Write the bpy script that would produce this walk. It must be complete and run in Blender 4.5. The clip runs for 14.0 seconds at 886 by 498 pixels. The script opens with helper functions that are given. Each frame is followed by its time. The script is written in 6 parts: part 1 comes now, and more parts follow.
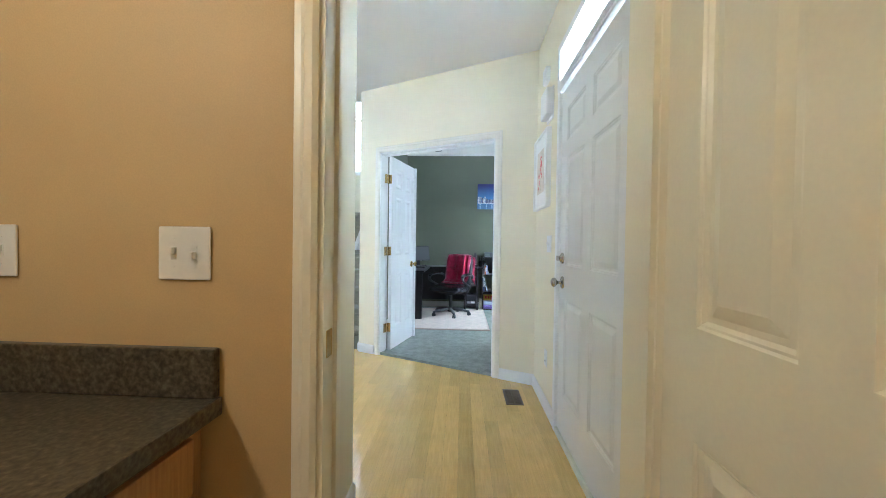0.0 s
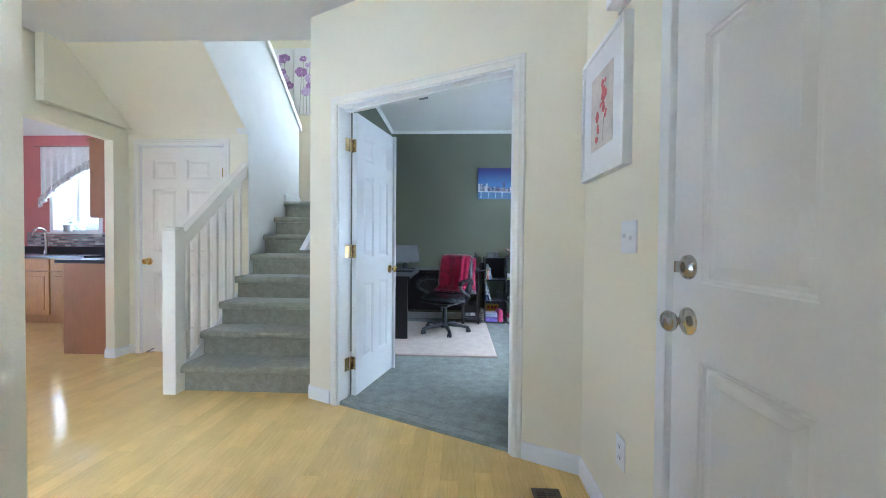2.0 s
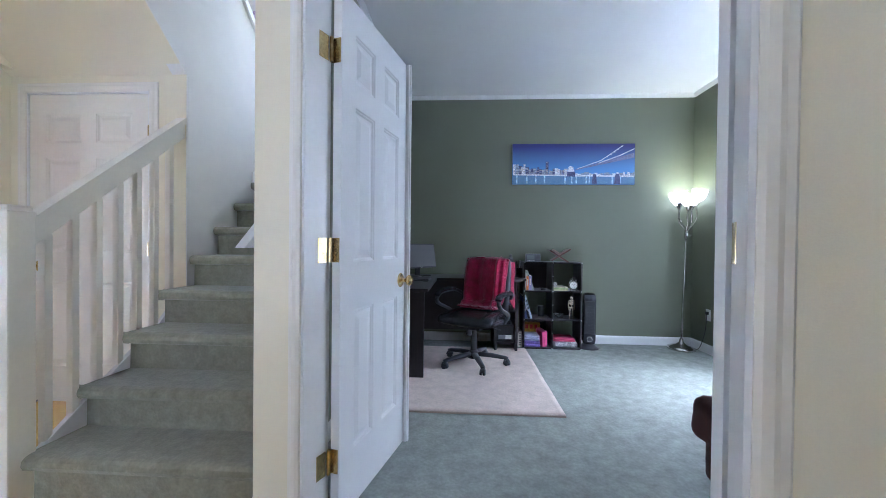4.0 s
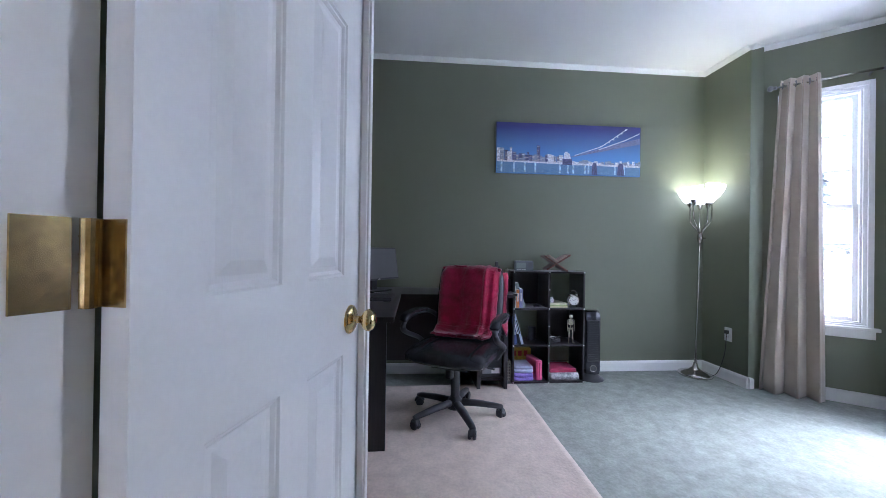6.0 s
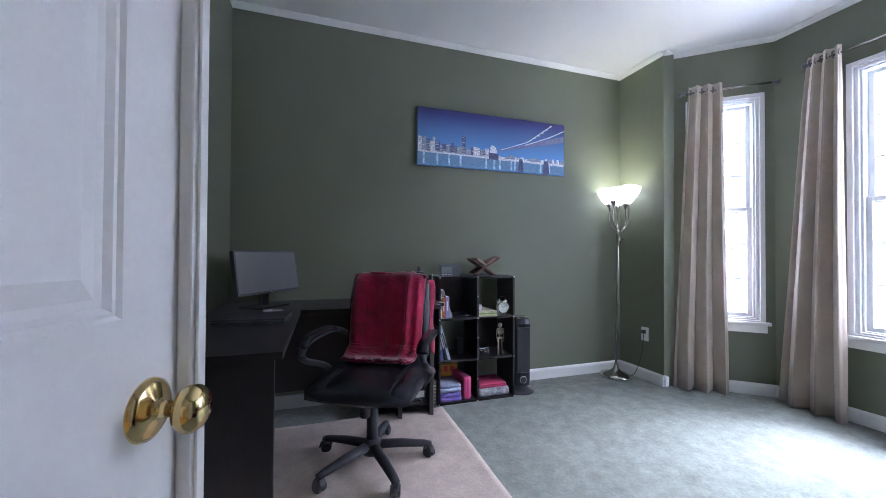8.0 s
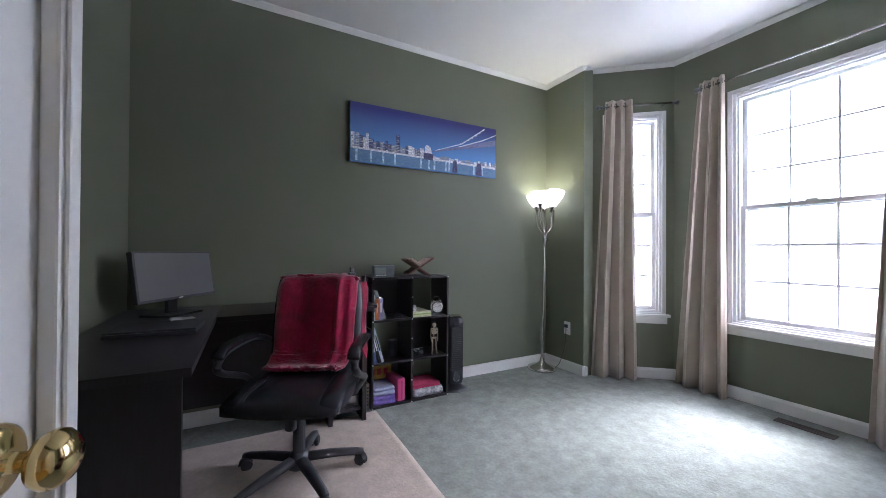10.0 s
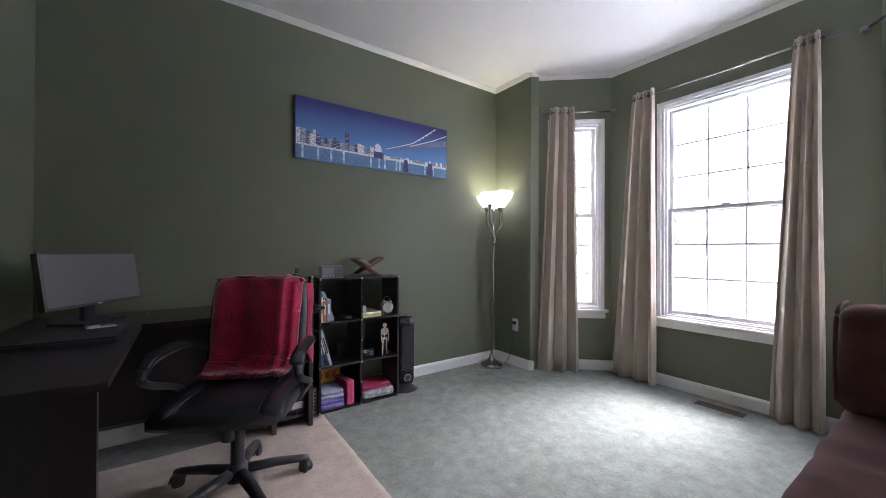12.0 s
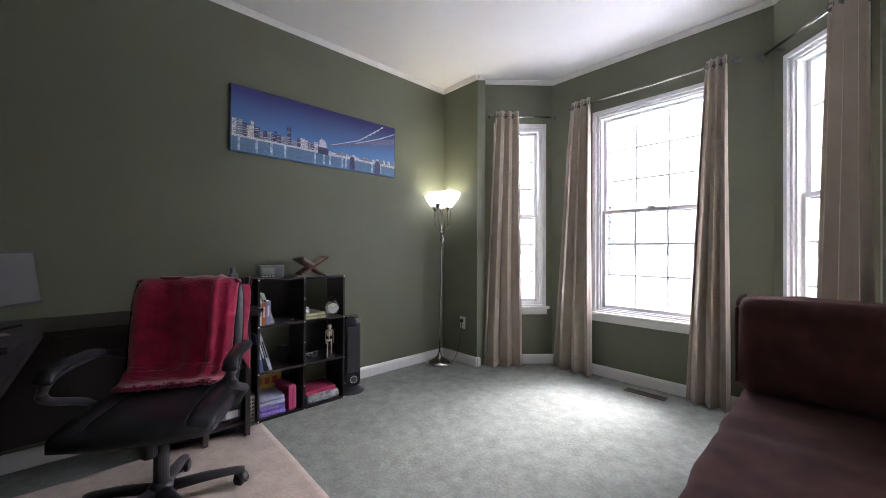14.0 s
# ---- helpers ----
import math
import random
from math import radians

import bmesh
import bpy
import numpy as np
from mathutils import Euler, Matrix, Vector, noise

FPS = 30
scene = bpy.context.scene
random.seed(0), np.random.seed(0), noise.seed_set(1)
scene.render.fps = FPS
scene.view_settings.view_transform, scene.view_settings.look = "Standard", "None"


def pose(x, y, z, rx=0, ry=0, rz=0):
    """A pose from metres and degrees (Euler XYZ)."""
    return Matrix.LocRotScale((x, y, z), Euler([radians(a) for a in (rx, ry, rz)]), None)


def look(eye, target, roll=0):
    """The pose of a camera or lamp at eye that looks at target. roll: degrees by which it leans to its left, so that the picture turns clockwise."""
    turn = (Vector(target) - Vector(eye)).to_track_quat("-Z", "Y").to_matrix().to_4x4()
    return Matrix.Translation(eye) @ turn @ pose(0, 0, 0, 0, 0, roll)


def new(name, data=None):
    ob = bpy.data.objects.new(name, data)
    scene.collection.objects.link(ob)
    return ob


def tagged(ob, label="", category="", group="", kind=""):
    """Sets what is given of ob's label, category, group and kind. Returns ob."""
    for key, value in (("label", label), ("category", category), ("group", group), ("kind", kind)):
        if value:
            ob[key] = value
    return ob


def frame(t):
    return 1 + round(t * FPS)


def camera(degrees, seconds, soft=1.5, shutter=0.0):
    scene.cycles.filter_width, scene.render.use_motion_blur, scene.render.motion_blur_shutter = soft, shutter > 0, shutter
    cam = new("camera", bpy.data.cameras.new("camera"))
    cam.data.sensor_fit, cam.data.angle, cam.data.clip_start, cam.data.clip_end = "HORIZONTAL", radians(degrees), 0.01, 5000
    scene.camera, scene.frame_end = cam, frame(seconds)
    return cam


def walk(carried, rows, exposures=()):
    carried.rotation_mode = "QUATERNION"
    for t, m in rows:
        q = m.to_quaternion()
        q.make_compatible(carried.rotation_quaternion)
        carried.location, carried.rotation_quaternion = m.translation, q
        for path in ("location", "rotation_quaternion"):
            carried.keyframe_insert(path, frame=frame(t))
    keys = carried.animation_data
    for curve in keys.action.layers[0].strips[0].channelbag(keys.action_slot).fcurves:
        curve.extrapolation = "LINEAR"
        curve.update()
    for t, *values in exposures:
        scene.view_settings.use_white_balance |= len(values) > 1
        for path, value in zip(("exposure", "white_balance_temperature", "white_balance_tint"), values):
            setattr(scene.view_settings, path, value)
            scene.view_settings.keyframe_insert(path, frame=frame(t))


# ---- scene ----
cam = camera(101.2, 14.0, soft=0.8)
EXPOSURES = [(0, 5.2, 4960, 3), (1, 5.12, 4890, 5), (2.5, 4.82, 4900, 8), (5.5, 4.42, 5120, 18), (8, 4.25, 5300, 19), (10.5, 4.03, 5720, 20), (14, 3.90, 6130, 21)]
PATH = [
    (0, (0.28, -0.088, 1.149), (0.173, 1.909, 1.118), 0.8),
    (0.5, (0.285, 0.181, 1.143), (0.218, 2.18, 1.115), 0.8),
    (1, (0.287, 0.483, 1.134), (0.227, 2.481, 1.106), 0.7),
    (1.5, (0.282, 0.791, 1.133), (0.215, 2.789, 1.098), 0.6),
    (2, (0.267, 1.116, 1.129), (0.181, 3.114, 1.094), 0.5),
    (2.5, (0.207, 1.438, 1.14), (0.106, 3.435, 1.1), 0.5),
    (3, (0.142, 1.738, 1.139), (0.035, 3.734, 1.103), 0.7),
    (3.2, (0.118, 1.861, 1.129), (0.004, 3.857, 1.092), 0.6),
    (5.3, (-0.138, 2.978, 1.056), (-0.158, 4.978, 1.071), 0.8),
    (5.5, (-0.14, 3.06, 1.078), (-0.11, 5.06, 1.081), 0.8),
    (6, (-0.166, 3.274, 1.079), (-0.006, 5.268, 1.088), 0.8),
    (6.5, (-0.169, 3.425, 1.071), (0.091, 5.408, 1.092), 0.7),
    (7, (-0.177, 3.52, 1.072), (0.212, 5.482, 1.098), 0.5),
    (7.5, (-0.153, 3.633, 1.083), (0.361, 5.565, 1.106), 0.4),
    (8, (-0.128, 3.703, 1.087), (0.49, 5.604, 1.111), 0.3),
    (10.5, (-0.106, 3.719, 1.106), (0.896, 5.45, 1.120), 0.3),
    (11, (-0.095, 3.705, 1.106), (0.958, 5.406, 1.122), 0.2),
    (11.5, (-0.09, 3.699, 1.104), (1.013, 5.367, 1.119), 0.2),
    (12, (-0.087, 3.696, 1.110), (1.066, 5.33, 1.120), 0.2),
    (12.5, (-0.095, 3.689, 1.110), (1.115, 5.281, 1.120), 0.2),
    (13, (-0.096, 3.693, 1.117), (1.171, 5.241, 1.122), 0.2),
    (13.5, (-0.081, 3.679, 1.121), (1.233, 5.187, 1.120), 0.3),
    (14, (-0.071, 3.679, 1.107), (1.292, 5.142, 1.115), 0.2),
]
walk(cam, [(t, look(eye, target, roll)) for t, eye, target, roll in PATH], EXPOSURES)

# ---- world, sun, light ----
world = bpy.data.worlds.new("overcast_sky")
scene.world = world
world.use_nodes = True
wt = world.node_tree
sky = wt.nodes.new("ShaderNodeTexSky")
sky.sky_type = "NISHITA"
sky.sun_disc = False
sky.sun_elevation = radians(52)
sky.sun_rotation = radians(104)
sky.air_density = 1.0
sky.dust_density = 6.0
wt.nodes["Background"].inputs["Strength"].default_value = 0.15
desat = wt.nodes.new("ShaderNodeHueSaturation")
desat.inputs["Saturation"].default_value = 0.25
wt.links.new(sky.outputs[0], desat.inputs["Color"])
wt.links.new(desat.outputs[0], wt.nodes["Background"].inputs["Color"])

sun_data = bpy.data.lights.new("sun", "SUN")
sun_data.energy, sun_data.angle, sun_data.color = 0.5, radians(165), (1.0, 0.96, 0.9)
sun = new("sun", sun_data)
sun.matrix_world = look((16, -4, 21), (0, 0, 0))


# ---- materials ----
def mat(name, color, rough=0.6, metal=0.0, vary=0.06, scale=6.0, bump=0.0, bump_scale=120.0, spec=0.5, coat=0.0, rand=0.0, sheen=0.0):
    """Principled surface with two scales of colour variation and a fine relief."""
    m = bpy.data.materials.new(name)
    m.use_nodes = True
    nt = m.node_tree
    b = nt.nodes["Principled BSDF"]
    b.inputs["Roughness"].default_value = rough
    b.inputs["Metallic"].default_value = metal
    b.inputs["Specular IOR Level"].default_value = spec
    b.inputs["Coat Weight"].default_value = coat
    b.inputs["Sheen Weight"].default_value = sheen
    geo = nt.nodes.new("ShaderNodeNewGeometry")
    n1 = nt.nodes.new("ShaderNodeTexNoise")
    n1.inputs["Scale"].default_value = scale
    n1.inputs["Detail"].default_value = 4
    n2 = nt.nodes.new("ShaderNodeTexNoise")
    n2.inputs["Scale"].default_value = bump_scale
    n2.inputs["Detail"].default_value = 3
    for n in (n1, n2):
        nt.links.new(geo.outputs["Position"], n.inputs["Vector"])
    ramp = nt.nodes.new("ShaderNodeMapRange")
    ramp.inputs["From Min"].default_value, ramp.inputs["From Max"].default_value = 0.3, 0.7
    ramp.inputs["To Min"].default_value, ramp.inputs["To Max"].default_value = 1 - vary, 1 + vary
    nt.links.new(n1.outputs["Fac"], ramp.inputs["Value"])
    fine = nt.nodes.new("ShaderNodeMapRange")
    fine.inputs["From Min"].default_value, fine.inputs["From Max"].default_value = 0.3, 0.7
    fine.inputs["To Min"].default_value, fine.inputs["To Max"].default_value = 1 - vary * 0.7, 1 + vary * 0.7
    nt.links.new(n2.outputs["Fac"], fine.inputs["Value"])
    mul = nt.nodes.new("ShaderNodeMath")
    mul.operation = "MULTIPLY"
    nt.links.new(ramp.outputs[0], mul.inputs[0])
    nt.links.new(fine.outputs[0], mul.inputs[1])
    last = mul.outputs[0]
    if rand:
        info = nt.nodes.new("ShaderNodeObjectInfo")
        rr = nt.nodes.new("ShaderNodeMapRange")
        rr.inputs["To Min"].default_value, rr.inputs["To Max"].default_value = 1 - rand, 1 + rand
        nt.links.new(info.outputs["Random"], rr.inputs["Value"])
        m2 = nt.nodes.new("ShaderNodeMath")
        m2.operation = "MULTIPLY"
        nt.links.new(last, m2.inputs[0])
        nt.links.new(rr.outputs[0], m2.inputs[1])
        last = m2.outputs[0]
    tint = nt.nodes.new("ShaderNodeVectorMath")
    tint.operation = "SCALE"
    tint.inputs[0].default_value = color
    nt.links.new(last, tint.inputs["Scale"])
    nt.links.new(tint.outputs[0], b.inputs["Base Color"])
    if bump:
        bn = nt.nodes.new("ShaderNodeBump")
        bn.inputs["Strength"].default_value = min(1.0, bump)
        bn.inputs["Distance"].default_value = 0.003
        nt.links.new(n2.outputs["Fac"], bn.inputs["Height"])
        nt.links.new(bn.outputs[0], b.inputs["Normal"])
    return m


def wood(name, c1, c2, rough=0.4, axis=1, rand=0.12, ring=9.0, coat=0.0):
    """Wood with long grain along an axis, each piece a little lighter or darker."""
    m = mat(name, c1, rough, rand=rand, vary=0.05, coat=coat)
    nt = m.node_tree
    b = nt.nodes["Principled BSDF"]
    geo = next(n for n in nt.nodes if n.bl_idname == "ShaderNodeNewGeometry")
    mp = nt.nodes.new("ShaderNodeMapping")
    s = [14.0, 14.0, 14.0]
    s[axis] = 0.9
    mp.inputs["Scale"].default_value = s
    info = nt.nodes.new("ShaderNodeObjectInfo")
    off = nt.nodes.new("ShaderNodeVectorMath")
    off.operation = "SCALE"
    off.inputs[0].default_value = (7.3, 3.1, 5.7)
    nt.links.new(info.outputs["Random"], off.inputs["Scale"])
    nt.links.new(off.outputs[0], mp.inputs["Location"])
    nt.links.new(geo.outputs["Position"], mp.inputs["Vector"])
    g = nt.nodes.new("ShaderNodeTexNoise")
    g.inputs["Scale"].default_value, g.inputs["Detail"].default_value, g.inputs["Distortion"].default_value = ring, 6, 0.6
    nt.links.new(mp.outputs[0], g.inputs["Vector"])
    r = nt.nodes.new("ShaderNodeValToRGB")
    r.color_ramp.elements[0].position, r.color_ramp.elements[1].position = 0.35, 0.68
    r.color_ramp.elements[0].color, r.color_ramp.elements[1].color = (*c2, 1), (*c1, 1)
    nt.links.new(g.outputs["Fac"], r.inputs["Fac"])
    tint = next(n for n in nt.nodes if n.bl_idname == "ShaderNodeVectorMath" and n != off)
    nt.links.new(r.outputs["Color"], tint.inputs[0])
    return m


def emitter(name, color, strength):
    m = mat(name, (0.9, 0.9, 0.88), 0.4)
    b = m.node_tree.nodes["Principled BSDF"]
    b.inputs["Emission Color"].default_value = (*color, 1)
    b.inputs["Emission Strength"].default_value = strength
    return m


def glass_pane(name):
    m = bpy.data.materials.new(name)
    m.use_nodes = True
    nt = m.node_tree
    nt.nodes.remove(nt.nodes["Principled BSDF"])
    tr, gl, mix = (nt.nodes.new("ShaderNode" + k) for k in ("BsdfTransparent", "BsdfGlossy", "MixShader"))
    gl.inputs["Roughness"].default_value = 0.02
    mix.inputs[0].default_value = 0.04
    tr.inputs["Color"].default_value = (0.75, 0.76, 0.77, 1)
    nt.links.new(tr.outputs[0], mix.inputs[1])
    nt.links.new(gl.outputs[0], mix.inputs[2])
    nt.links.new(mix.outputs[0], nt.nodes["Material Output"].inputs["Surface"])
    return m


CREAM = mat("cream_paint", (0.82, 0.765, 0.59), 0.65, vary=0.02, scale=1.5, bump=0.15, bump_scale=260)
GREEN = mat("green_paint", (0.172, 0.186, 0.128), 0.6, vary=0.03, scale=1.5, bump=0.15, bump_scale=260)
ORANGE = mat("orange_paint", (0.57, 0.395, 0.170), 0.6, vary=0.05, scale=1.8, bump=0.15, bump_scale=260)
RED = mat("red_paint", (0.54, 0.18, 0.175), 0.6, vary=0.03, scale=1.5, bump=0.1)
CEILING = mat("ceiling_paint", (0.80, 0.79, 0.77), 0.8, vary=0.02, scale=2, bump=0.25, bump_scale=180)
TRIM = mat("white_gloss_paint", (0.82, 0.82, 0.80), 0.3, vary=0.02, scale=3, bump=0.05, bump_scale=60)
DOORWHITE = mat("white_door_paint", (0.80, 0.80, 0.79), 0.35, vary=0.02, scale=3, bump=0.06, bump_scale=90)
VINYL = mat("white_vinyl", (0.82, 0.83, 0.84), 0.35, vary=0.02)
SIDING = mat("siding", (0.6, 0.6, 0.58), 0.7)
CARPET = mat("blue_green_carpet", (0.295, 0.315, 0.282), 0.95, vary=0.15, scale=14, bump=0.9, bump_scale=65, spec=0.05, sheen=0.0)
STAIRCARPET = mat("grey_green_stair_carpet", (0.285, 0.275, 0.20), 0.95, vary=0.14, scale=20, bump=0.8, bump_scale=75, spec=0.1, sheen=0.3)
RUGMAT = mat("beige_rug", (0.60, 0.50, 0.425), 0.95, vary=0.10, scale=14, bump=0.8, bump_scale=70, spec=0.1, sheen=0.2)
MAPLE = wood("maple_board", (0.86, 0.615, 0.235), (0.78, 0.535, 0.190), 0.14, axis=1, rand=0.07)
BLACKWOOD = wood("espresso_laminate", (0.028, 0.022, 0.024), (0.020, 0.016, 0.018), 0.30, axis=2, rand=0.05)
OAK = wood("honey_oak", (0.52, 0.29, 0.095), (0.42, 0.21, 0.06), 0.4, axis=2)
REDWOODPANEL = wood("island_panel", (0.38, 0.18, 0.08), (0.34, 0.155, 0.065), 0.5, axis=2)
COUNTER = mat("brown_speckled_laminate", (0.080, 0.065, 0.040), 0.35, vary=0.6, scale=90, bump=0.05)
DARKSTONE = mat("dark_countertop", (0.05, 0.055, 0.07), 0.2, vary=0.4, scale=150)
BRASS = mat("polished_brass", (0.72, 0.56, 0.27), 0.14, 1.0, vary=0.04)
NICKEL = mat("satin_nickel", (0.52, 0.50, 0.475), 0.2, 1.0, vary=0.04)
STEEL = mat("dark_steel", (0.20, 0.20, 0.21), 0.35, 1.0, vary=0.04)
BLACKPLASTIC = mat("black_plastic", (0.034, 0.034, 0.039), 0.38, vary=0.1, bump=0.2, bump_scale=500)
LEATHER = mat("black_leather", (0.026, 0.026, 0.032), 0.27, vary=0.15, scale=20, bump=0.5, bump_scale=260)
FLEECE = mat("crimson_fleece", (0.36, 0.009, 0.058), 0.9, vary=0.38, scale=15, bump=1.0, bump_scale=220, spec=0.1, sheen=0.6)
CURTAIN = mat("taupe_satin_curtain", (0.48, 0.40, 0.325), 0.34, vary=0.05, scale=9, bump=0.2, bump_scale=500, sheen=0.3)
SOFAFAB = mat("brown_microsuede", (0.075, 0.029, 0.025), 0.9, vary=0.3, scale=10, bump=0.6, bump_scale=350, spec=0.15, sheen=0.05)
SNOW = mat("snow", (0.85, 0.87, 0.90), 0.9, vary=0.03, scale=0.2)
PLATE = mat("ivory_plate", (0.80, 0.76, 0.66), 0.35, vary=0.02)
WHITEPLASTIC = mat("white_plastic", (0.80, 0.80, 0.78), 0.35, vary=0.02)
PANE = glass_pane("window_glass")
# copy of the white trim with the foyer's warm light put into its colour
WARMLITTRIM = mat("warm_lit_white_paint", (0.82, 0.79, 0.70), 0.3, vary=0.02, scale=3, bump=0.05, bump_scale=60)
AGEDBRASS = mat("aged_brass", (0.50, 0.37, 0.17), 0.22, 1.0, vary=0.25, scale=30)


def translucent(name, color, share):
    """Thin white plastic that lets part of the daylight through."""
    m = mat(name, color, 0.4, vary=0.02)
    nt = m.node_tree
    tl, mix = nt.nodes.new("ShaderNodeBsdfTranslucent"), nt.nodes.new("ShaderNodeMixShader")
    tl.inputs["Color"].default_value = (*color, 1)
    mix.inputs[0].default_value = share
    nt.links.new(nt.nodes["Principled BSDF"].outputs[0], mix.inputs[1])
    nt.links.new(tl.outputs[0], mix.inputs[2])
    nt.links.new(mix.outputs[0], nt.nodes["Material Output"].inputs["Surface"])
    return m


GRILLE = translucent("white_grille", (0.78, 0.79, 0.81), 0.11)


# ---- mesh helpers ----
def part(name, bm, material, parent=None, label="", smooth=False):
    """Link a bmesh as one mesh object, under parent if given."""
    me = bpy.data.meshes.new(name)
    bmesh.ops.recalc_face_normals(bm, faces=bm.faces)
    bm.to_mesh(me)
    bm.free()
    for m in material if isinstance(material, (list, tuple)) else [material]:
        me.materials.append(m)
    if smooth:
        for p in me.polygons:
            p.use_smooth = True
    ob = new(name, me)
    if parent is not None:
        ob.parent = parent
    if label:
        tagged(ob, label)
    return ob


def thing(name, m, label, category, group="", kind=""):
    ob = new(name)
    ob.empty_display_size = 0.05
    ob.matrix_world = m
    return tagged(ob, label, category, group, kind)


def add_box(bm, x0, x1, y0, y1, z0, z1, bevel=0.0, m=None, mi=0):
    """A box, its edges rounded off by bevel."""
    r = bmesh.ops.create_cube(bm, size=1.0)
    vs = r["verts"]
    bmesh.ops.transform(bm, matrix=Matrix.LocRotScale(((x0 + x1) / 2, (y0 + y1) / 2, (z0 + z1) / 2), None, (abs(x1 - x0), abs(y1 - y0), abs(z1 - z0))), verts=vs)
    if bevel:
        es = list({e for v in vs for e in v.link_edges})
        r2 = bmesh.ops.bevel(bm, geom=es, offset=bevel, segments=2, affect="EDGES", profile=0.6)
        vs = list({v for f in r2["faces"] for v in f.verts} | {v for v in vs if v.is_valid})
    if m is not None:
        bmesh.ops.transform(bm, matrix=m, verts=vs)
    if mi:
        for f in {f for v in vs for f in v.link_faces}:
            f.material_index = mi
    return vs


def boxes(*args, bevel=0.0):
    bm = bmesh.new()
    for a in args:
        add_box(bm, *a, bevel=bevel)
    return bm


def prism(points, z0, z1, bm=None):
    """An upright prism over a footprint of (x, y) corners."""
    bm = bm or bmesh.new()
    lo = [bm.verts.new((x, y, z0)) for x, y in points]
    hi = [bm.verts.new((x, y, z1)) for x, y in points]
    bm.faces.new(lo[::-1]), bm.faces.new(hi)
    n = len(points)
    for i in range(n):
        bm.faces.new((lo[i], lo[(i + 1) % n], hi[(i + 1) % n], hi[i]))
    return bm


def slab_x(points, x0, x1, bm=None):
    """A prism along x over a profile of (y, z) corners."""
    bm = bm or bmesh.new()
    lo = [bm.verts.new((x0, y, z)) for y, z in points]
    hi = [bm.verts.new((x1, y, z)) for y, z in points]
    bm.faces.new(lo[::-1]), bm.faces.new(hi)
    n = len(points)
    for i in range(n):
        bm.faces.new((lo[i], lo[(i + 1) % n], hi[(i + 1) % n], hi[i]))
    return bm


def cyl(r, z0, z1, r2=None, seg=20, bm=None, m=None, bevel=0.0):
    bm = bm or bmesh.new()
    r2 = r if r2 is None else r2
    v = bmesh.ops.create_cone(bm, cap_ends=True, segments=seg, radius1=r, radius2=r2, depth=z1 - z0)["verts"]
    bmesh.ops.translate(bm, vec=(0, 0, (z0 + z1) / 2), verts=v)
    if bevel:
        es = [e for e in {e for x in v for e in x.link_edges} if abs(e.verts[0].co.z - e.verts[1].co.z) < 1e-6]
        r3 = bmesh.ops.bevel(bm, geom=es, offset=bevel, segments=2, affect="EDGES")
        v = list({x for f in r3["faces"] for x in f.verts} | {x for x in v if x.is_valid})
    if m is not None:
        bmesh.ops.transform(bm, matrix=m, verts=v)
    return bm


def lathe(profile, seg=28, bm=None, m=None):
    """A turned body from (radius, height) pairs."""
    bm = bm or bmesh.new()
    rings = []
    for r, z in profile:
        if r < 1e-5:
            rings.append([bm.verts.new((0, 0, z))])
        else:
            rings.append([bm.verts.new((r * math.cos(2 * math.pi * i / seg), r * math.sin(2 * math.pi * i / seg), z)) for i in range(seg)])
    for a, b in zip(rings, rings[1:]):
        for i in range(seg):
            j = (i + 1) % seg
            if len(a) == 1:
                bm.faces.new((a[0], b[i], b[j]))
            elif len(b) == 1:
                bm.faces.new((a[i], a[j], b[0]))
            else:
                bm.faces.new((a[i], a[j], b[j], b[i]))
    if m is not None:
        bmesh.ops.transform(bm, matrix=m, verts=[v for ring in rings for v in ring])
    return bm


def tube(points, radius, seg=10, bm=None, flat=1.0, up=(0, 0, 1)):
    """A rod along a chain of points; radius may be one number or one per point. flat squeezes it along the up axis."""
    bm = bm or bmesh.new()
    pts = [Vector(p) for p in points]
    rad = radius if isinstance(radius, (list, tuple)) else [radius] * len(pts)
    rings = []
    for i, p in enumerate(pts):
        d = (pts[min(i + 1, len(pts) - 1)] - pts[max(i - 1, 0)]).normalized()
        u = Vector(up)
        if abs(d.dot(u)) > 0.95:
            u = Vector((1, 0, 0))
        s = d.cross(u).normalized()
        t = s.cross(d).normalized()
        rings.append([bm.verts.new(p + rad[i] * (math.cos(2 * math.pi * k / seg) * s + flat * math.sin(2 * math.pi * k / seg) * t)) for k in range(seg)])
    for a, b in zip(rings, rings[1:]):
        for k in range(seg):
            bm.faces.new((a[k], a[(k + 1) % seg], b[(k + 1) % seg], b[k]))
    bm.faces.new(rings[0][::-1]), bm.faces.new(rings[-1])
    return bm


def curve_points(ctrl, n=8):
    """A smooth chain through control points."""
    c = [Vector(p) for p in ctrl]
    out = []
    for i in range(len(c) - 1):
        p0, p1, p2, p3 = c[max(i - 1, 0)], c[i], c[i + 1], c[min(i + 2, len(c) - 1)]
        for k in range(n):
            t = k / n
            out.append(0.5 * (2 * p1 + (p2 - p0) * t + (2 * p0 - 5 * p1 + 4 * p2 - p3) * t * t + (3 * p1 - p0 - 3 * p2 + p3) * t ** 3))
    return out + [c[-1]]


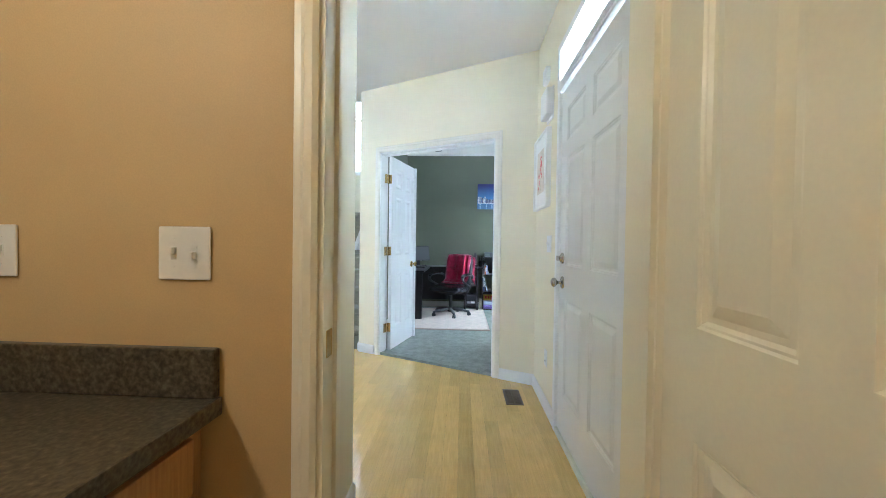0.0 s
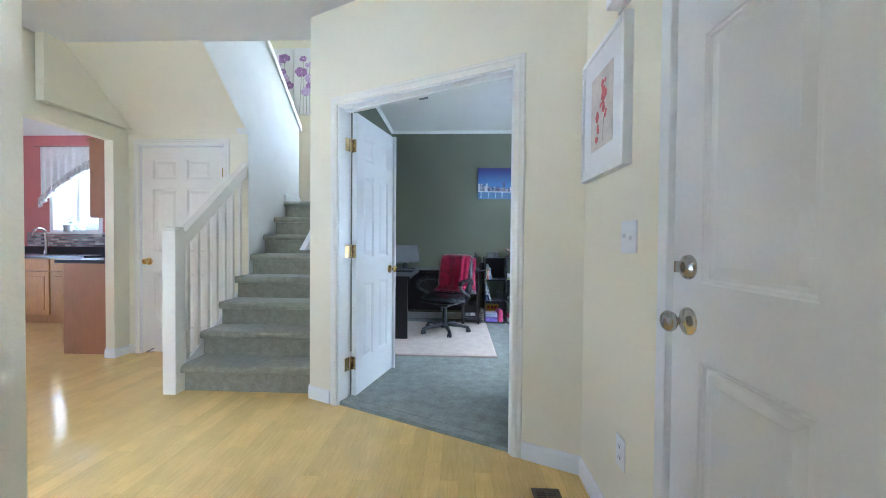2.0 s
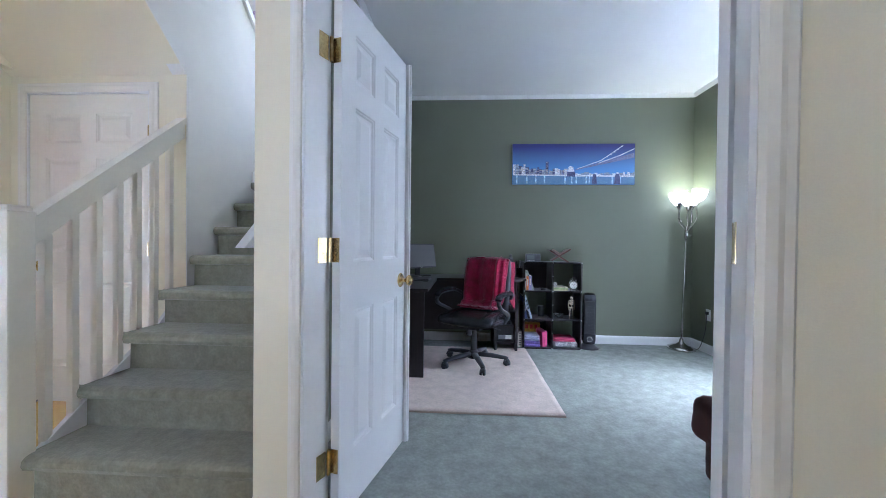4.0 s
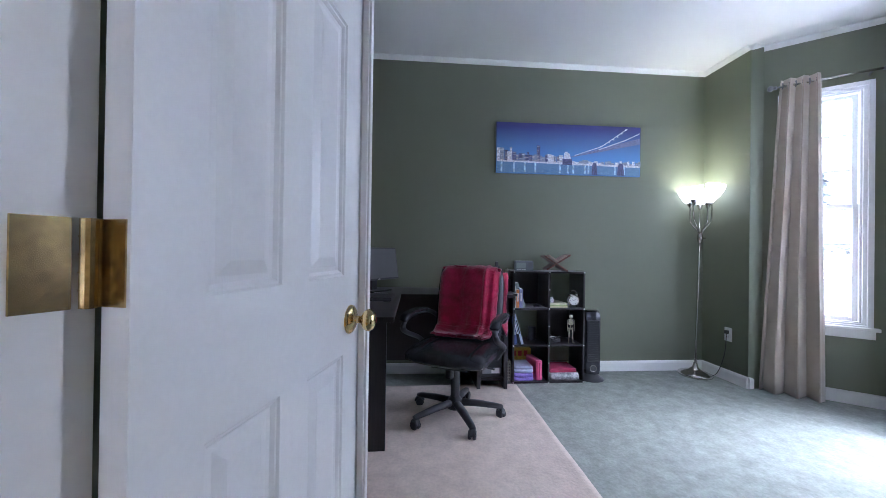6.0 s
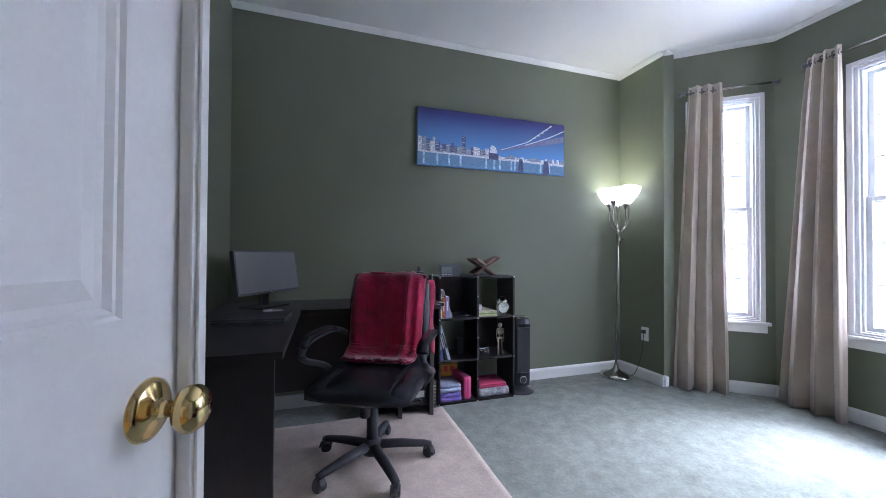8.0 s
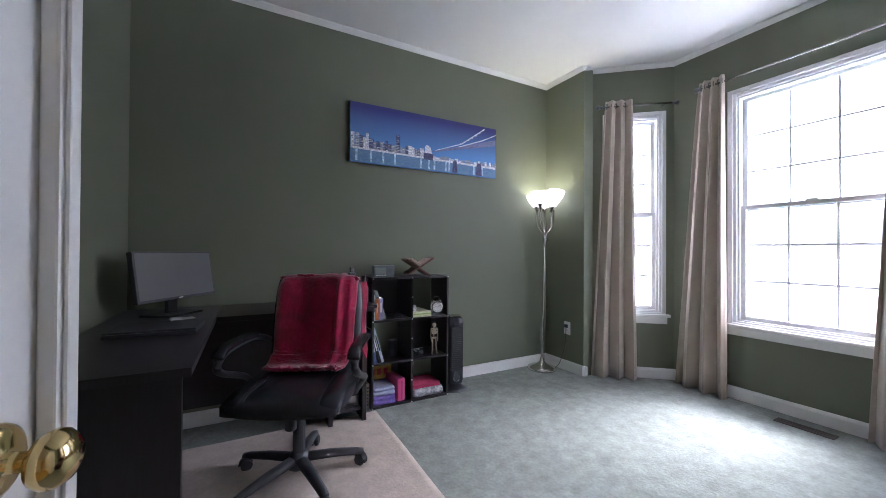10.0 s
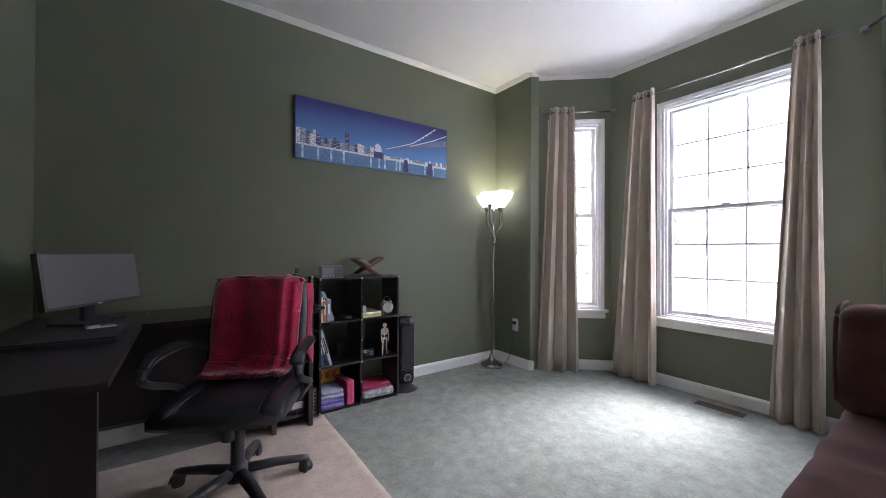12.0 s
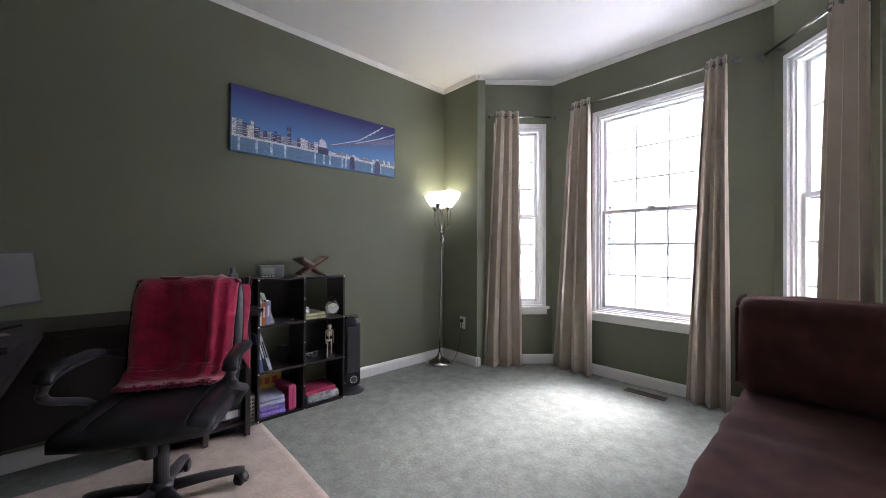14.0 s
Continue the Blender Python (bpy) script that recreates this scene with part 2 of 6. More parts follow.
def grid_sheet(nu, nv, fn, thick=0.0, bm=None):
    """A sheet through fn(u, v) for u, v in 0..1; thick gives it a second face along its normals."""
    bm = bm or bmesh.new()
    P = [[Vector(fn(i / nu, j / nv)) for j in range(nv + 1)] for i in range(nu + 1)]

    def normal(i, j):
        a = P[min(i + 1, nu)][j] - P[max(i - 1, 0)][j]
        b = P[i][min(j + 1, nv)] - P[i][max(j - 1, 0)]
        return a.cross(b).normalized()
    A = [[bm.verts.new(P[i][j]) for j in range(nv + 1)] for i in range(nu + 1)]
    for i in range(nu):
        for j in range(nv):
            bm.faces.new((A[i][j], A[i + 1][j], A[i + 1][j + 1], A[i][j + 1]))
    if thick:
        B = [[bm.verts.new(P[i][j] - thick * normal(i, j)) for j in range(nv + 1)] for i in range(nu + 1)]
        for i in range(nu):
            for j in range(nv):
                bm.faces.new((B[i][j + 1], B[i + 1][j + 1], B[i + 1][j], B[i][j]))
        rim = [(i, 0) for i in range(nu)] + [(nu, j) for j in range(nv)] + [(i, nv) for i in range(nu, 0, -1)] + [(0, j) for j in range(nv, 0, -1)]
        for k in range(len(rim)):
            (i, j), (i2, j2) = rim[k], rim[(k + 1) % len(rim)]
            bm.faces.new((A[i][j], B[i][j], B[i2][j2], A[i2][j2]))
    return bm


def wall(name, p0, p1, thick, z0, z1, mats, openings=(), label="", ext0=0.0, ext1=0.0):
    """A wall whose near face runs from p0 to p1; the room is on the right hand of that way, the thickness on the left.
    openings: (s0, s1, z0, z1) along the run. mats: near face, far face, reveals."""
    a, b = Vector(p0), Vector(p1)
    L = (b - a).length
    d = (b - a) / L
    n = Vector((-d.y, d.x))
    ss = sorted({-ext0, L + ext1, *[o[0] for o in openings], *[o[1] for o in openings]})
    zs = sorted({z0, z1, *[max(o[2], z0) for o in openings], *[o[3] for o in openings]})
    solid = {}
    for i in range(len(ss) - 1):
        for j in range(len(zs) - 1):
            sm, zm = (ss[i] + ss[i + 1]) / 2, (zs[j] + zs[j + 1]) / 2
            solid[i, j] = not any(o[0] < sm < o[1] and o[2] < zm < o[3] for o in openings)
    bm = bmesh.new()
    cache = {}

    def V(i, j, k):
        if (i, j, k) not in cache:
            p = a + d * ss[i] + n * (thick * k)
            cache[i, j, k] = bm.verts.new((p.x, p.y, zs[j]))
        return cache[i, j, k]

    def F(vs, mi):
        f = bm.faces.new(vs)
        f.material_index = mi
    for (i, j), on in solid.items():
        if not on:
            continue
        F((V(i, j, 0), V(i + 1, j, 0), V(i + 1, j + 1, 0), V(i, j + 1, 0)), 0)
        F((V(i, j + 1, 1), V(i + 1, j + 1, 1), V(i + 1, j, 1), V(i, j, 1)), 1)
        if not solid.get((i - 1, j)):
            F((V(i, j, 1), V(i, j, 0), V(i, j + 1, 0), V(i, j + 1, 1)), 2)
        if not solid.get((i + 1, j)):
            F((V(i + 1, j, 0), V(i + 1, j, 1), V(i + 1, j + 1, 1), V(i + 1, j + 1, 0)), 2)
        if not solid.get((i, j - 1)):
            F((V(i, j, 1), V(i + 1, j, 1), V(i + 1, j, 0), V(i, j, 0)), 2)
        if not solid.get((i, j + 1)):
            F((V(i, j + 1, 0), V(i + 1, j + 1, 0), V(i + 1, j + 1, 1), V(i, j + 1, 1)), 2)
    ob = part(name, bm, list(mats))
    return tagged(ob, label, "wall", kind="structure")


def strip(name, p0, p1, profile, material, parent=None, label="", ext0=0.0, ext1=0.0, smooth=False, category=""):
    """A moulding along p0 to p1 (x, y, z); profile: (out, up) corners, out to the right of the way."""
    a, b = Vector(p0), Vector(p1)
    d = (b - a).normalized()
    a, b = a - d * ext0, b + d * ext1
    out = Vector((d.y, -d.x, 0)).normalized()
    bm = bmesh.new()
    A = [bm.verts.new(a + out * o + Vector((0, 0, u))) for o, u in profile]
    B = [bm.verts.new(b + out * o + Vector((0, 0, u))) for o, u in profile]
    n = len(profile)
    bm.faces.new(A[::-1]), bm.faces.new(B)
    for i in range(n):
        bm.faces.new((A[i], A[(i + 1) % n], B[(i + 1) % n], B[i]))
    ob = part(name, bm, material, parent, label, smooth)
    if parent is None:
        tagged(ob, label, category or "trim", kind="structure")
    return ob


BASE_PROFILE = [(0, 0), (0.014, 0), (0.014, 0.07), (0.010, 0.082), (0.004, 0.09), (0, 0.09)]
CROWN_PROFILE = [(0, 0), (0, -0.036), (0.006, -0.036), (0.009, -0.030), (0.012, -0.029), (0.024, -0.012), (0.028, -0.011), (0.030, -0.005), (0.030, 0)]
CASE_PROFILE = [(0.0, 0.0), (0.0, 0.010), (0.012, 0.016), (0.03, 0.017), (0.04, 0.012), (0.055, 0.010), (0.060, 0.004), (0.060, 0.0)]


def casing(name, a, b, z1, out, material, parent, z0=0.0, width=0.06, sill=False):
    """Door trim round an opening between floor points a and b; out: the way it faces."""
    a, b, o = Vector((*a, 0)), Vector((*b, 0)), Vector((*out, 0)).normalized()
    d = (b - a).normalized()
    up = Vector((0, 0, 1))

    def bar(p, q, w):
        bm = bmesh.new()
        k = width / 0.06
        A = [bm.verts.new(p + w * (x * k) + o * y) for x, y in CASE_PROFILE]
        B = [bm.verts.new(q[0] + w * (x * k) + (q[1] * (x * k)) + o * y) for x, y in CASE_PROFILE]
        n = len(A)
        bm.faces.new(A[::-1]), bm.faces.new(B)
        for i in range(n):
            bm.faces.new((A[i], A[(i + 1) % n], B[(i + 1) % n], B[i]))
        return bm
    zero = Vector()
    part(name, bar(a + up * z0, (a + up * z1, up), -d), material, parent)
    part(name, bar(b + up * z0, (b + up * z1, up), d), material, parent)
    # head, mitred
    bm = bmesh.new()
    k = width / 0.06
    A = [bm.verts.new(a + up * z1 - d * (x * k) + up * (x * k) + o * y) for x, y in CASE_PROFILE]
    B = [bm.verts.new(b + up * z1 + d * (x * k) + up * (x * k) + o * y) for x, y in CASE_PROFILE]
    n = len(A)
    bm.faces.new(A[::-1]), bm.faces.new(B)
    for i in range(n):
        bm.faces.new((A[i], A[(i + 1) % n], B[(i + 1) % n], B[i]))
    part(name, bm, material, parent)


# ---- large structure ----
ZF, ZO, FZ = 2.72, 2.738, 0.026          # ceilings of foyer and office, carpet height
YB = 6.40                                # the office's long wall
DL, DR = Vector((-0.80, 3.688)), Vector((0.875, 2.907))   # the slanted wall between foyer and office
DD = (DR - DL).normalized()
DN = Vector((-DD.y, DD.x))               # towards the office
S0, S1 = 0.262, 1.492                    # the double door's opening along it
OUT = [GREEN, SIDING, TRIM]
STAIRWHITE = mat("white_stair_paint", (0.80, 0.79, 0.76), 0.65, vary=0.02, bump=0.1, bump_scale=260)

wall("wall_slanted", DL, DR, 0.12, 0, 2.9, [CREAM, GREEN, TRIM], [(S0, S1, -1, 2.055)], "cream wall with a double door opening")
wall("wall_stair_side", (-0.72, 6.9), (-0.72, 3.72), -0.09, 0, 5.2, [GREEN, CREAM, CREAM], label="wall between green office and cream stairwell")
wall("wall_office_back", (-0.72, YB), (2.58, YB), 0.15, 0, 2.9, OUT, label="long green office wall")
wall("wall_office_side", (2.47, YB), (2.47, 5.94), 0.11, 0, 2.9, [GREEN, GREEN, GREEN], label="short green wall beside the bay")
BAY = [Vector((2.58, 5.97)), Vector((3.09, 5.53)), Vector((3.09, 3.94)), Vector((2.58, 3.50))]
B12 = (BAY[1] - BAY[0]).length
WZ0, WZ1 = 0.572, 2.325
WIN1, WIN2, WIN3 = (0.105, 0.612), (0.40, 1.305), (0.085, 0.59)
wall("wall_bay_1", BAY[0], BAY[1], 0.15, 0, 2.9, OUT, [(*WIN1, WZ0, WZ1)], "green bay wall with a narrow window", ext0=0.1)
wall("wall_bay_2", BAY[1], BAY[2], 0.15, 0, 2.9, OUT, [(*WIN2, WZ0, WZ1)], "green bay wall with a wide window", ext0=0.0, ext1=0.0)
wall("wall_bay_3", BAY[2], BAY[3], 0.15, 0, 2.9, OUT, [(*WIN3, WZ0, WZ1)], "green bay wall with a narrow window", ext1=0.1)
wall("wall_office_side_2", (2.47, 3.53), (2.47, 3.0), 0.11, 0, 2.9, [GREEN, GREEN, GREEN], label="short green wall beside the bay")
wall("wall_office_south", (2.58, 3.05), (0.96, 3.05), 0.15, 0, 2.9, OUT, label="green office wall")
FDY0, FDY1 = 1.222, 2.174
wall("wall_front", (0.875, 2.915), (0.875, 0.67), 0.15, 0, 2.9, [CREAM, SIDING, TRIM], [(2.915 - FDY1, 2.915 - FDY0, -1, 2.08), (2.915 - 2.215, 2.915 - 1.19, 2.10, 2.36)], "cream front wall with entrance door and transom", ext0=0.1)
PJ0, PJ1 = -0.025, 0.67                  # powder room doorway
wall("wall_powder", (-0.865, 0.67), (0.875, 0.67), 0.11, 0, ZF, [ORANGE, CREAM, TRIM], [(PJ0 + 0.865, PJ1 + 0.865, -1, 2.045)], "orange powder room wall with a doorway")
wall("wall_powder_left", (-0.865, -1.6), (-0.865, 0.78), 0.11, 0, ZF, [ORANGE, CREAM, CREAM], label="orange powder room wall")
wall("wall_powder_right", (0.765, 0.67), (0.765, -1.6), 0.11, 0, ZF, [ORANGE, CREAM, CREAM], label="orange powder room wall")
wall("wall_powder_back", (0.875, -1.6), (-0.975, -1.6), 0.11, 0, ZF, [ORANGE, CREAM, CREAM], label="orange powder room wall")
wall("wall_hall", (-0.19, 0.78), (-0.19, 1.48), 0.12, 0, ZF, [CREAM, CREAM, CREAM], label="cream hall wall with a rounded end")
# closing wall; its window opening is added to let daylight into the foyer
wall("wall_foyer_south", (-0.865, 0.78), (-3.01, 0.78), 0.11, 0, ZF, [CREAM, CREAM, TRIM], [(0.435, 1.435, 0.3, 2.25)], label="cream living area wall with an added window opening")
KJ = 4.44                               # kitchen passage jamb
wall("wall_kitchen_side", (-3.01, 0.67), (-3.01, 4.72), 0.088, 0, ZF, [CREAM, CREAM, CREAM], [(1.5, KJ - 0.67, -1, 2.07)], "cream wall with an open passage to the kitchen")
wall("wall_closet", (-3.01, 4.60), (-1.794, 4.60), 0.10, 0, 2.35, [CREAM, CREAM, TRIM], [(-2.893 + 3.01, -2.04 + 3.01, -1, 2.062)], "cream wall with closet door under the stairs")
wall("wall_kitchen_window", (-7.5, YB), (-3.0, YB), 0.15, 0, 2.75, [RED, SIDING, TRIM], [(1.55, 2.39, 1.23, 2.50)], "red kitchen wall with a window")
# closing wall; the large opening is added for daylight from the left
wall("wall_kitchen_left", (-7.5, 0.67), (-7.5, YB), 0.15, 0, 2.75, [RED, SIDING, TRIM], [(1.4, 3.0, 0.1, 2.2)], label="red kitchen wall with an added glazed opening")
wall("wall_kitchen_right", (-3.13, YB), (-3.13, 4.60), -0.1, 0, 2.75, [RED, CREAM, TRIM], label="red kitchen wall")
wall("wall_kitchen_south", (-3.01, 0.67), (-7.5, 0.67), 0.1, 0, 2.75, [RED, SIDING, TRIM], label="red kitchen wall")
wall("wall_stair_back", (-3.01, 6.55), (-0.72, 6.55), 0.15, 0, 5.2, [CREAM, SIDING, TRIM], [(1.21, 2.17, 2.40, 4.40)], "cream stairwell wall with a tall window")
wall("wall_stair_left", (-2.93, 3.8), (-2.93, 6.55), 0.07, 2.2, 5.2, [CREAM, CREAM, CREAM], label="cream stairwell wall")
wall("wall_stair_front", (-0.72, 3.97), (-3.01, 3.97), 0.12, ZF + 0.03, 5.2, [CREAM, CREAM, CREAM], label="cream upper stairwell wall")

# sloped soffit and the half wall between the two flights
soff = slab_x([(3.95, ZF), (4.60, 2.17), (4.70, 2.17), (3.95, ZF + 0.12)], -3.01, -1.795)
tagged(part("stair_soffit", soff, CREAM), "cream sloped underside of the upper stair flight", "soffit", kind="structure")
knee = slab_x([(4.604, 0.0), (5.72, 0.0), (5.72, 2.57), (3.97, 4.02), (3.97, ZF), (4.604, 2.165)], -1.89, -1.79)
tagged(part("wall_between_flights", knee, STAIRWHITE), "white half wall between the stair flights", "wall", kind="structure")
cap = slab_x([(5.75, 2.55), (3.97, 4.02), (3.97, 4.08), (5.75, 2.61)], -1.91, -1.765)
tagged(part("stair_wall_cap", cap, TRIM), "white sloped cap on the stair half wall", "trim", kind="structure")

# floors
tagged(part("subfloor", boxes((-7.5, 1.03, -1.7, 4.9, -0.2, -0.014), (-7.5, -3.01, 4.9, 6.5, -0.2, -0.014)), mat("subfloor_wood", (0.30, 0.20, 0.10), 0.6)), "dark wood subfloor under the boards", "floor", kind="structure")
carp = prism([(-0.745, 3.76), (0.80, 3.035), (2.5, 3.035), (2.60, 3.48), (3.11, 3.92), (3.11, 5.55), (2.60, 5.99), (2.5, YB + 0.01), (-0.74, YB + 0.01)], -0.2, FZ)
q0, q1 = DL + DD * S0 + DN * 0.012, DL + DD * S1 + DN * 0.012
r1, r0 = DL + DD * S1 + DN * 0.125, DL + DD * S0 + DN * 0.125
prism([tuple(q0), tuple(q1), tuple(r1), tuple(r0)], -0.2, FZ - 0.002, carp)
tagged(part("floor_office", carp, CARPET), "blue-green cut pile carpet with faint tread marks", "carpet", kind="structure")

# ceilings
edge0, edge1 = DL + DN * 0.06, DR + DN * 0.06
tagged(part("ceiling_foyer", prism([(-3.01, -1.7), (1.03, -1.7), (1.03, 2.86), tuple(edge1), tuple(edge0), (-0.80, 3.97), (-3.01, 3.97)], ZF, ZF + 0.3), CEILING), "white flat foyer ceiling", "ceiling", kind="structure")
tagged(part("ceiling_office", prism([(-0.72, 3.78), (0.86, 3.04), (0.86, 2.9), (2.6, 2.9), (3.9, 3.1), (3.9, 6.4), (3.4, 6.9), (2.2, 6.9), (2.2, 6.5), (-0.72, 6.5)], ZO, ZO + 0.2), CEILING), "white flat office ceiling running out into the eave", "ceiling", kind="structure")
tagged(part("ceiling_kitchen", boxes((-7.65, -3.01, 0.6, 6.55, 2.70, 2.9)), CEILING), "white kitchen ceiling", "ceiling", kind="structure")
tagged(part("ceiling_stairwell", boxes((-3.1, -0.7, 3.8, 6.7, 5.2, 5.35)), CEILING), "white stairwell ceiling", "ceiling", kind="structure")
tagged(part("ground", boxes((0.96, 400, -400, 400, -0.75, -0.55), (-400, -7.7, -400, 400, -0.75, -0.55), (-7.7, 0.96, 6.72, 400, -0.75, -0.55), (-7.7, 0.96, -400, -1.75, -0.75, -0.55)), SNOW), "snow-covered open ground", "ground", kind="structure")


# mouldings
def base(p0, p1, z=0.0, e0=0.0, e1=0.0):
    strip("baseboard", (*p0, z), (*p1, z), BASE_PROFILE, TRIM, label="white painted baseboard", ext0=e0, ext1=e1)


def crown(p0, p1, e0=0.0, e1=0.0):
    strip("crown_trim", (*p0, ZO - 0.001), (*p1, ZO - 0.001), CROWN_PROFILE, TRIM, label="white crown moulding", ext0=e0, ext1=e1)


for f, z in ((base, FZ), (crown, None)):
    k = {} if z is None else {"z": z}
    f((-0.72, YB), (2.47, YB), **k)
    f((2.47, YB), (2.47, 5.94), **k)
    f((2.47, 5.94), tuple(BAY[0]), **k)
    for a, b in zip(BAY, BAY[1:]):
        f(tuple(a), tuple(b), **k)
    f((-0.72, 3.82), (-0.72, YB), **k)
    f((2.47, 3.53), (2.47, 3.05), **k)
    f((2.47, 3.05), (0.85, 3.05), **k)
    f(tuple(BAY[3]), (2.47, 3.53), **k)
base(tuple(DL), tuple(DL + DD * (S0 - 0.062)))
base(tuple(DL + DD * (S1 + 0.062)), tuple(DR))
base((0.875, 2.907), (0.875, FDY1 + 0.055))
base((0.875, FDY0 - 0.055), (0.875, 0.78))
base((-0.19, 0.78), (-0.19, 1.48))
base((-0.19, 1.48), (-0.31, 1.48))
base((-3.01, KJ), (-3.01, 4.60), e0=0.014)
base((-3.098, KJ), (-3.01, KJ))
base((-3.01, 4.60), (-2.893 - 0.062, 4.60))
base((-2.04 + 0.062, 4.60), (-1.79, 4.60), e1=0.014)
base((-0.81, 6.5), (-0.81, 3.72), z=0.0)
strip("stair_skirt_block", (-1.79, 5.36, 1.60), (-1.79, 5.73, 1.60), BASE_PROFILE, TRIM, label="white baseboard on the stair landing", ext0=0.03)


# ---- doors ----
PANELS = [(0.235, 0.80), (0.995, 1.615), (1.715, 1.905)]


def panel_door(name, m, w, h, label, t=0.035, stile=0.105, mid=0.09, material=DOORWHITE, short=0.0):
    """A six-panel door; its width runs along local x from the hinge edge, its thickness along local y."""
    ob = thing(name, m, label, "door")
    pw = (w + short - mid) / 2 - stile    # short: how much narrower the hinge stile is
    xs = [(stile - short, stile - short + pw), (w - stile - pw, w - stile)]
    zs = [(a * h / 2.03, b * h / 2.03) for a, b in PANELS]
    cx = sorted({0.0, w, *[v for p in xs for v in p]})
    cz = sorted({0.0, h, *[v for p in zs for v in p]})
    bm = bmesh.new()
    core = 0.010
    for i in range(len(cx) - 1):
        for j in range(len(cz) - 1):
            hole = any(abs(cx[i] - a) < 1e-6 for a, b in xs) and any(abs(cz[j] - a) < 1e-6 for a, b in zs)
            vs = [bm.verts.new(p) for p in ((cx[i], 0, cz[j]), (cx[i + 1], 0, cz[j]), (cx[i + 1], 0, cz[j + 1]), (cx[i], 0, cz[j + 1]))]
            ws = [bm.verts.new((v.co.x, t, v.co.z)) for v in vs]
            if not hole:
                bm.faces.new(vs[::-1])
                bm.faces.new(ws)
    bmesh.ops.remove_doubles(bm, verts=bm.verts, dist=1e-5)
    # outer edges
    corner = {}
    for v in bm.verts:
        corner[round(v.co.x, 4), round(v.co.y, 4), round(v.co.z, 4)] = v

    def C(x, y, z):
        return corner[round(x, 4), round(y, 4), round(z, 4)]
    for j in range(len(cz) - 1):
        for x in (0.0, w):
            bm.faces.new((C(x, 0, cz[j]), C(x, t, cz[j]), C(x, t, cz[j + 1]), C(x, 0, cz[j + 1])))
    for i in range(len(cx) - 1):
        for z in (0.0, h):
            bm.faces.new((C(cx[i], 0, z), C(cx[i], t, z), C(cx[i + 1], t, z), C(cx[i + 1], 0, z)))
    part("leaf", bm, material, ob)
    for a, b in xs:
        for c, d in zs:
            pm = bmesh.new()
            for side in (0, 1):
                rings = []
                for inset, depth in ((0, 0), (0.004, 0.004), (0.008, 0.0045), (0.014, core), (0.024, core), (0.046, 0.003), (0.05, 0.003)):
                    y = depth if side == 0 else t - depth
                    rings.append([pm.verts.new(p) for p in ((a + inset, y, c + inset), (b - inset, y, c + inset), (b - inset, y, d - inset), (a + inset, y, d - inset))])
                for r, s in zip(rings, rings[1:]):
                    for k in range(4):
                        pm.faces.new((r[k], r[(k + 1) % 4], s[(k + 1) % 4], s[k]))
                pm.faces.new(rings[-1])
            part("panel", pm, material, ob)
    return ob


KNOB = [(0.0, 0.068), (0.012, 0.067), (0.022, 0.062), (0.0275, 0.054), (0.028, 0.048), (0.024, 0.040), (0.014, 0.034), (0.0095, 0.030), (0.0095, 0.013), (0.014, 0.011), (0.030, 0.008), (0.036, 0.004), (0.037, 0.0)]


def door_knob(parent, x, z, t, material, label, sides=(0, 1), name="door_knob"):
    for side in sides:
        m = pose(x, 0, z, 90) if side == 0 else pose(x, t, z, -90)
        part(name, lathe(KNOB, 28, m=m), material, parent, label, smooth=True)


# office double door: trim, jambs, two leaves
ofd = thing("door_frame", pose(0, 0, 0), "white moulded trim round the office double door", "door frame", kind="structure")
pa, pb = DL + DD * S0, DL + DD * S1
# the foyer side carries the warm light in its colour, the office side doesn't
casing("casing", tuple(pa), tuple(pb), 2.055, tuple(-DN), WARMLITTRIM, ofd)
casing("casing", tuple(pb + DN * 0.12), tuple(pa + DN * 0.12), 2.055, tuple(DN), TRIM, ofd)
for (s, e) in ((S0, S0 + 0.012), (S1 - 0.012, S1)):
    deep = 0.100 if s == S0 else 0.122
    e = S0 + 0.012 if s == S0 else e
    c = [DL + DD * s + DN * -0.002, DL + DD * e + DN * -0.002, DL + DD * e + DN * deep, DL + DD * s + DN * deep]
    part("jamb", prism([tuple(v) for v in c], 0, 2.043), TRIM, ofd)
c = [DL + DD * S0 - DN * 0.002, DL + DD * S1 - DN * 0.002, DL + DD * S1 + DN * 0.122, DL + DD * S0 + DN * 0.122]
part("head_jamb", prism([tuple(v) for v in c], 2.043, 2.056), TRIM, ofd)
c = [DL + DD * (S0 + 0.012) + DN * 0.055, DL + DD * (S1 - 0.012) + DN * 0.055, DL + DD * (S1 - 0.012) + DN * 0.085, DL + DD * (S0 + 0.012) + DN * 0.085]
part("door_stop", prism([tuple(v) for v in c], 2.031, 2.043), TRIM, ofd)
cm = (pa + pb) / 2 + DN * 0.10
part("catch", boxes((-0.03, 0.03, -0.008, 0.008, 2.028, 2.043), bevel=0.002), STEEL, ofd, "small steel ball catch").matrix_local = pose(cm.x, cm.y, 0, rz=-24.7)

h0, ang = Vector((-0.460, 3.678)), 76.2
leaf = panel_door("door_leaf", pose(h0.x, h0.y, 0.025, 0, 0, ang), 0.622, 2.018, "white six-panel office door leaf standing open", stile=0.100, mid=0.09)
door_knob(leaf, 0.562, 0.875, 0.035, BRASS, "polished brass knob")
part("latch_plate", boxes((0.6215, 0.6235, 0.006, 0.029, 0.845, 0.905)), BRASS, leaf)
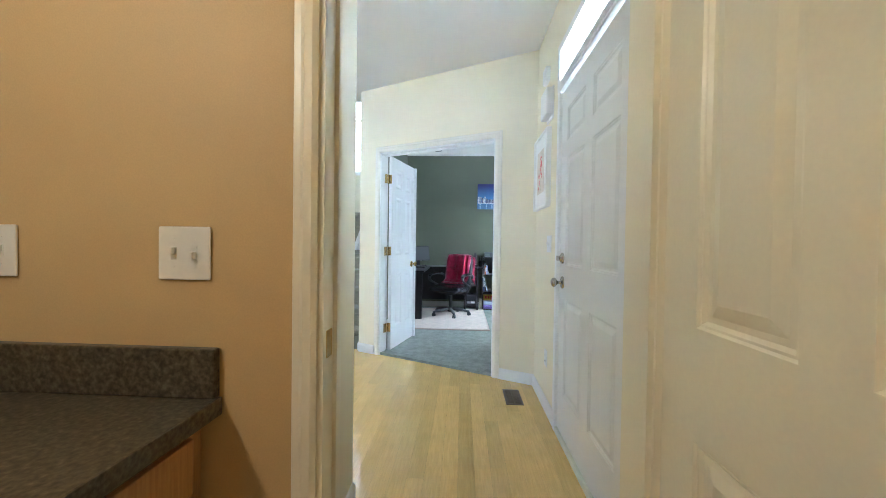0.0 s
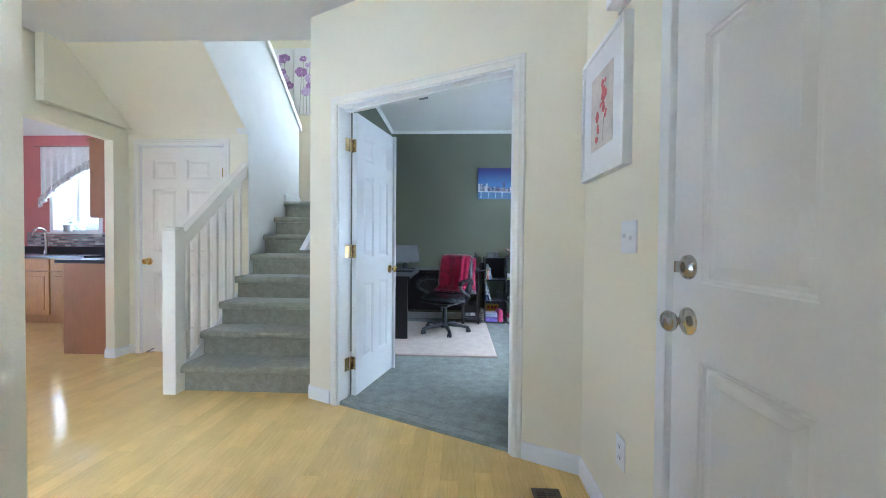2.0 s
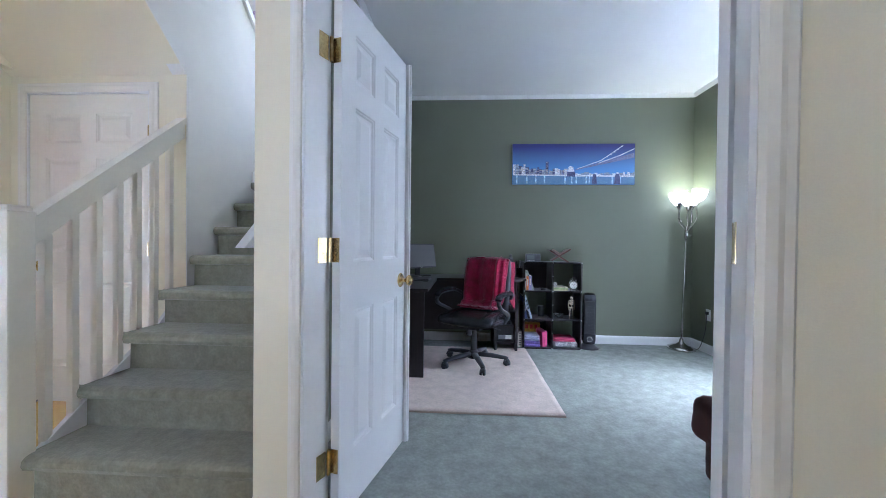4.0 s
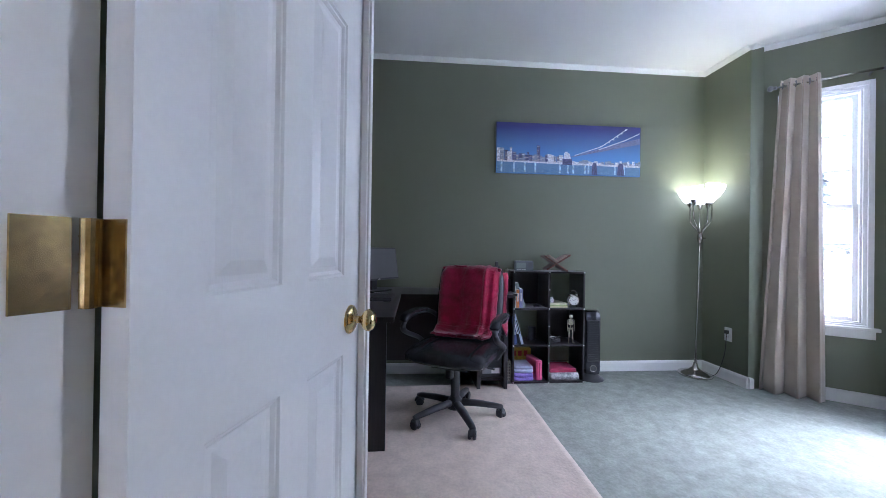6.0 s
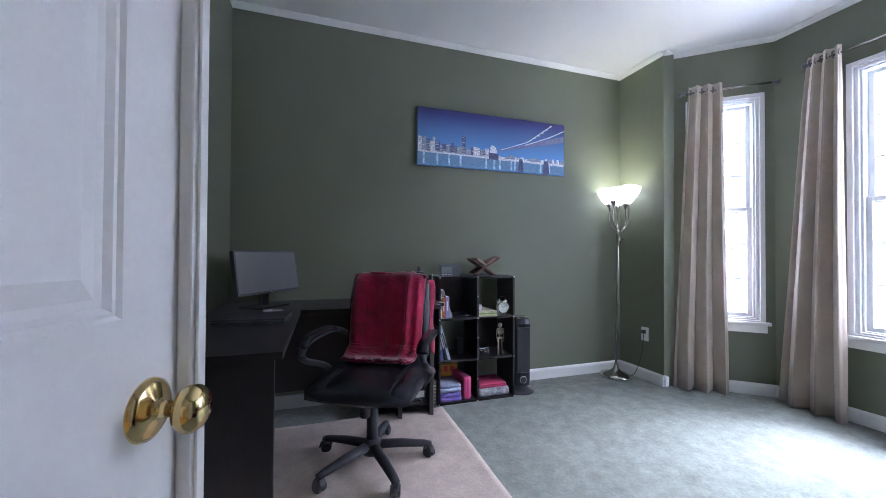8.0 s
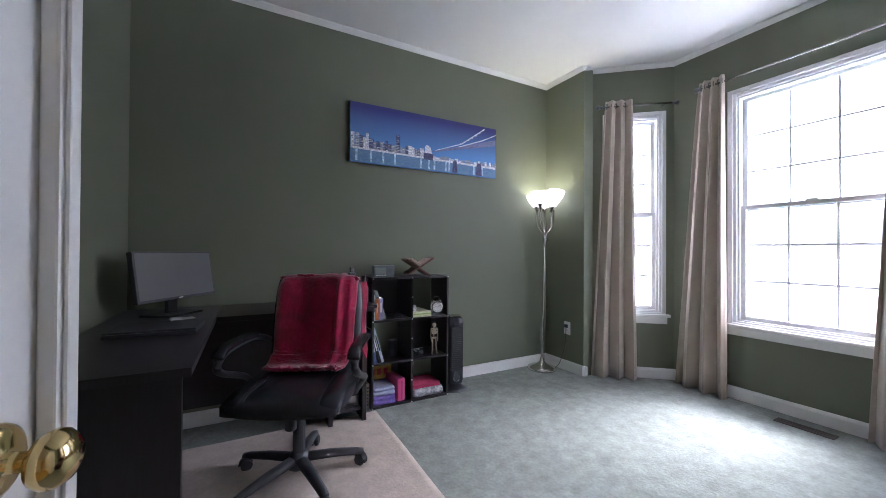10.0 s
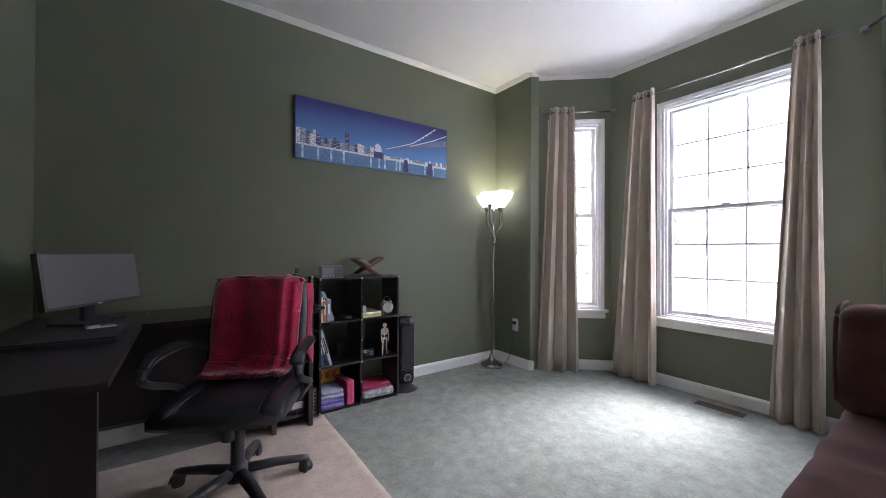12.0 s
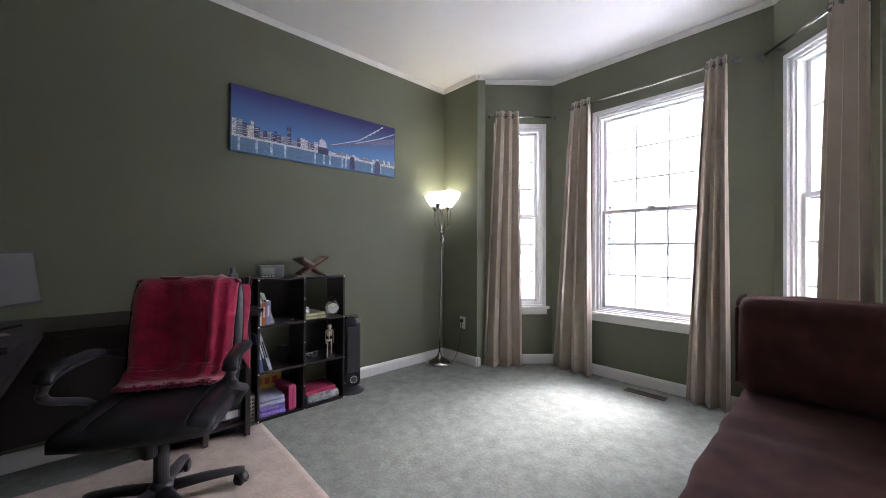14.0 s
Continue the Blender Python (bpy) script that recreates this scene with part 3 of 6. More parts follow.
part("astragal", boxes((0.610, 0.638, -0.020, -0.001, 0.0, 2.018), (0.616, 0.634, -0.026, -0.020, 0.0, 2.018), (0.624, 0.638, -0.001, 0.036, 0.0, 2.018), bevel=0.003), DOORWHITE, leaf)
for z in (0.235, 1.036, 1.785):
    hg = cyl(0.0075, z - 0.046, z + 0.046, seg=12, m=pose(-0.012, 0.036, 0))
    for k in range(1, 5):
        cyl(0.0082, z - 0.046 + k * 0.0184 - 0.0008, z - 0.046 + k * 0.0184 + 0.0008, seg=12, bm=hg, m=pose(-0.012, 0.036, 0))
    add_box(hg, -0.012, -0.0005, 0.0345, 0.0375, z - 0.046, z + 0.046)
    add_box(hg, -0.0022, -0.0004, 0.004, 0.036, z - 0.046, z + 0.046)
    part("hinge", hg, AGEDBRASS, leaf, "polished brass hinge")
    q = DL + DD * (S0 + 0.0132) + DN * 0.082
    part("hinge_plate", boxes((-0.0010, 0.0012, -0.022, 0.022, z - 0.021, z + 0.071), bevel=0.0008), AGEDBRASS, ofd, "brass hinge leaf").matrix_local = pose(q.x, q.y, 0, rz=-24.7)

# the second leaf stands folded back against the office wall
h1 = DL + DD * (S1 - 0.02) + DN * 0.135
leaf2 = panel_door("door_leaf", pose(h1.x, h1.y, 0.025, 0, 0, 2), 0.598, 2.018, "white six-panel office door leaf folded back against the wall", stile=0.095, mid=0.085)
door_knob(leaf2, 0.535, 0.915, 0.035, BRASS, "polished brass knob", sides=(1,))
for z in (0.24, 1.07, 1.80):
    q = DL + DD * (S1 - 0.0125) + DN * 0.10
    part("hinge_plate", boxes((-0.0012, 0.0012, -0.016, 0.016, z - 0.02, z + 0.07), bevel=0.001), BRASS, ofd, "brass hinge leaf").matrix_local = pose(q.x, q.y, 0, rz=-24.7)

# front door
fd = panel_door("front_door", pose(0.919, FDY0 + 0.003, 0.035, 0, 0, 90), FDY1 - FDY0 - 0.006, 2.032, "white six-panel entrance door, closed", t=0.044, stile=0.115, mid=0.11)
for z in (0.18, 0.995, 1.765):
    bm = cyl(0.0075, z - 0.05, z + 0.05, seg=12, m=pose(-0.010, 0.064, 0))
    for k in range(1, 5):
        cyl(0.0082, z - 0.05 + k * 0.02 - 0.001, z - 0.05 + k * 0.02 + 0.001, seg=12, bm=bm, m=pose(-0.010, 0.064, 0))
    add_box(bm, -0.010, 0.004, 0.058, 0.062, z - 0.05, z + 0.05)
    part("hinge", bm, BRASS, fd, "polished brass hinge")
door_knob(fd, FDY1 - FDY0 - 0.075, 0.892, 0.044, NICKEL, "satin nickel knob", sides=(1,))
bolt = lathe([(0.0, 0.020), (0.016, 0.019), (0.022, 0.014), (0.030, 0.010), (0.033, 0.004), (0.033, 0.0)], 28, m=pose(FDY1 - FDY0 - 0.075, 0.044, 1.035, -90))
add_box(bolt, FDY1 - FDY0 - 0.079, FDY1 - FDY0 - 0.071, 0.06, 0.082, 1.021, 1.051, bevel=0.002)
part("deadbolt", bolt, NICKEL, fd, "satin nickel deadbolt with thumb turn")
fdf = thing("door_frame", pose(0, 0, 0), "white flat trim round the entrance door with pale threshold", "door frame", kind="structure")
part("casing", boxes((0.857, 0.877, FDY1, FDY1 + 0.05, 0, 2.10), bevel=0.004), TRIM, fdf)
part("casing", boxes((0.857, 0.877, FDY0 - 0.05, FDY0, 0, 2.10), bevel=0.004), TRIM, fdf)
part("casing", boxes((0.856, 0.878, FDY0 - 0.05, FDY1 + 0.05, 2.08, 2.118), bevel=0.004), TRIM, fdf)
part("threshold", boxes((0.86, 1.035, FDY0, FDY1, -0.01, 0.033), bevel=0.006), mat("white_threshold", (0.685, 0.685, 0.58), 0.4), fdf)

# transom over the entrance
tr = thing("window_transom", pose(0, 0, 0), "white transom window with divided panes above the entrance", "window", kind="structure")
ty0, ty1 = 1.19, 2.215
part("frame", boxes((0.853, 0.985, ty0, ty0 + 0.05, 2.118, 2.35), (0.853, 0.985, ty1 - 0.05, ty1, 2.118, 2.35), (0.853, 0.985, ty0, ty1, 2.32, 2.365), (0.853, 0.985, ty0, ty1, 2.10, 2.135)), TRIM, tr)
sash_t = [(0.925, 0.955, ty0 + 0.05, ty1 - 0.05, 2.135, 2.15), (0.925, 0.955, ty0 + 0.05, ty1 - 0.05, 2.305, 2.32)]
for k in range(5):
    yy = ty0 + 0.05 + k * (ty1 - ty0 - 0.1) / 4
    part("muntin", boxes((0.927, 0.953, yy - 0.009, yy + 0.009, 2.15, 2.305), bevel=0.002), TRIM, tr)
part("rail", boxes(*sash_t), TRIM, tr)
for k in range(4):
    y0 = ty0 + 0.05 + k * (ty1 - ty0 - 0.1) / 4
    p = part("pane", boxes((0.938, 0.942, y0 + 0.009, y0 + (ty1 - ty0 - 0.1) / 4 - 0.009, 2.15, 2.305)), PANE, tr)
    p.visible_shadow = False

# powder room door and trim
pf = thing("door_frame", pose(0, 0, 0), "ivory moulded trim round the powder room doorway", "door frame", kind="structure")
IVORY = mat("ivory_trim_paint", (0.82, 0.76, 0.58), 0.35, vary=0.02)
casing("casing", (PJ0, 0.67), (PJ1, 0.67), 2.045, (0, -1), IVORY, pf, width=0.055)
part("jamb", boxes((PJ0, PJ0 + 0.012, 0.668, 0.782, 0, 2.033)), IVORY, pf)
part("jamb", boxes((PJ1 - 0.012, PJ1, 0.668, 0.782, 0, 2.033)), IVORY, pf)
part("head_jamb", boxes((PJ0, PJ1, 0.668, 0.782, 2.033, 2.046)), IVORY, pf)
part("door_stop", boxes((PJ0 + 0.012, PJ0 + 0.022, 0.725, 0.755, 0, 2.033), bevel=0.002), IVORY, pf)
strike = boxes((PJ0 + 0.011, PJ0 + 0.0145, 0.685, 0.715, 0.895, 0.955), bevel=0.001)
part("strike_plate", strike, BRASS, pf, "brass strike plate")
pd = panel_door("door_leaf", pose(0.681, 0.655, 0.02, 0, 0, -90), 0.66, 2.02, "ivory six-panel powder room door standing open", stile=0.10, mid=0.08, material=IVORY)
door_knob(pd, 0.60, 0.915, 0.035, BRASS, "polished brass knob", sides=(0,))

# closet door under the stairs
cf = thing("door_frame", pose(0, 0, 0), "white moulded trim round the closet door", "door frame", kind="structure")
casing("casing", (-2.893, 4.60), (-2.04, 4.60), 2.062, (0, -1), WARMLITTRIM, cf)
part("head_jamb", boxes((-2.893, -2.04, 4.598, 4.702, 2.054, 2.063)), TRIM, cf)
part("jamb", boxes((-2.893, -2.883, 4.598, 4.702, 0, 2.054)), TRIM, cf)
part("jamb", boxes((-2.05, -2.04, 4.598, 4.702, 0, 2.054)), TRIM, cf)
cd = panel_door("closet_door", pose(-2.88, 4.606, 0.018, 0, 0, 0), 0.826, 2.032, "white six-panel closet door, closed", stile=0.115, mid=0.10, material=WARMLITTRIM)
door_knob(cd, 0.07, 0.90, 0.035, BRASS, "polished brass knob", sides=(0,))
for z in (0.22, 1.02, 1.78):
    part("hinge", cyl(0.006, z - 0.045, z + 0.045, seg=10, m=pose(0.829, -0.004, 0)), BRASS, cd, "brass hinge")
stopper = tube([(-2.76, 4.60, 0.05), (-2.76, 4.53, 0.04)], 0.006, 8)
lathe([(0.0, 0.012), (0.009, 0.010), (0.010, 0.0), (0.0, 0.0)], 10, stopper, pose(-2.76, 4.53, 0.04, 90))
tagged(part("door_stopper", stopper, STEEL), "small steel spring door stopper on the baseboard", "door stop")


# ---- windows ----
def sash_window(name, a, b, s0, s1, cols, label, thick=0.15):
    """A double-hung window with grilles, filling the opening s0..s1 of the wall from a to b."""
    d = (b - a).normalized()
    n = Vector((-d.y, d.x))
    o = a + d * s0
    m = Matrix(((d.x, n.x, 0, o.x), (d.y, n.y, 0, o.y), (0, 0, 1, 0), (0, 0, 0, 1)))
    ob = thing(name, m, label, "window", kind="structure")
    w, z0, z1 = s1 - s0, WZ0, WZ1
    zm = (z0 + z1) / 2 - 0.01
    # trim steps back in three shoulders
    for k, (i0, i1, y0, y1) in enumerate(((0.0, 0.030, -0.012, 0.05), (0.030, 0.052, 0.004, 0.09), (0.052, 0.066, 0.018, 0.12))):
        part("frame", boxes((i0, i1, y0, y1, z0, z1), (w - i1, w - i0, y0, y1, z0, z1), (i1, w - i1, y0, y1, z1 - i1, z1 - i0), (i1, w - i1, y0, y1, z0 + i0 * 0.6, z0 + i1 * 0.6), bevel=0.003), VINYL, ob)
    stool = boxes((-0.03, w + 0.03, -0.035, 0.06, z0 - 0.018, z0 + 0.006), bevel=0.005)
    part("sill", stool, TRIM, ob)
    part("apron", boxes((-0.01, w + 0.01, -0.014, 0.0, z0 - 0.075, z0 - 0.018), bevel=0.003), TRIM, ob)
    i = 0.066
    for nm, y, za, zb in (("lower_sash", 0.040, z0 + 0.038, zm + 0.02), ("upper_sash", 0.070, zm - 0.02, z1 - 0.06)):
        r = 0.030
        sash = part(nm, boxes((i, i + r, y, y + 0.028, za, zb), (w - i - r, w - i, y, y + 0.028, za, zb), (i + r, w - i - r, y, y + 0.028, za, za + r), (i + r, w - i - r, y, y + 0.028, zb - r, zb), bevel=0.003), VINYL, ob)
        gx0, gx1, gz0, gz1 = i + r, w - i - r, za + r, zb - r
        for k in range(1, cols):
            x = gx0 + (gx1 - gx0) * k / cols
            part("grille", boxes((x - 0.0065, x + 0.0065, y + 0.011, y + 0.017, gz0, gz1), bevel=0.001), GRILLE, sash)
        for k in range(1, 3):
            z = gz0 + (gz1 - gz0) * k / 3
            part("grille", boxes((gx0, gx1, y + 0.0115, y + 0.0165, z - 0.0065, z + 0.0065), bevel=0.001), GRILLE, sash)
        p = part("pane", boxes((gx0, gx1, y + 0.020, y + 0.023, gz0, gz1)), PANE, sash)
        p.visible_shadow = False
    part("sash_lock", boxes((w / 2 - 0.03, w / 2 + 0.03, 0.045, 0.065, zm + 0.018, zm + 0.034), bevel=0.004), VINYL, ob)
    return ob


sash_window("window_1", BAY[0], BAY[1], *WIN1, 2, "white double-hung window with grilles in the bay")
sash_window("window_2", BAY[1], BAY[2], *WIN2, 3, "wide white double-hung window with grilles in the bay")
sash_window("window_3", BAY[2], BAY[3], *WIN3, 2, "white double-hung window with grilles in the bay")


def plain_window(name, m, w, z0, z1, label, cols=1, rows=2, depth=0.12):
    ob = thing(name, m, label, "window", kind="structure")
    part("frame", boxes((0, 0.06, -0.01, depth, z0, z1), (w - 0.06, w, -0.01, depth, z0, z1), (0.06, w - 0.06, -0.01, depth, z1 - 0.06, z1), (0.06, w - 0.06, -0.01, depth, z0, z0 + 0.05), bevel=0.004), VINYL, ob)
    for k in range(1, rows):
        z = z0 + (z1 - z0) * k / rows
        part("rail", boxes((0.06, w - 0.06, 0.05, 0.08, z - 0.02, z + 0.02), bevel=0.003), VINYL, ob)
    for k in range(1, cols):
        x = w * k / cols
        part("mullion", boxes((x - 0.03, x + 0.03, 0.03, 0.09, z0 + 0.05, z1 - 0.06), bevel=0.003), VINYL, ob)
    part("sill", boxes((-0.03, w + 0.03, -0.05, 0.02, z0 - 0.02, z0 + 0.004), bevel=0.004), TRIM, ob)
    p = part("pane", boxes((0.06, w - 0.06, 0.064, 0.068, z0 + 0.05, z1 - 0.06)), PANE, ob)
    p.visible_shadow = False
    return ob


plain_window("window_stair", pose(-1.80, 6.55, 0), 0.96, 2.40, 4.40, "tall white stairwell window", rows=2)
plain_window("window_kitchen", pose(-5.95, YB, 0), 0.84, 1.23, 2.50, "white kitchen window above the sink", cols=2, rows=1)
# unseen window, added only as a daylight source for the foyer
plain_window("added_window_living", pose(-1.30, 0.78, 0, 0, 0, 180), 1.0, 0.30, 2.25, "white unseen living area window, added to light the foyer", cols=2, rows=1)
# out of view; added so daylight reaches kitchen and foyer
plain_window("added_window_patio", pose(-7.5, 2.07, 0, 0, 0, 90), 1.6, 0.10, 2.20, "white unseen glazed opening, added to light the kitchen", cols=2, rows=1)


# ---- curtains ----
def curtain(m, top, bottom, z1, z0, folds, seed, label):
    """A grommet curtain hanging from a rod along local x at y = 0: top and bottom are its spans."""
    ob = thing("curtain", m, label, "curtain", "bay curtains")
    rnd = random.Random(seed)
    ph = [rnd.uniform(-0.5, 0.5) for _ in range(6)]

    def fn(u, v):
        z = z1 + (z0 - z1) * v
        k = v ** 0.8
        x = (top[0] + (top[1] - top[0]) * u) * (1 - k) + (bottom[0] + (bottom[1] - bottom[0]) * u) * k
        amp = 0.026 + 0.016 * v
        w = math.sin(2 * math.pi * folds * u + 0.25 * math.sin(3 * v + ph[0]) * v)
        y = amp * w + 0.005 * math.sin(2 * math.pi * (folds * 2.3 * u + ph[1]) + 1.5 * v) * v
        x += 0.008 * math.sin(2 * math.pi * folds * 2 * u + ph[2]) + 0.005 * math.sin(5 * v + 4 * u + ph[3]) * v
        z += 0.006 * math.sin(2 * math.pi * folds * u + ph[4]) * (1 if v > 0.97 else 0)
        return (x, y, z)
    part("cloth", grid_sheet(folds * 14, 26, fn, 0.003), CURTAIN, ob, smooth=True)
    for k in range(folds * 2):
        u = (k + 0.5) / (folds * 2)
        x, y, z = fn(u, 0.02)
        ring = tube([(x, 0.021 * math.cos(a), z1 - 0.045 + 0.021 * math.sin(a)) for a in [2 * math.pi * i / 16 for i in range(17)]], 0.0045, 6)
        part("grommet", ring, STEEL, ob, "dark metal grommet")
    return ob


def rod(m, x0, x1, z, label, ends=(1, 1)):
    ob = thing("curtain_rod", m, label, "curtain rod", "bay curtain rods")
    part("rod", tube([(x0, 0, z), (x1, 0, z)], 0.008, 12), NICKEL, ob, smooth=True)
    for x, s, on in ((x0, -1, ends[0]), (x1, 1, ends[1])):
        if on:
            part("finial", lathe([(0.0, 0.0), (0.012, 0.0), (0.013, 0.012), (0.008, 0.016), (0.019, 0.028), (0.022, 0.040), (0.016, 0.052), (0.0, 0.056)], 16, m=pose(x, 0, z, 0, 90 * s, 0)), STEEL, ob, "dark metal finial", smooth=True)
        part("bracket", tube([(x - s * 0.05, 0, z), (x - s * 0.05, 0.07, z - 0.005)], 0.006, 8), STEEL, ob)
    return ob


def wall_frame(a, b, off):
    d = (b - a).normalized()
    n = Vector((-d.y, d.x))
    o = a - n * off
    return Matrix(((d.x, n.x, 0, o.x), (d.y, n.y, 0, o.y), (0, 0, 1, 0), (0, 0, 0, 1)))


M1, M2, M3 = (wall_frame(BAY[i], BAY[i + 1], 0.08) for i in range(3))
rod(M1, 0.09, 0.63, 2.365, "brushed nickel curtain rod across the bay corner")
rod(M2, 0.26, 1.38, 2.39, "brushed nickel curtain rod over the wide window")
rod(M3, 0.04, 0.62, 2.365, "brushed nickel curtain rod across the bay corner")
curtain(M1, (0.11, 0.325), (0.005, 0.36), 2.415, 0.03, 3, 1, "long taupe satin grommet curtain, drawn aside")
curtain(M2, (0.245, 0.415), (0.07, 0.43), 2.44, 0.03, 3, 2, "long taupe satin grommet curtain, drawn aside")
curtain(M2, (1.245, 1.36), (1.125, 1.375), 2.44, 0.03, 3, 3, "long taupe satin grommet curtain, drawn aside")
curtain(M3, (0.47, 0.66), (0.36, 0.70), 2.415, 0.03, 3, 4, "long taupe satin grommet curtain, drawn aside")


# ---- stairs ----
stairs = thing("staircase", pose(0, 0, 0), "carpeted stairs in grey-green pile rising between white walls", "stairs", kind="structure")
RUN, RISE, Y1 = 0.2286, 0.20, 3.735
for i in range(8):
    y, z = Y1 + RUN * i, RISE * (i + 1)
    deep = RUN + 0.03 if i < 7 else 1.25
    x0 = -1.80 if y < 4.55 else -1.79
    # rounded carpet nosing over a slightly recessed riser
    prof = [(y + 0.020, z - RISE), (y + 0.022, z - 0.062), (y - 0.004, z - 0.060), (y - 0.020, z - 0.054), (y - 0.028, z - 0.036), (y - 0.024, z - 0.016), (y - 0.010, z - 0.004), (y + 0.006, z), (y + deep, z), (y + deep, z - RISE)]
    part("step", slab_x(prof, x0, -0.81), STAIRCARPET, stairs)
    if y < 4.5:
        part("carpet_wrap", slab_x([(y + 0.01, z - 0.066), (y - 0.010, z - 0.060), (y - 0.020, z - 0.035), (y - 0.006, z - 0.004), (y + 0.015, z - 0.004), (y + 0.03, z - 0.03)], -1.835, -1.80), STAIRCARPET, stairs)
part("stringer", slab_x([(Y1 + 0.02, 0.0), (4.60, 0.0), (4.60, 0.78), (4.40, 0.60), (Y1 + 0.02, 0.17)], -1.825, -1.801), TRIM, stairs)

rail = thing("stair_railing", pose(0, 0, 0), "white painted stair railing with square newel and balusters", "railing")
newel = boxes((-1.885, -1.785, 3.665, 3.765, 0, 1.205), bevel=0.006)
add_box(newel, -1.88, -1.79, 3.67, 3.76, 1.205, 1.228, bevel=0.010)
part("newel_post", newel, WARMLITTRIM, rail)
hr0, hr1 = Vector((-1.825, 3.765, 1.11)), Vector((-1.825, 4.60, 1.11 + 0.835 * 0.845))
for k, (w2, zz0, zz1) in enumerate(((0.033, 0.035, 0.075), (0.020, -0.055, 0.035))):
    bm = slab_x([(hr0.y, hr0.z + zz0), (hr1.y, hr1.z + zz0), (hr1.y, hr1.z + zz1), (hr0.y, hr0.z + zz1)], -1.825 - w2, -1.825 + w2)
    part("handrail" if k == 0 else "under_rail", bm, WARMLITTRIM, rail)
for k in range(7):
    y = 3.83 + k * 0.112
    zb = RISE * (int((y - Y1 + 0.015) / RUN) + 1) - 0.004
    zt = hr0.z - 0.05 + (y - hr0.y) * 0.845
    part("baluster", boxes((-1.841, -1.809, y - 0.016, y + 0.016, zb - 0.02, zt), bevel=0.003), WARMLITTRIM, rail)

wr = thing("wall_handrail", pose(0, 0, 0), "white wooden handrail fixed to the stair wall", "handrail")
part("rail", slab_x([(3.70, 1.065), (3.92, 1.065), (5.30, 2.235), (5.30, 2.325)], -0.885, -0.845), TRIM, wr)
for y in (4.1, 5.0):
    part("bracket", tube([(-0.865, y, 1.07 + (y - 3.78) * 0.85), (-0.812, y, 1.03 + (y - 3.78) * 0.85)], 0.008, 8), BRASS, wr)

# flower canvases and daylight on the landing
VIOLET = mat("violet_paint", (0.40, 0.22, 0.48), 0.7, vary=0.35, scale=40)
LILAC = mat("lilac_paint", (0.62, 0.47, 0.68), 0.7, vary=0.3, scale=50)
STEM = mat("olive_paint", (0.33, 0.34, 0.20), 0.7, vary=0.2, scale=30)
CANVASWHITE = mat("canvas_white", (0.82, 0.80, 0.80), 0.8, vary=0.03, scale=20)


def flower_canvas(x0, x1, z0, z1, seed):
    ob = thing("canvas_picture", pose(0, 0, 0), "white canvas with painted purple poppies on the landing wall", "picture", "flower canvases")
    part("canvas", boxes((x0, x1, 6.515, 6.548, z0, z1), bevel=0.003), CANVASWHITE, ob)
    rnd = random.Random(seed)
    for k in range(6):
        cx, cz, r = rnd.uniform(x0 + 0.06, x1 - 0.06), z0 + (z1 - z0) * (0.34 + 0.1 * k), rnd.uniform(0.05, 0.085)
        bm = bmesh.new()
        for p in range(7):
            a = p * 0.9 + rnd.random()
            pr = r * rnd.uniform(0.4, 0.65)
            pts = [(cx + 0.6 * r * math.cos(a) + pr * math.cos(q) * rnd.uniform(0.8, 1.1), cz + 0.5 * r * math.sin(a) + pr * 0.8 * math.sin(q)) for q in [2 * math.pi * i / 10 for i in range(10)]]
            bm.faces.new([bm.verts.new((px, 6.5138 - 0.0001 * p, pz)) for px, pz in pts])
        part("flower", bm, VIOLET if k % 2 else LILAC, ob)
        part("stem", tube([(cx, 6.5145, cz - r * 0.6), (cx + rnd.uniform(-0.03, 0.03), 6.5145, z0 + 0.01)], 0.004, 4, flat=0.2, up=(0, 1, 0)), STEM, ob)


flower_canvas(-2.225, -1.90, 3.04, 4.02, 5)
flower_canvas(-2.56, -2.24, 3.04, 4.02, 9)

# ---- powder room ----
van = thing("vanity", pose(0, 0, 0), "oak vanity cabinet along the powder room wall", "vanity")
part("body", boxes((-0.845, -0.28, -0.9, 0.665, 0.09, 0.772), (-0.845, -0.335, -0.9, 0.665, 0.0, 0.09)), OAK, van)
for k, y in enumerate((-0.86, -0.10)):
    part("door", boxes((-0.28, -0.26, y + 0.02, y + 0.72, 0.14, 0.60), bevel=0.005), OAK, van)
    part("drawer_front", boxes((-0.28, -0.26, y + 0.02, y + 0.72, 0.63, 0.745), bevel=0.005), OAK, van)
ct = thing("countertop", pose(0, 0, 0), "brown speckled laminate vanity top with upstand", "countertop")
part("top", boxes((-0.86, -0.233, -0.92, 0.668, 0.773, 0.812), bevel=0.004), COUNTER, ct)
part("side_splash", boxes((-0.86, -0.24, 0.648, 0.669, 0.812, 0.918), bevel=0.004), COUNTER, ct)
vl = thing("vanity_light", pose(0, 0, 0), "lit frosted glass vanity light on the powder room wall", "wall lamp")
part("back_plate", boxes((-0.864, -0.84, -0.75, -0.05, 2.05, 2.15), bevel=0.006), BRASS, vl)
for y in (-0.62, -0.40, -0.18):
    part("shade", lathe([(0.03, 0.0), (0.055, -0.03), (0.065, -0.09), (0.055, -0.13), (0.0, -0.14)], 16, m=pose(-0.775, y, 2.12)), emitter("vanity_bulb", (1.0, 0.86, 0.66), 1.3), vl, smooth=True)
    part("arm", tube([(-0.845, y, 2.10), (-0.795, y, 2.13), (-0.775, y, 2.12)], 0.008, 8), BRASS, vl)


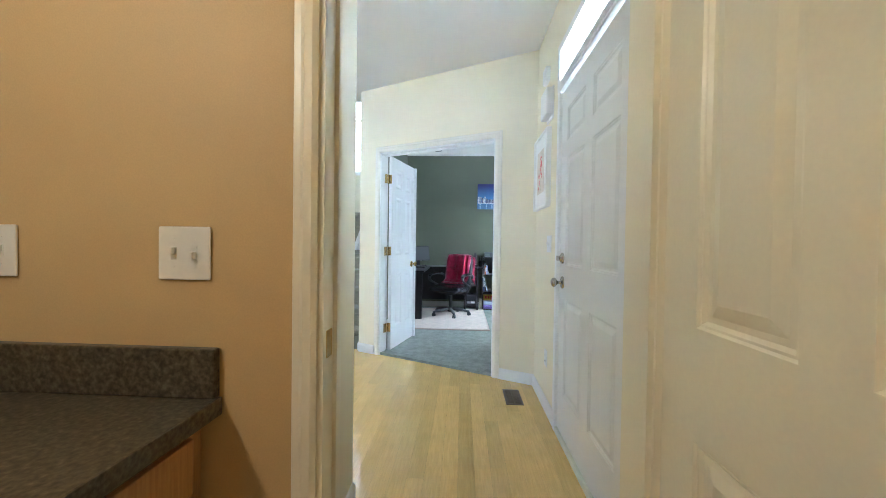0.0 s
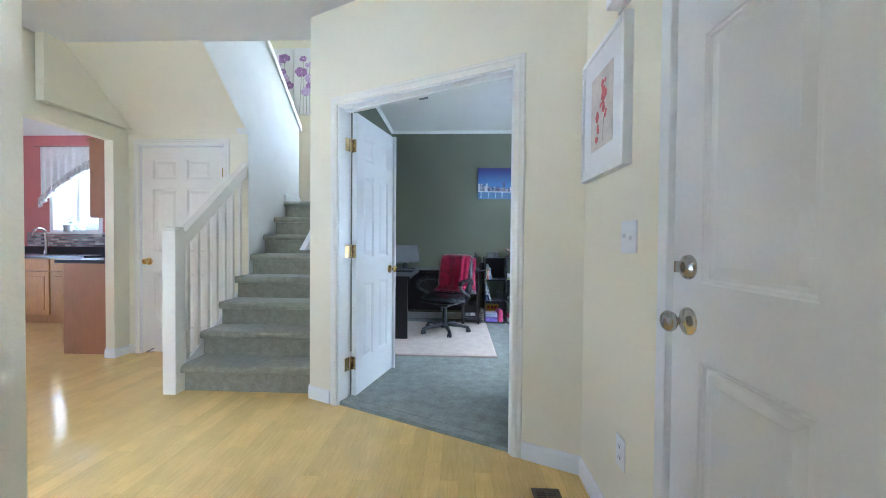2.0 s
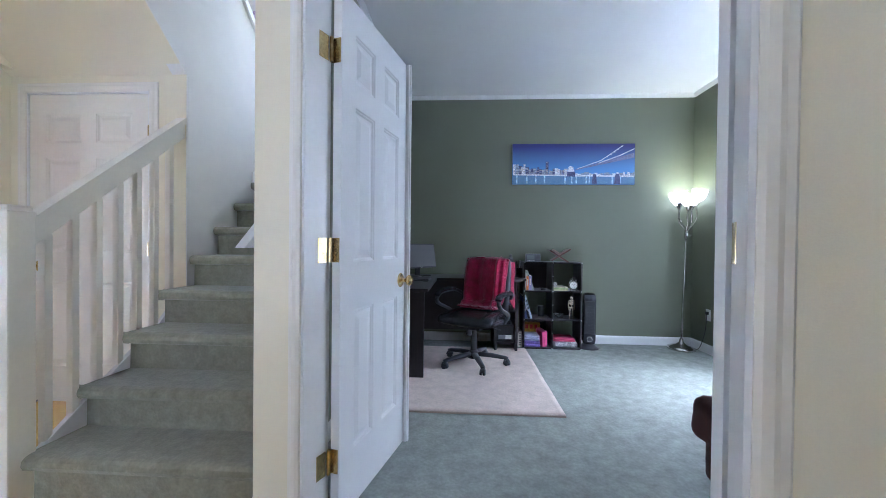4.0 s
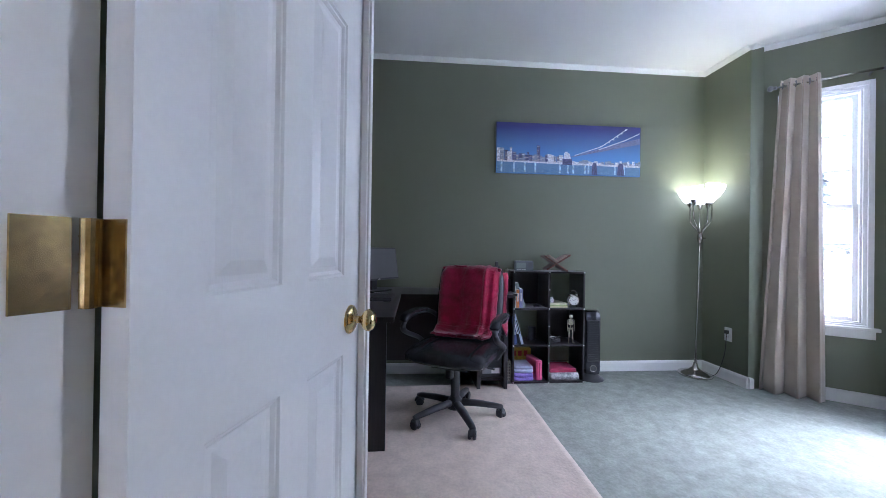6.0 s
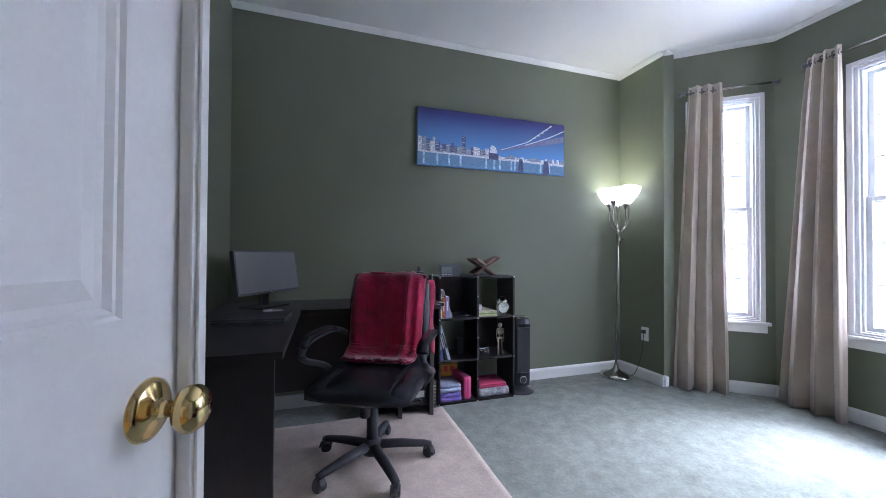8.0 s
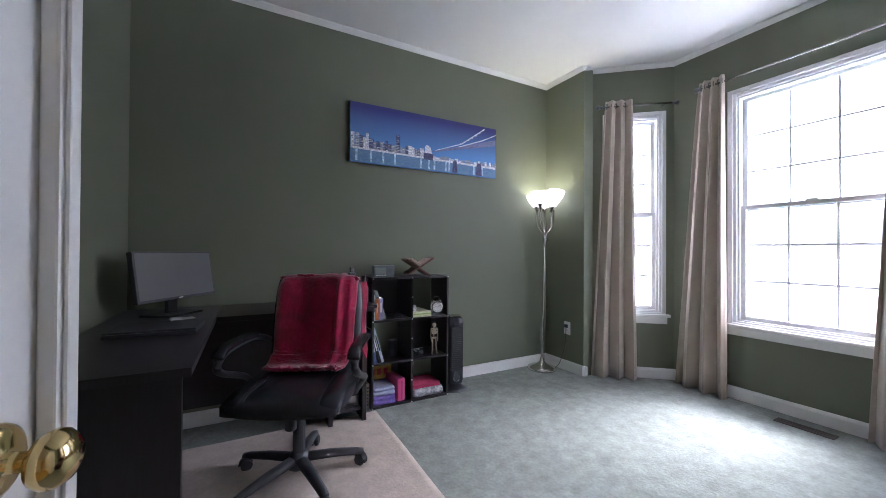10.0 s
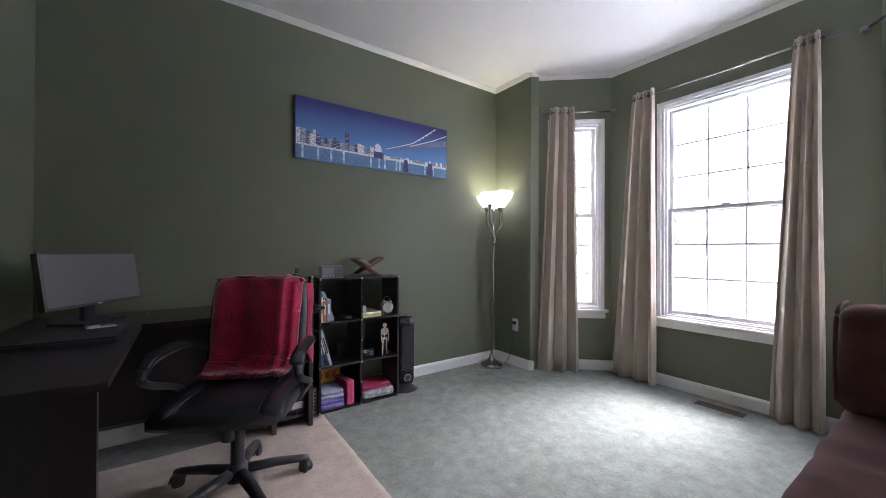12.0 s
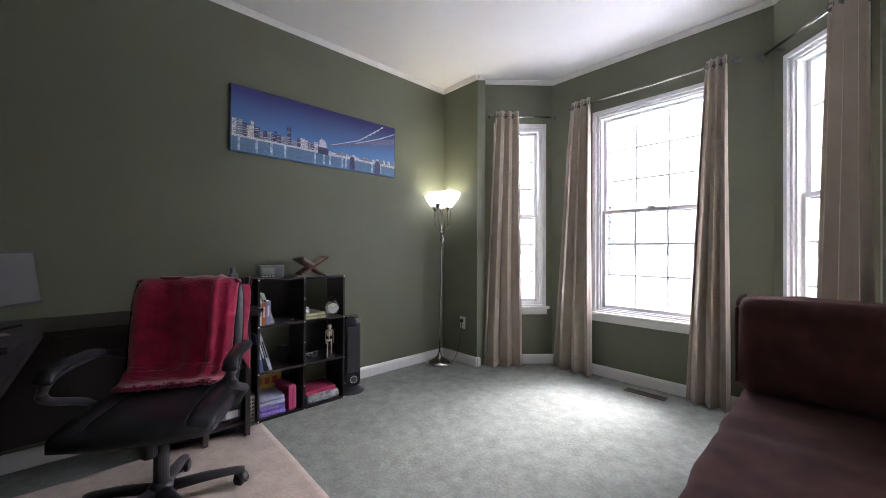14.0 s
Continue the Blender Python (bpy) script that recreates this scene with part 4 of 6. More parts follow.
def switch_plate(m, gangs, label, material=WHITEPLASTIC, kind="switch", w=None):
    """A wall plate facing local -y, centred on the origin."""
    ob = thing("light_switch" if kind == "switch" else "wall_outlet", m, label, "switch" if kind == "switch" else "outlet")
    w = w or 0.07 + 0.046 * (gangs - 1)
    bm = boxes((-w / 2, w / 2, -0.006, 0.0, -0.0575, 0.0575), bevel=0.0035)
    part("plate", bm, material, ob)
    for g in range(gangs):
        x = (g - (gangs - 1) / 2) * 0.046
        if kind == "switch":
            part("toggle", boxes((x - 0.0045, x + 0.0045, -0.017, -0.005, -0.002 if g % 2 == 0 else -0.012, 0.013 if g % 2 == 0 else 0.003), bevel=0.002), material, ob)
            part("surround", boxes((x - 0.0065, x + 0.0065, -0.0072, -0.005, -0.014, 0.014), bevel=0.0008), material, ob)
            for z in (-0.03, 0.03):
                part("screw", cyl(0.003, 0, 0.001, seg=8, m=pose(x, -0.0058, z, 90)), material, ob)
        else:
            for z in (-0.02, 0.02):
                part("socket", cyl(0.0165, 0, 0.0025, seg=20, m=pose(x, -0.0055, z, 90), bevel=0.0008), material, ob)
                part("slot", boxes((x - 0.007, x - 0.005, -0.0088, -0.0079, z - 0.004, z + 0.006), (x + 0.005, x + 0.007, -0.0088, -0.0079, z - 0.004, z + 0.006)), BLACKPLASTIC, ob)
    return ob


switch_plate(pose(-0.318, 0.669, 1.120), 2, "ivory double toggle switch on the orange wall", PLATE)
switch_plate(pose(-0.74, 0.669, 1.120), 1, "ivory switch plate on the orange wall", PLATE)
switch_plate(pose(0.874, 2.437, 1.155, 0, 0, -90), 2, "white double toggle switch on the cream wall")
switch_plate(pose(0.874, 2.475, 0.36, 0, 0, -90), 1, "white outlet low on the cream wall", kind="outlet")
switch_plate(pose(2.469, 6.12, 0.412, 0, 0, -90), 1, "white outlet with a black plug on the green wall", kind="outlet")

# ---- foyer wall things ----
pic = thing("framed_picture", pose(0, 0, 0), "white framed print of red flowers with a white mat", "picture")
px = 0.875
y0, y1, z0, z1 = 2.432, 2.866, 1.413, 1.955
part("frame", boxes((px - 0.035, px, y0, y0 + 0.022, z0, z1), (px - 0.035, px, y1 - 0.022, y1, z0, z1), (px - 0.035, px, y0 + 0.022, y1 - 0.022, z1 - 0.022, z1), (px - 0.035, px, y0 + 0.022, y1 - 0.022, z0, z0 + 0.022), bevel=0.003), TRIM, pic)
part("mat_board", boxes((px - 0.026, px - 0.004, y0 + 0.02, y1 - 0.02, z0 + 0.02, z1 - 0.02)), mat("white_mat", (0.80, 0.80, 0.80), 0.8, vary=0.01), pic)
my0, my1, mz0, mz1 = y0 + 0.105, y1 - 0.105, z0 + 0.115, z1 - 0.115
part("print", boxes((px - 0.0275, px - 0.025, my0, my1, mz0, mz1)), mat("print_ground", (0.66, 0.60, 0.54), 0.8, vary=0.12, scale=12), pic)
rnd = random.Random(3)
for k in range(26):
    a = k / 26
    col = rnd.random() < 0.55
    cy = (my0 + 0.085 if col else my1 - 0.075) + rnd.gauss(0, 0.018)
    cz = mz0 + ((0.11 + 0.16 * rnd.random()) if col else (0.03 + 0.14 * rnd.random()))
    bm = bmesh.new()
    r = rnd.uniform(0.010, 0.020)
    pts = [(cy + r * math.cos(q) * rnd.uniform(0.7, 1.2), cz + r * math.sin(q) * rnd.uniform(0.7, 1.2)) for q in [2 * math.pi * i / 9 for i in range(9)]]
    bm.faces.new([bm.verts.new((px - 0.0280 - 0.00005 * k, py, pz)) for py, pz in pts])
    part("petal", bm, mat("red_petal", (0.58, 0.16, 0.17), 0.8, vary=0.3, scale=80) if k == 0 else bpy.data.materials["red_petal"], pic)
for cy in (my0 + 0.085, my1 - 0.075):
    part("stem", tube([(px - 0.0277, cy, mz0 + 0.12), (px - 0.0277, cy + 0.01, mz0 + 0.02)], 0.0025, 5, flat=0.2, up=(1, 0, 0)), STEM, pic)

chime = thing("door_chime", pose(0, 0, 0), "white plastic door chime box on the cream wall", "door chime")
part("cover", boxes((0.82, 0.874, 2.37, 2.555, 2.02, 2.20), bevel=0.012), WHITEPLASTIC, chime)
part("base", boxes((0.863, 0.8745, 2.38, 2.545, 1.998, 2.212), bevel=0.004), WHITEPLASTIC, chime)
sens = thing("wall_sensor", pose(0, 0, 0), "small white plastic sensor high on the cream wall", "sensor")
part("cover", boxes((0.84, 0.874, 2.49, 2.60, 2.29, 2.395), bevel=0.010), WHITEPLASTIC, sens)


def floor_register(m, w, l, material, label, slats=12):
    """A floor vent, w across and l long, lying on the floor."""
    ob = thing("floor_vent", m, label, "vent")
    part("frame", boxes((-w / 2, w / 2, -l / 2, -l / 2 + 0.018, 0, 0.005), (-w / 2, w / 2, l / 2 - 0.018, l / 2, 0, 0.005), (-w / 2, -w / 2 + 0.018, -l / 2 + 0.018, l / 2 - 0.018, 0, 0.005), (w / 2 - 0.018, w / 2, -l / 2 + 0.018, l / 2 - 0.018, 0, 0.005), bevel=0.0015), material, ob)
    part("well", boxes((-w / 2 + 0.016, w / 2 - 0.016, -l / 2 + 0.016, l / 2 - 0.016, 0.0, 0.001)), BLACKPLASTIC, ob)
    for k in range(slats):
        y = -l / 2 + 0.018 + (l - 0.036) * (k + 0.5) / slats
        part("slat", boxes((-w / 2 + 0.016, w / 2 - 0.016, y - 0.003, y + 0.003, 0.001, 0.0042)), material, ob)
    part("bar", boxes((-0.003, 0.003, -l / 2 + 0.016, l / 2 - 0.016, 0.001, 0.0046)), material, ob)
    return ob


VENTMETAL = mat("brown_vent_metal", (0.20, 0.155, 0.115), 0.45, 0.3)
floor_register(pose(0.672, 2.651, 0.0015), 0.125, 0.27, VENTMETAL, "brown metal floor vent in the wood floor", 16)
floor_register(pose(2.925, 4.65, FZ), 0.08, 0.28, mat("dark_vent_metal", (0.075, 0.055, 0.042), 0.6), "dark brown metal floor vent in the carpet", 16)

# ---- kitchen seen through the passage ----
isl = thing("kitchen_island", pose(0, 0, 0), "reddish wood kitchen peninsula with dark top", "kitchen island")
part("end_panel", boxes((-3.62, -3.16, 4.53, 4.55, 0.0, 0.895), bevel=0.002), REDWOODPANEL, isl)
part("body", boxes((-3.60, -3.16, 4.55, 5.25, 0.10, 0.895), (-3.56, -3.16, 4.58, 5.25, 0, 0.10)), REDWOODPANEL, isl)
part("toe_notch", boxes((-3.64, -3.62, 4.535, 5.25, 0.10, 0.895)), OAK, isl)
part("top", boxes((-3.68, -3.155, 4.50, 5.30, 0.895, 0.93), bevel=0.006), DARKSTONE, isl)
kc = thing("base_cabinet", pose(0, 0, 0), "honey oak base cabinets under the kitchen sink", "kitchen cabinet")
part("body", boxes((-7.4, -4.66, 5.70, 6.39, 0.10, 0.875), (-7.4, -4.70, 5.77, 6.39, 0.0, 0.10)), OAK, kc)
for k in range(6):
    x = -4.68 - 0.44 * (k + 1)
    d = part("door", boxes((x + 0.012, x + 0.428, 5.68, 5.70, 0.13, 0.70), bevel=0.004), OAK, kc)
    part("door_panel", boxes((x + 0.07, x + 0.37, 5.672, 5.681, 0.19, 0.64), bevel=0.004), OAK, d)
    part("drawer_front", boxes((x + 0.012, x + 0.428, 5.68, 5.70, 0.72, 0.86), bevel=0.004), OAK, kc)
kt = thing("countertop", pose(0, 0, 0), "dark stone kitchen worktop with sink", "countertop")
part("top", boxes((-7.4, -4.62, 5.66, 6.39, 0.875, 0.915), bevel=0.005), DARKSTONE, kt)
part("upstand", boxes((-7.4, -3.2, 6.37, 6.395, 0.915, 1.02), bevel=0.003), DARKSTONE, kt)
tb = bmesh.new()
rnd = random.Random(8)
zt = 1.022
while zt < 1.205:
    x = -6.3
    while x < -4.4:
        w = rnd.choice((0.06, 0.09, 0.13))
        v = add_box(tb, x + 0.002, x + w - 0.002, 6.385 - rnd.uniform(0, 0.003), 6.399, zt + 0.001, zt + 0.027)
        x += w
    zt += 0.03
tile = bpy.data.materials.new("mosaic_tile")
tile.use_nodes = True
tn = tile.node_tree
tg, tr2 = tn.nodes.new("ShaderNodeNewGeometry"), tn.nodes.new("ShaderNodeValToRGB")
tr2.color_ramp.elements[0].color, tr2.color_ramp.elements[1].color = (0.10, 0.12, 0.15, 1), (0.62, 0.62, 0.60, 1)
tn.links.new(tg.outputs["Random Per Island"], tr2.inputs["Fac"])
tn.links.new(tr2.outputs["Color"], tn.nodes["Principled BSDF"].inputs["Base Color"])
tn.nodes["Principled BSDF"].inputs["Roughness"].default_value = 0.2
tagged(part("mosaic_backsplash", tb, tile), "grey and white glass mosaic backsplash tiles", "tiles", kind="stuff")
uc = thing("wall_cabinet", pose(0, 0, 0), "dark cherry kitchen wall cabinet beside the window", "kitchen cabinet")
part("body", boxes((-4.95, -4.0, 6.06, 6.39, 1.44, 2.52), bevel=0.003), REDWOODPANEL, uc)
part("door", boxes((-4.94, -4.50, 6.04, 6.06, 1.46, 2.50), bevel=0.004), REDWOODPANEL, uc)
part("cornice", boxes((-4.97, -3.98, 6.03, 6.39, 2.52, 2.56), bevel=0.006), REDWOODPANEL, uc)
fau = thing("faucet", pose(-5.76, 6.18, 0.915), "stainless gooseneck kitchen faucet", "faucet")
part("spout", tube(curve_points([(0, 0, 0), (0, 0, 0.25), (0, -0.02, 0.34), (0, -0.09, 0.37), (0, -0.15, 0.33), (0, -0.155, 0.26)], 6), 0.016, 10), NICKEL, fau, smooth=True)
part("base", cyl(0.03, 0, 0.05, seg=16, bevel=0.004), NICKEL, fau)
part("lever", tube([(0.02, 0, 0.08), (0.12, 0, 0.11)], 0.009, 8), NICKEL, fau)
pp = thing("potted_plant", pose(-5.60, 6.34, 1.234), "small green plant in a white pot on the window sill", "plant")
part("pot", lathe([(0.0, 0.0), (0.045, 0.0), (0.062, 0.10), (0.066, 0.11), (0.058, 0.11), (0.05, 0.09), (0.0, 0.09)], 18), WHITEPLASTIC, pp, smooth=True)
lv = bmesh.new()
rnd = random.Random(4)
for k in range(60):
    a, e, r = rnd.uniform(0, 6.28), rnd.uniform(0.1, 1.3), rnd.uniform(0.05, 0.15)
    c = Vector((r * math.cos(a) * math.cos(e) * 1.2, r * math.sin(a) * math.cos(e) * 0.6, 0.11 + r * math.sin(e)))
    d = Vector((math.cos(a), math.sin(a), 0.4)).normalized() * rnd.uniform(0.02, 0.04)
    s = d.cross(Vector((0, 0, 1))).normalized() * 0.012
    lv.faces.new([lv.verts.new(p) for p in (c, c + d * 0.5 + s, c + d, c + d * 0.5 - s)])
part("foliage", lv, mat("houseplant_leaf", (0.10, 0.24, 0.05), 0.5, vary=0.3, scale=40), pp)
SHEER = mat("white_lace", (0.82, 0.82, 0.82), 0.9, vary=0.05, scale=30)
LACE = mat("grey_lace_trim", (0.55, 0.55, 0.55), 0.9, vary=0.6, scale=60)
val = thing("window_valance", pose(0, 0, 0), "white sheer valance with a patterned ruffle on a rod", "curtain")


def vfn(u, v):
    x = -6.03 + 0.95 * u
    drop = 0.18 + 0.62 * (1 - u) ** 1.5
    return (x, 6.345 + 0.022 * math.sin(u * 52) * (0.4 + 0.6 * v), 2.52 - drop * v)


part("cloth", grid_sheet(90, 8, vfn, 0.002), SHEER, val, smooth=True)
part("ruffle", grid_sheet(120, 3, lambda u, v: (-6.05 + 0.98 * u + 0.01 * math.sin(u * 90), 6.325 + 0.03 * math.sin(u * 75) * (0.3 + v), 2.52 - (0.18 + 0.62 * (1 - u) ** 1.5) + 0.02 - 0.14 * v + 0.012 * math.sin(u * 75)), 0.002), LACE, val, smooth=True)
part("rod", tube([(-6.12, 6.34, 2.52), (-5.0, 6.34, 2.52)], 0.008, 8), NICKEL, val)
kp = thing("framed_picture", pose(0, 0, 0), "small dark framed picture on the red kitchen wall", "picture")
part("frame", boxes((-6.62, -6.36, 6.37, 6.399, 1.55, 1.92), bevel=0.004), BLACKWOOD, kp)
part("print", boxes((-6.59, -6.39, 6.366, 6.3695, 1.58, 1.89)), CANVASWHITE, kp)


# ---- office furniture ----
rug = thing("rug", pose(0, 0, FZ), "beige low pile rug with a bound edge under the desk", "rug")


def rugfn(u, v):
    x, y = -0.70 + 1.345 * u, 4.61 + 1.46 * v
    z = 0.010 + 0.0035 * noise.noise(Vector((x * 3.1, y * 3.1, 1.0))) + 0.004 * max(0, noise.noise(Vector((x * 1.3, y * 1.9, 4.0))))
    return (x, y, z)


part("weave", grid_sheet(44, 44, rugfn, -0.0085), RUGMAT, rug, smooth=True)
edge = tube([(-0.70, 4.61, 0.0065), (0.645, 4.61, 0.0065), (0.645, 6.07, 0.0065)], 0.006, 8)
part("binding", edge, mat("rug_binding", (0.36, 0.28, 0.23), 0.9, vary=0.1), rug)
RZ = FZ + 0.013

# L-shaped desk
desk = thing("desk", pose(0, 0, 0), "black-brown laminate corner desk with panel ends", "desk")
part("left_top", boxes((-0.715, -0.255, 5.0, 6.385, 0.735, 0.762), bevel=0.004), BLACKWOOD, desk)
part("back_top", boxes((-0.254, 0.575, 5.90, 6.385, 0.735, 0.762), bevel=0.004), BLACKWOOD, desk)
part("end_panel", boxes((-0.70, -0.30, 5.165, 5.195, RZ, 0.735), bevel=0.002), BLACKWOOD, desk)
part("modesty_panel", boxes((-0.70, 0.33, 6.33, 6.35, 0.16, 0.735), bevel=0.002), BLACKWOOD, desk)
part("modesty_panel", boxes((-0.69, -0.675, 5.28, 6.33, 0.25, 0.735), bevel=0.002), BLACKWOOD, desk)
for x in (0.32, 0.525):
    part("leg_panel", boxes((x, x + 0.026, 5.97, 6.37, RZ, 0.735), bevel=0.002), BLACKWOOD, desk)
for z in (0.10, 0.42):
    part("shelf", boxes((0.346, 0.525, 6.0, 6.36, z, z + 0.018), bevel=0.002), BLACKWOOD, desk)
part("edge_shelf", boxes((0.551, 0.635, 6.02, 6.36, 0.735, 0.755), bevel=0.002), BLACKWOOD, desk)

SCREEN = mat("matte_screen", (0.14, 0.14, 0.145), 0.28, vary=0.03, scale=3)
mon = thing("monitor", pose(-0.452, 6.09, 0.762, 0, 0, 55.5), "black widescreen computer monitor, switched off", "monitor")
tip_back = Matrix.Translation((0, 0, 0.2)) @ Matrix.Rotation(radians(-9), 4, "X") @ Matrix.Translation((0, 0, -0.2))
part("screen_frame", boxes((-0.243, 0.243, -0.018, 0.012, 0.083, 0.333), bevel=0.004), mat("monitor_bezel", (0.05, 0.05, 0.055), 0.4), mon).matrix_local = tip_back
part("screen", boxes((-0.234, 0.234, -0.0195, -0.0175, 0.096, 0.324)), SCREEN, mon).matrix_local = tip_back
part("back_cover", boxes((-0.15, 0.15, 0.012, 0.045, 0.12, 0.30), bevel=0.012), BLACKPLASTIC, mon).matrix_local = tip_back
part("neck", boxes((-0.03, 0.03, 0.012, 0.035, 0.01, 0.18), bevel=0.005), BLACKPLASTIC, mon)
part("foot", boxes((-0.11, 0.11, -0.07, 0.10, 0.0, 0.012), bevel=0.005), BLACKPLASTIC, mon)
part("logo", boxes((-0.012, 0.012, -0.0188, -0.0178, 0.087, 0.092)), WHITEPLASTIC, mon).matrix_local = tip_back
card = thing("envelope", pose(-0.40, 5.93, 0.762, 0, 0, 20), "small white paper note lying on the desk", "paper")
part("sheet", boxes((-0.05, 0.05, -0.03, 0.03, 0, 0.003), (-0.05, -0.01, -0.03, 0.0, 0.003, 0.012)), CANVASWHITE, card)
lap = thing("laptop", pose(-0.44, 5.62, 0.762, 0, 0, -4), "closed black laptop lying on the desk", "laptop")
part("base", boxes((-0.15, 0.15, -0.11, 0.11, 0.004, 0.018), bevel=0.004), BLACKPLASTIC, lap)
part("lid", boxes((-0.15, 0.15, -0.11, 0.11, 0.019, 0.027), bevel=0.003), BLACKPLASTIC, lap)
for x in (-0.12, 0.12):
    part("rubber_foot", boxes((x - 0.02, x + 0.02, -0.09, 0.09, 0.0, 0.004)), BLACKPLASTIC, lap)

# things on and under the desk's end
ph = thing("cordless_phone", pose(0.50, 6.15, 0.762, 0, 0, 15), "black cordless phone in its charger", "phone")
part("charger", boxes((-0.04, 0.04, -0.05, 0.05, 0, 0.035), bevel=0.008), BLACKPLASTIC, ph)
part("handset", boxes((-0.024, 0.024, -0.012, 0.016, 0.03, 0.20), bevel=0.009), BLACKPLASTIC, ph)
part("antenna", boxes((-0.014, 0.010, -0.006, 0.012, 0.20, 0.235), bevel=0.005), BLACKPLASTIC, ph)
pc = thing("pen_cup", pose(0.595, 6.2, 0.755), "black pen cup with pens", "pen cup")
part("cup", cyl(0.033, 0, 0.10, seg=18, bevel=0.002), BLACKPLASTIC, pc)
for k, (dx, dy) in enumerate(((0.01, 0.0), (-0.012, 0.01), (0.0, -0.014))):
    part("pen", tube([(dx, dy, 0.1), (dx * 2.6, dy * 2.6, 0.165 + 0.01 * k)], 0.004, 6), (STEEL, BLACKPLASTIC, WHITEPLASTIC)[k], pc)
bx = thing("printer", pose(0.435, 6.16, 0.118), "grey plastic office machine on the desk's low shelf", "office machine")
part("body", boxes((-0.085, 0.085, -0.14, 0.16, 0, 0.17), bevel=0.01), BLACKPLASTIC, bx)
part("tray", boxes((-0.07, 0.07, -0.155, -0.14, 0.03, 0.07), bevel=0.003), mat("grey_plastic", (0.28, 0.28, 0.30), 0.4), bx)
part("label_plate", boxes((0.0, 0.06, -0.158, -0.155, 0.035, 0.075)), WHITEPLASTIC, bx)
bk = thing("paper_box", pose(0.435, 6.17, 0.438), "white and blue paper packs on the desk shelf", "paper box")
part("pack", boxes((-0.085, 0.075, -0.14, 0.14, 0, 0.05), bevel=0.004), CANVASWHITE, bk)
part("pack", boxes((-0.08, 0.07, -0.145, 0.13, 0.052, 0.10), bevel=0.004), mat("blue_paper_wrap", (0.25, 0.35, 0.5), 0.6), bk)
part("pack", boxes((-0.08, 0.08, -0.13, 0.13, 0.102, 0.145), bevel=0.004), CANVASWHITE, bk)
hp = thing("headphones", pose(0.435, 6.06, 0.289), "dark coil of cable lying on the office machine", "cable")
part("coil", tube([(0.06 * math.cos(a), 0.05 * math.sin(a), 0.006 + 0.0015 * a) for a in [i * 0.4 for i in range(40)]], 0.004, 6), BLACKPLASTIC, hp)

# cube bookcase
bc = thing("bookcase", pose(0.63, 6.12, FZ), "dark brown six-cube bookcase with white connector caps", "bookcase")
BW, BH, BD, T = 0.592, 0.897, 0.27, 0.014
for x in (0, BW / 2 - T / 2, BW - T):
    part("upright", boxes((x, x + T, 0, BD, 0, BH), bevel=0.0015), BLACKWOOD, bc)
for k in range(4):
    z = k * (BH - T) / 3
    for x in (T, BW / 2 + T / 2):
        part("shelf", boxes((x, x + BW / 2 - 1.5 * T, 0.002, BD, z, z + T), bevel=0.0015), BLACKWOOD, bc)
CW, CH = BW / 2 - 1.5 * T, (BH - T) / 3 - T


def cell(c, r):
    """Lower left front corner of a cube's inside; row 0 is the lowest."""
    return 0.63 + T + c * (CW + T), 6.12, FZ + T + r * (CH + T)


for c, r in ((0, 2), (1, 1), (0, 0)):
    x, y, z = cell(c, r)
    part("back_panel", boxes((x - 0.63, x - 0.63 + CW, BD - 0.008, BD, z - FZ, z - FZ + CH)), BLACKWOOD, bc)
for x in (0.007, BW / 2, BW - 0.007):
    for k in range(4):
        for dz in ((0.007,) if k in (0, 3) else (0.007,)):
            part("connector_cap", cyl(0.0055, 0, 0.003, seg=10, m=pose(x, -0.0001, k * (BH - T) / 3 + dz, 90)), WHITEPLASTIC, bc)
for k in range(3):
    part("connector_cap", cyl(0.0055, 0, 0.003, seg=10, m=pose(BW / 2, -0.0001, (k + 0.55) * (BH - T) / 3, 90)), WHITEPLASTIC, bc)


def book(x, y, z, w, d, h, color, tilt=0.0, label="", name="book", pages=True):
    """A book standing on z with its spine to the front, leaning by tilt degrees."""
    ob = thing(name, pose(x, y, z, 0, tilt, 0), label, "book", "books in the bookcase")
    part("cover", boxes((0, w, 0, d, 0, h), bevel=min(0.002, w / 5)), mat("book_cover", color, 0.45, vary=0.12, scale=30), ob)
    if pages:
        part("pages", boxes((0.0018, w - 0.0018, 0.004, d - 0.004, h - 0.001, h + 0.0006)), CANVASWHITE, ob)
        part("title", boxes((w * 0.3, w * 0.7, -0.0006, 0.0, h * 0.35, h * 0.8)), CANVASWHITE if sum(color) < 1.2 else BLACKPLASTIC, ob)
    return ob


x, y, z = cell(0, 2)
book(x + 0.004, y + 0.02, z, 0.012, 0.15, 0.17, (0.75, 0.75, 0.72), 0, "thin white paperback on the top shelf")
book(x + 0.018, y + 0.02, z, 0.022, 0.15, 0.145, (0.70, 0.22, 0.05), 0, "orange paperback on the top shelf")
book(x + 0.042, y + 0.02, z, 0.028, 0.15, 0.15, (0.30, 0.30, 0.55), 0, "blue patterned paperback on the top shelf")
book(x + 0.078, y + 0.03, z, 0.022, 0.16, 0.205, (0.42, 0.46, 0.46), -19, "grey hardback leaning against the other books")
hs = thing("headset", pose(x + 0.20, y + 0.06, z + 0.001), "small black earphone case on the shelf", "case")
part("body", lathe([(0.0, 0.0), (0.028, 0.0), (0.032, 0.01), (0.025, 0.018), (0.0, 0.02)], 16), BLACKPLASTIC, hs, smooth=True)
x, y, z = cell(1, 2)
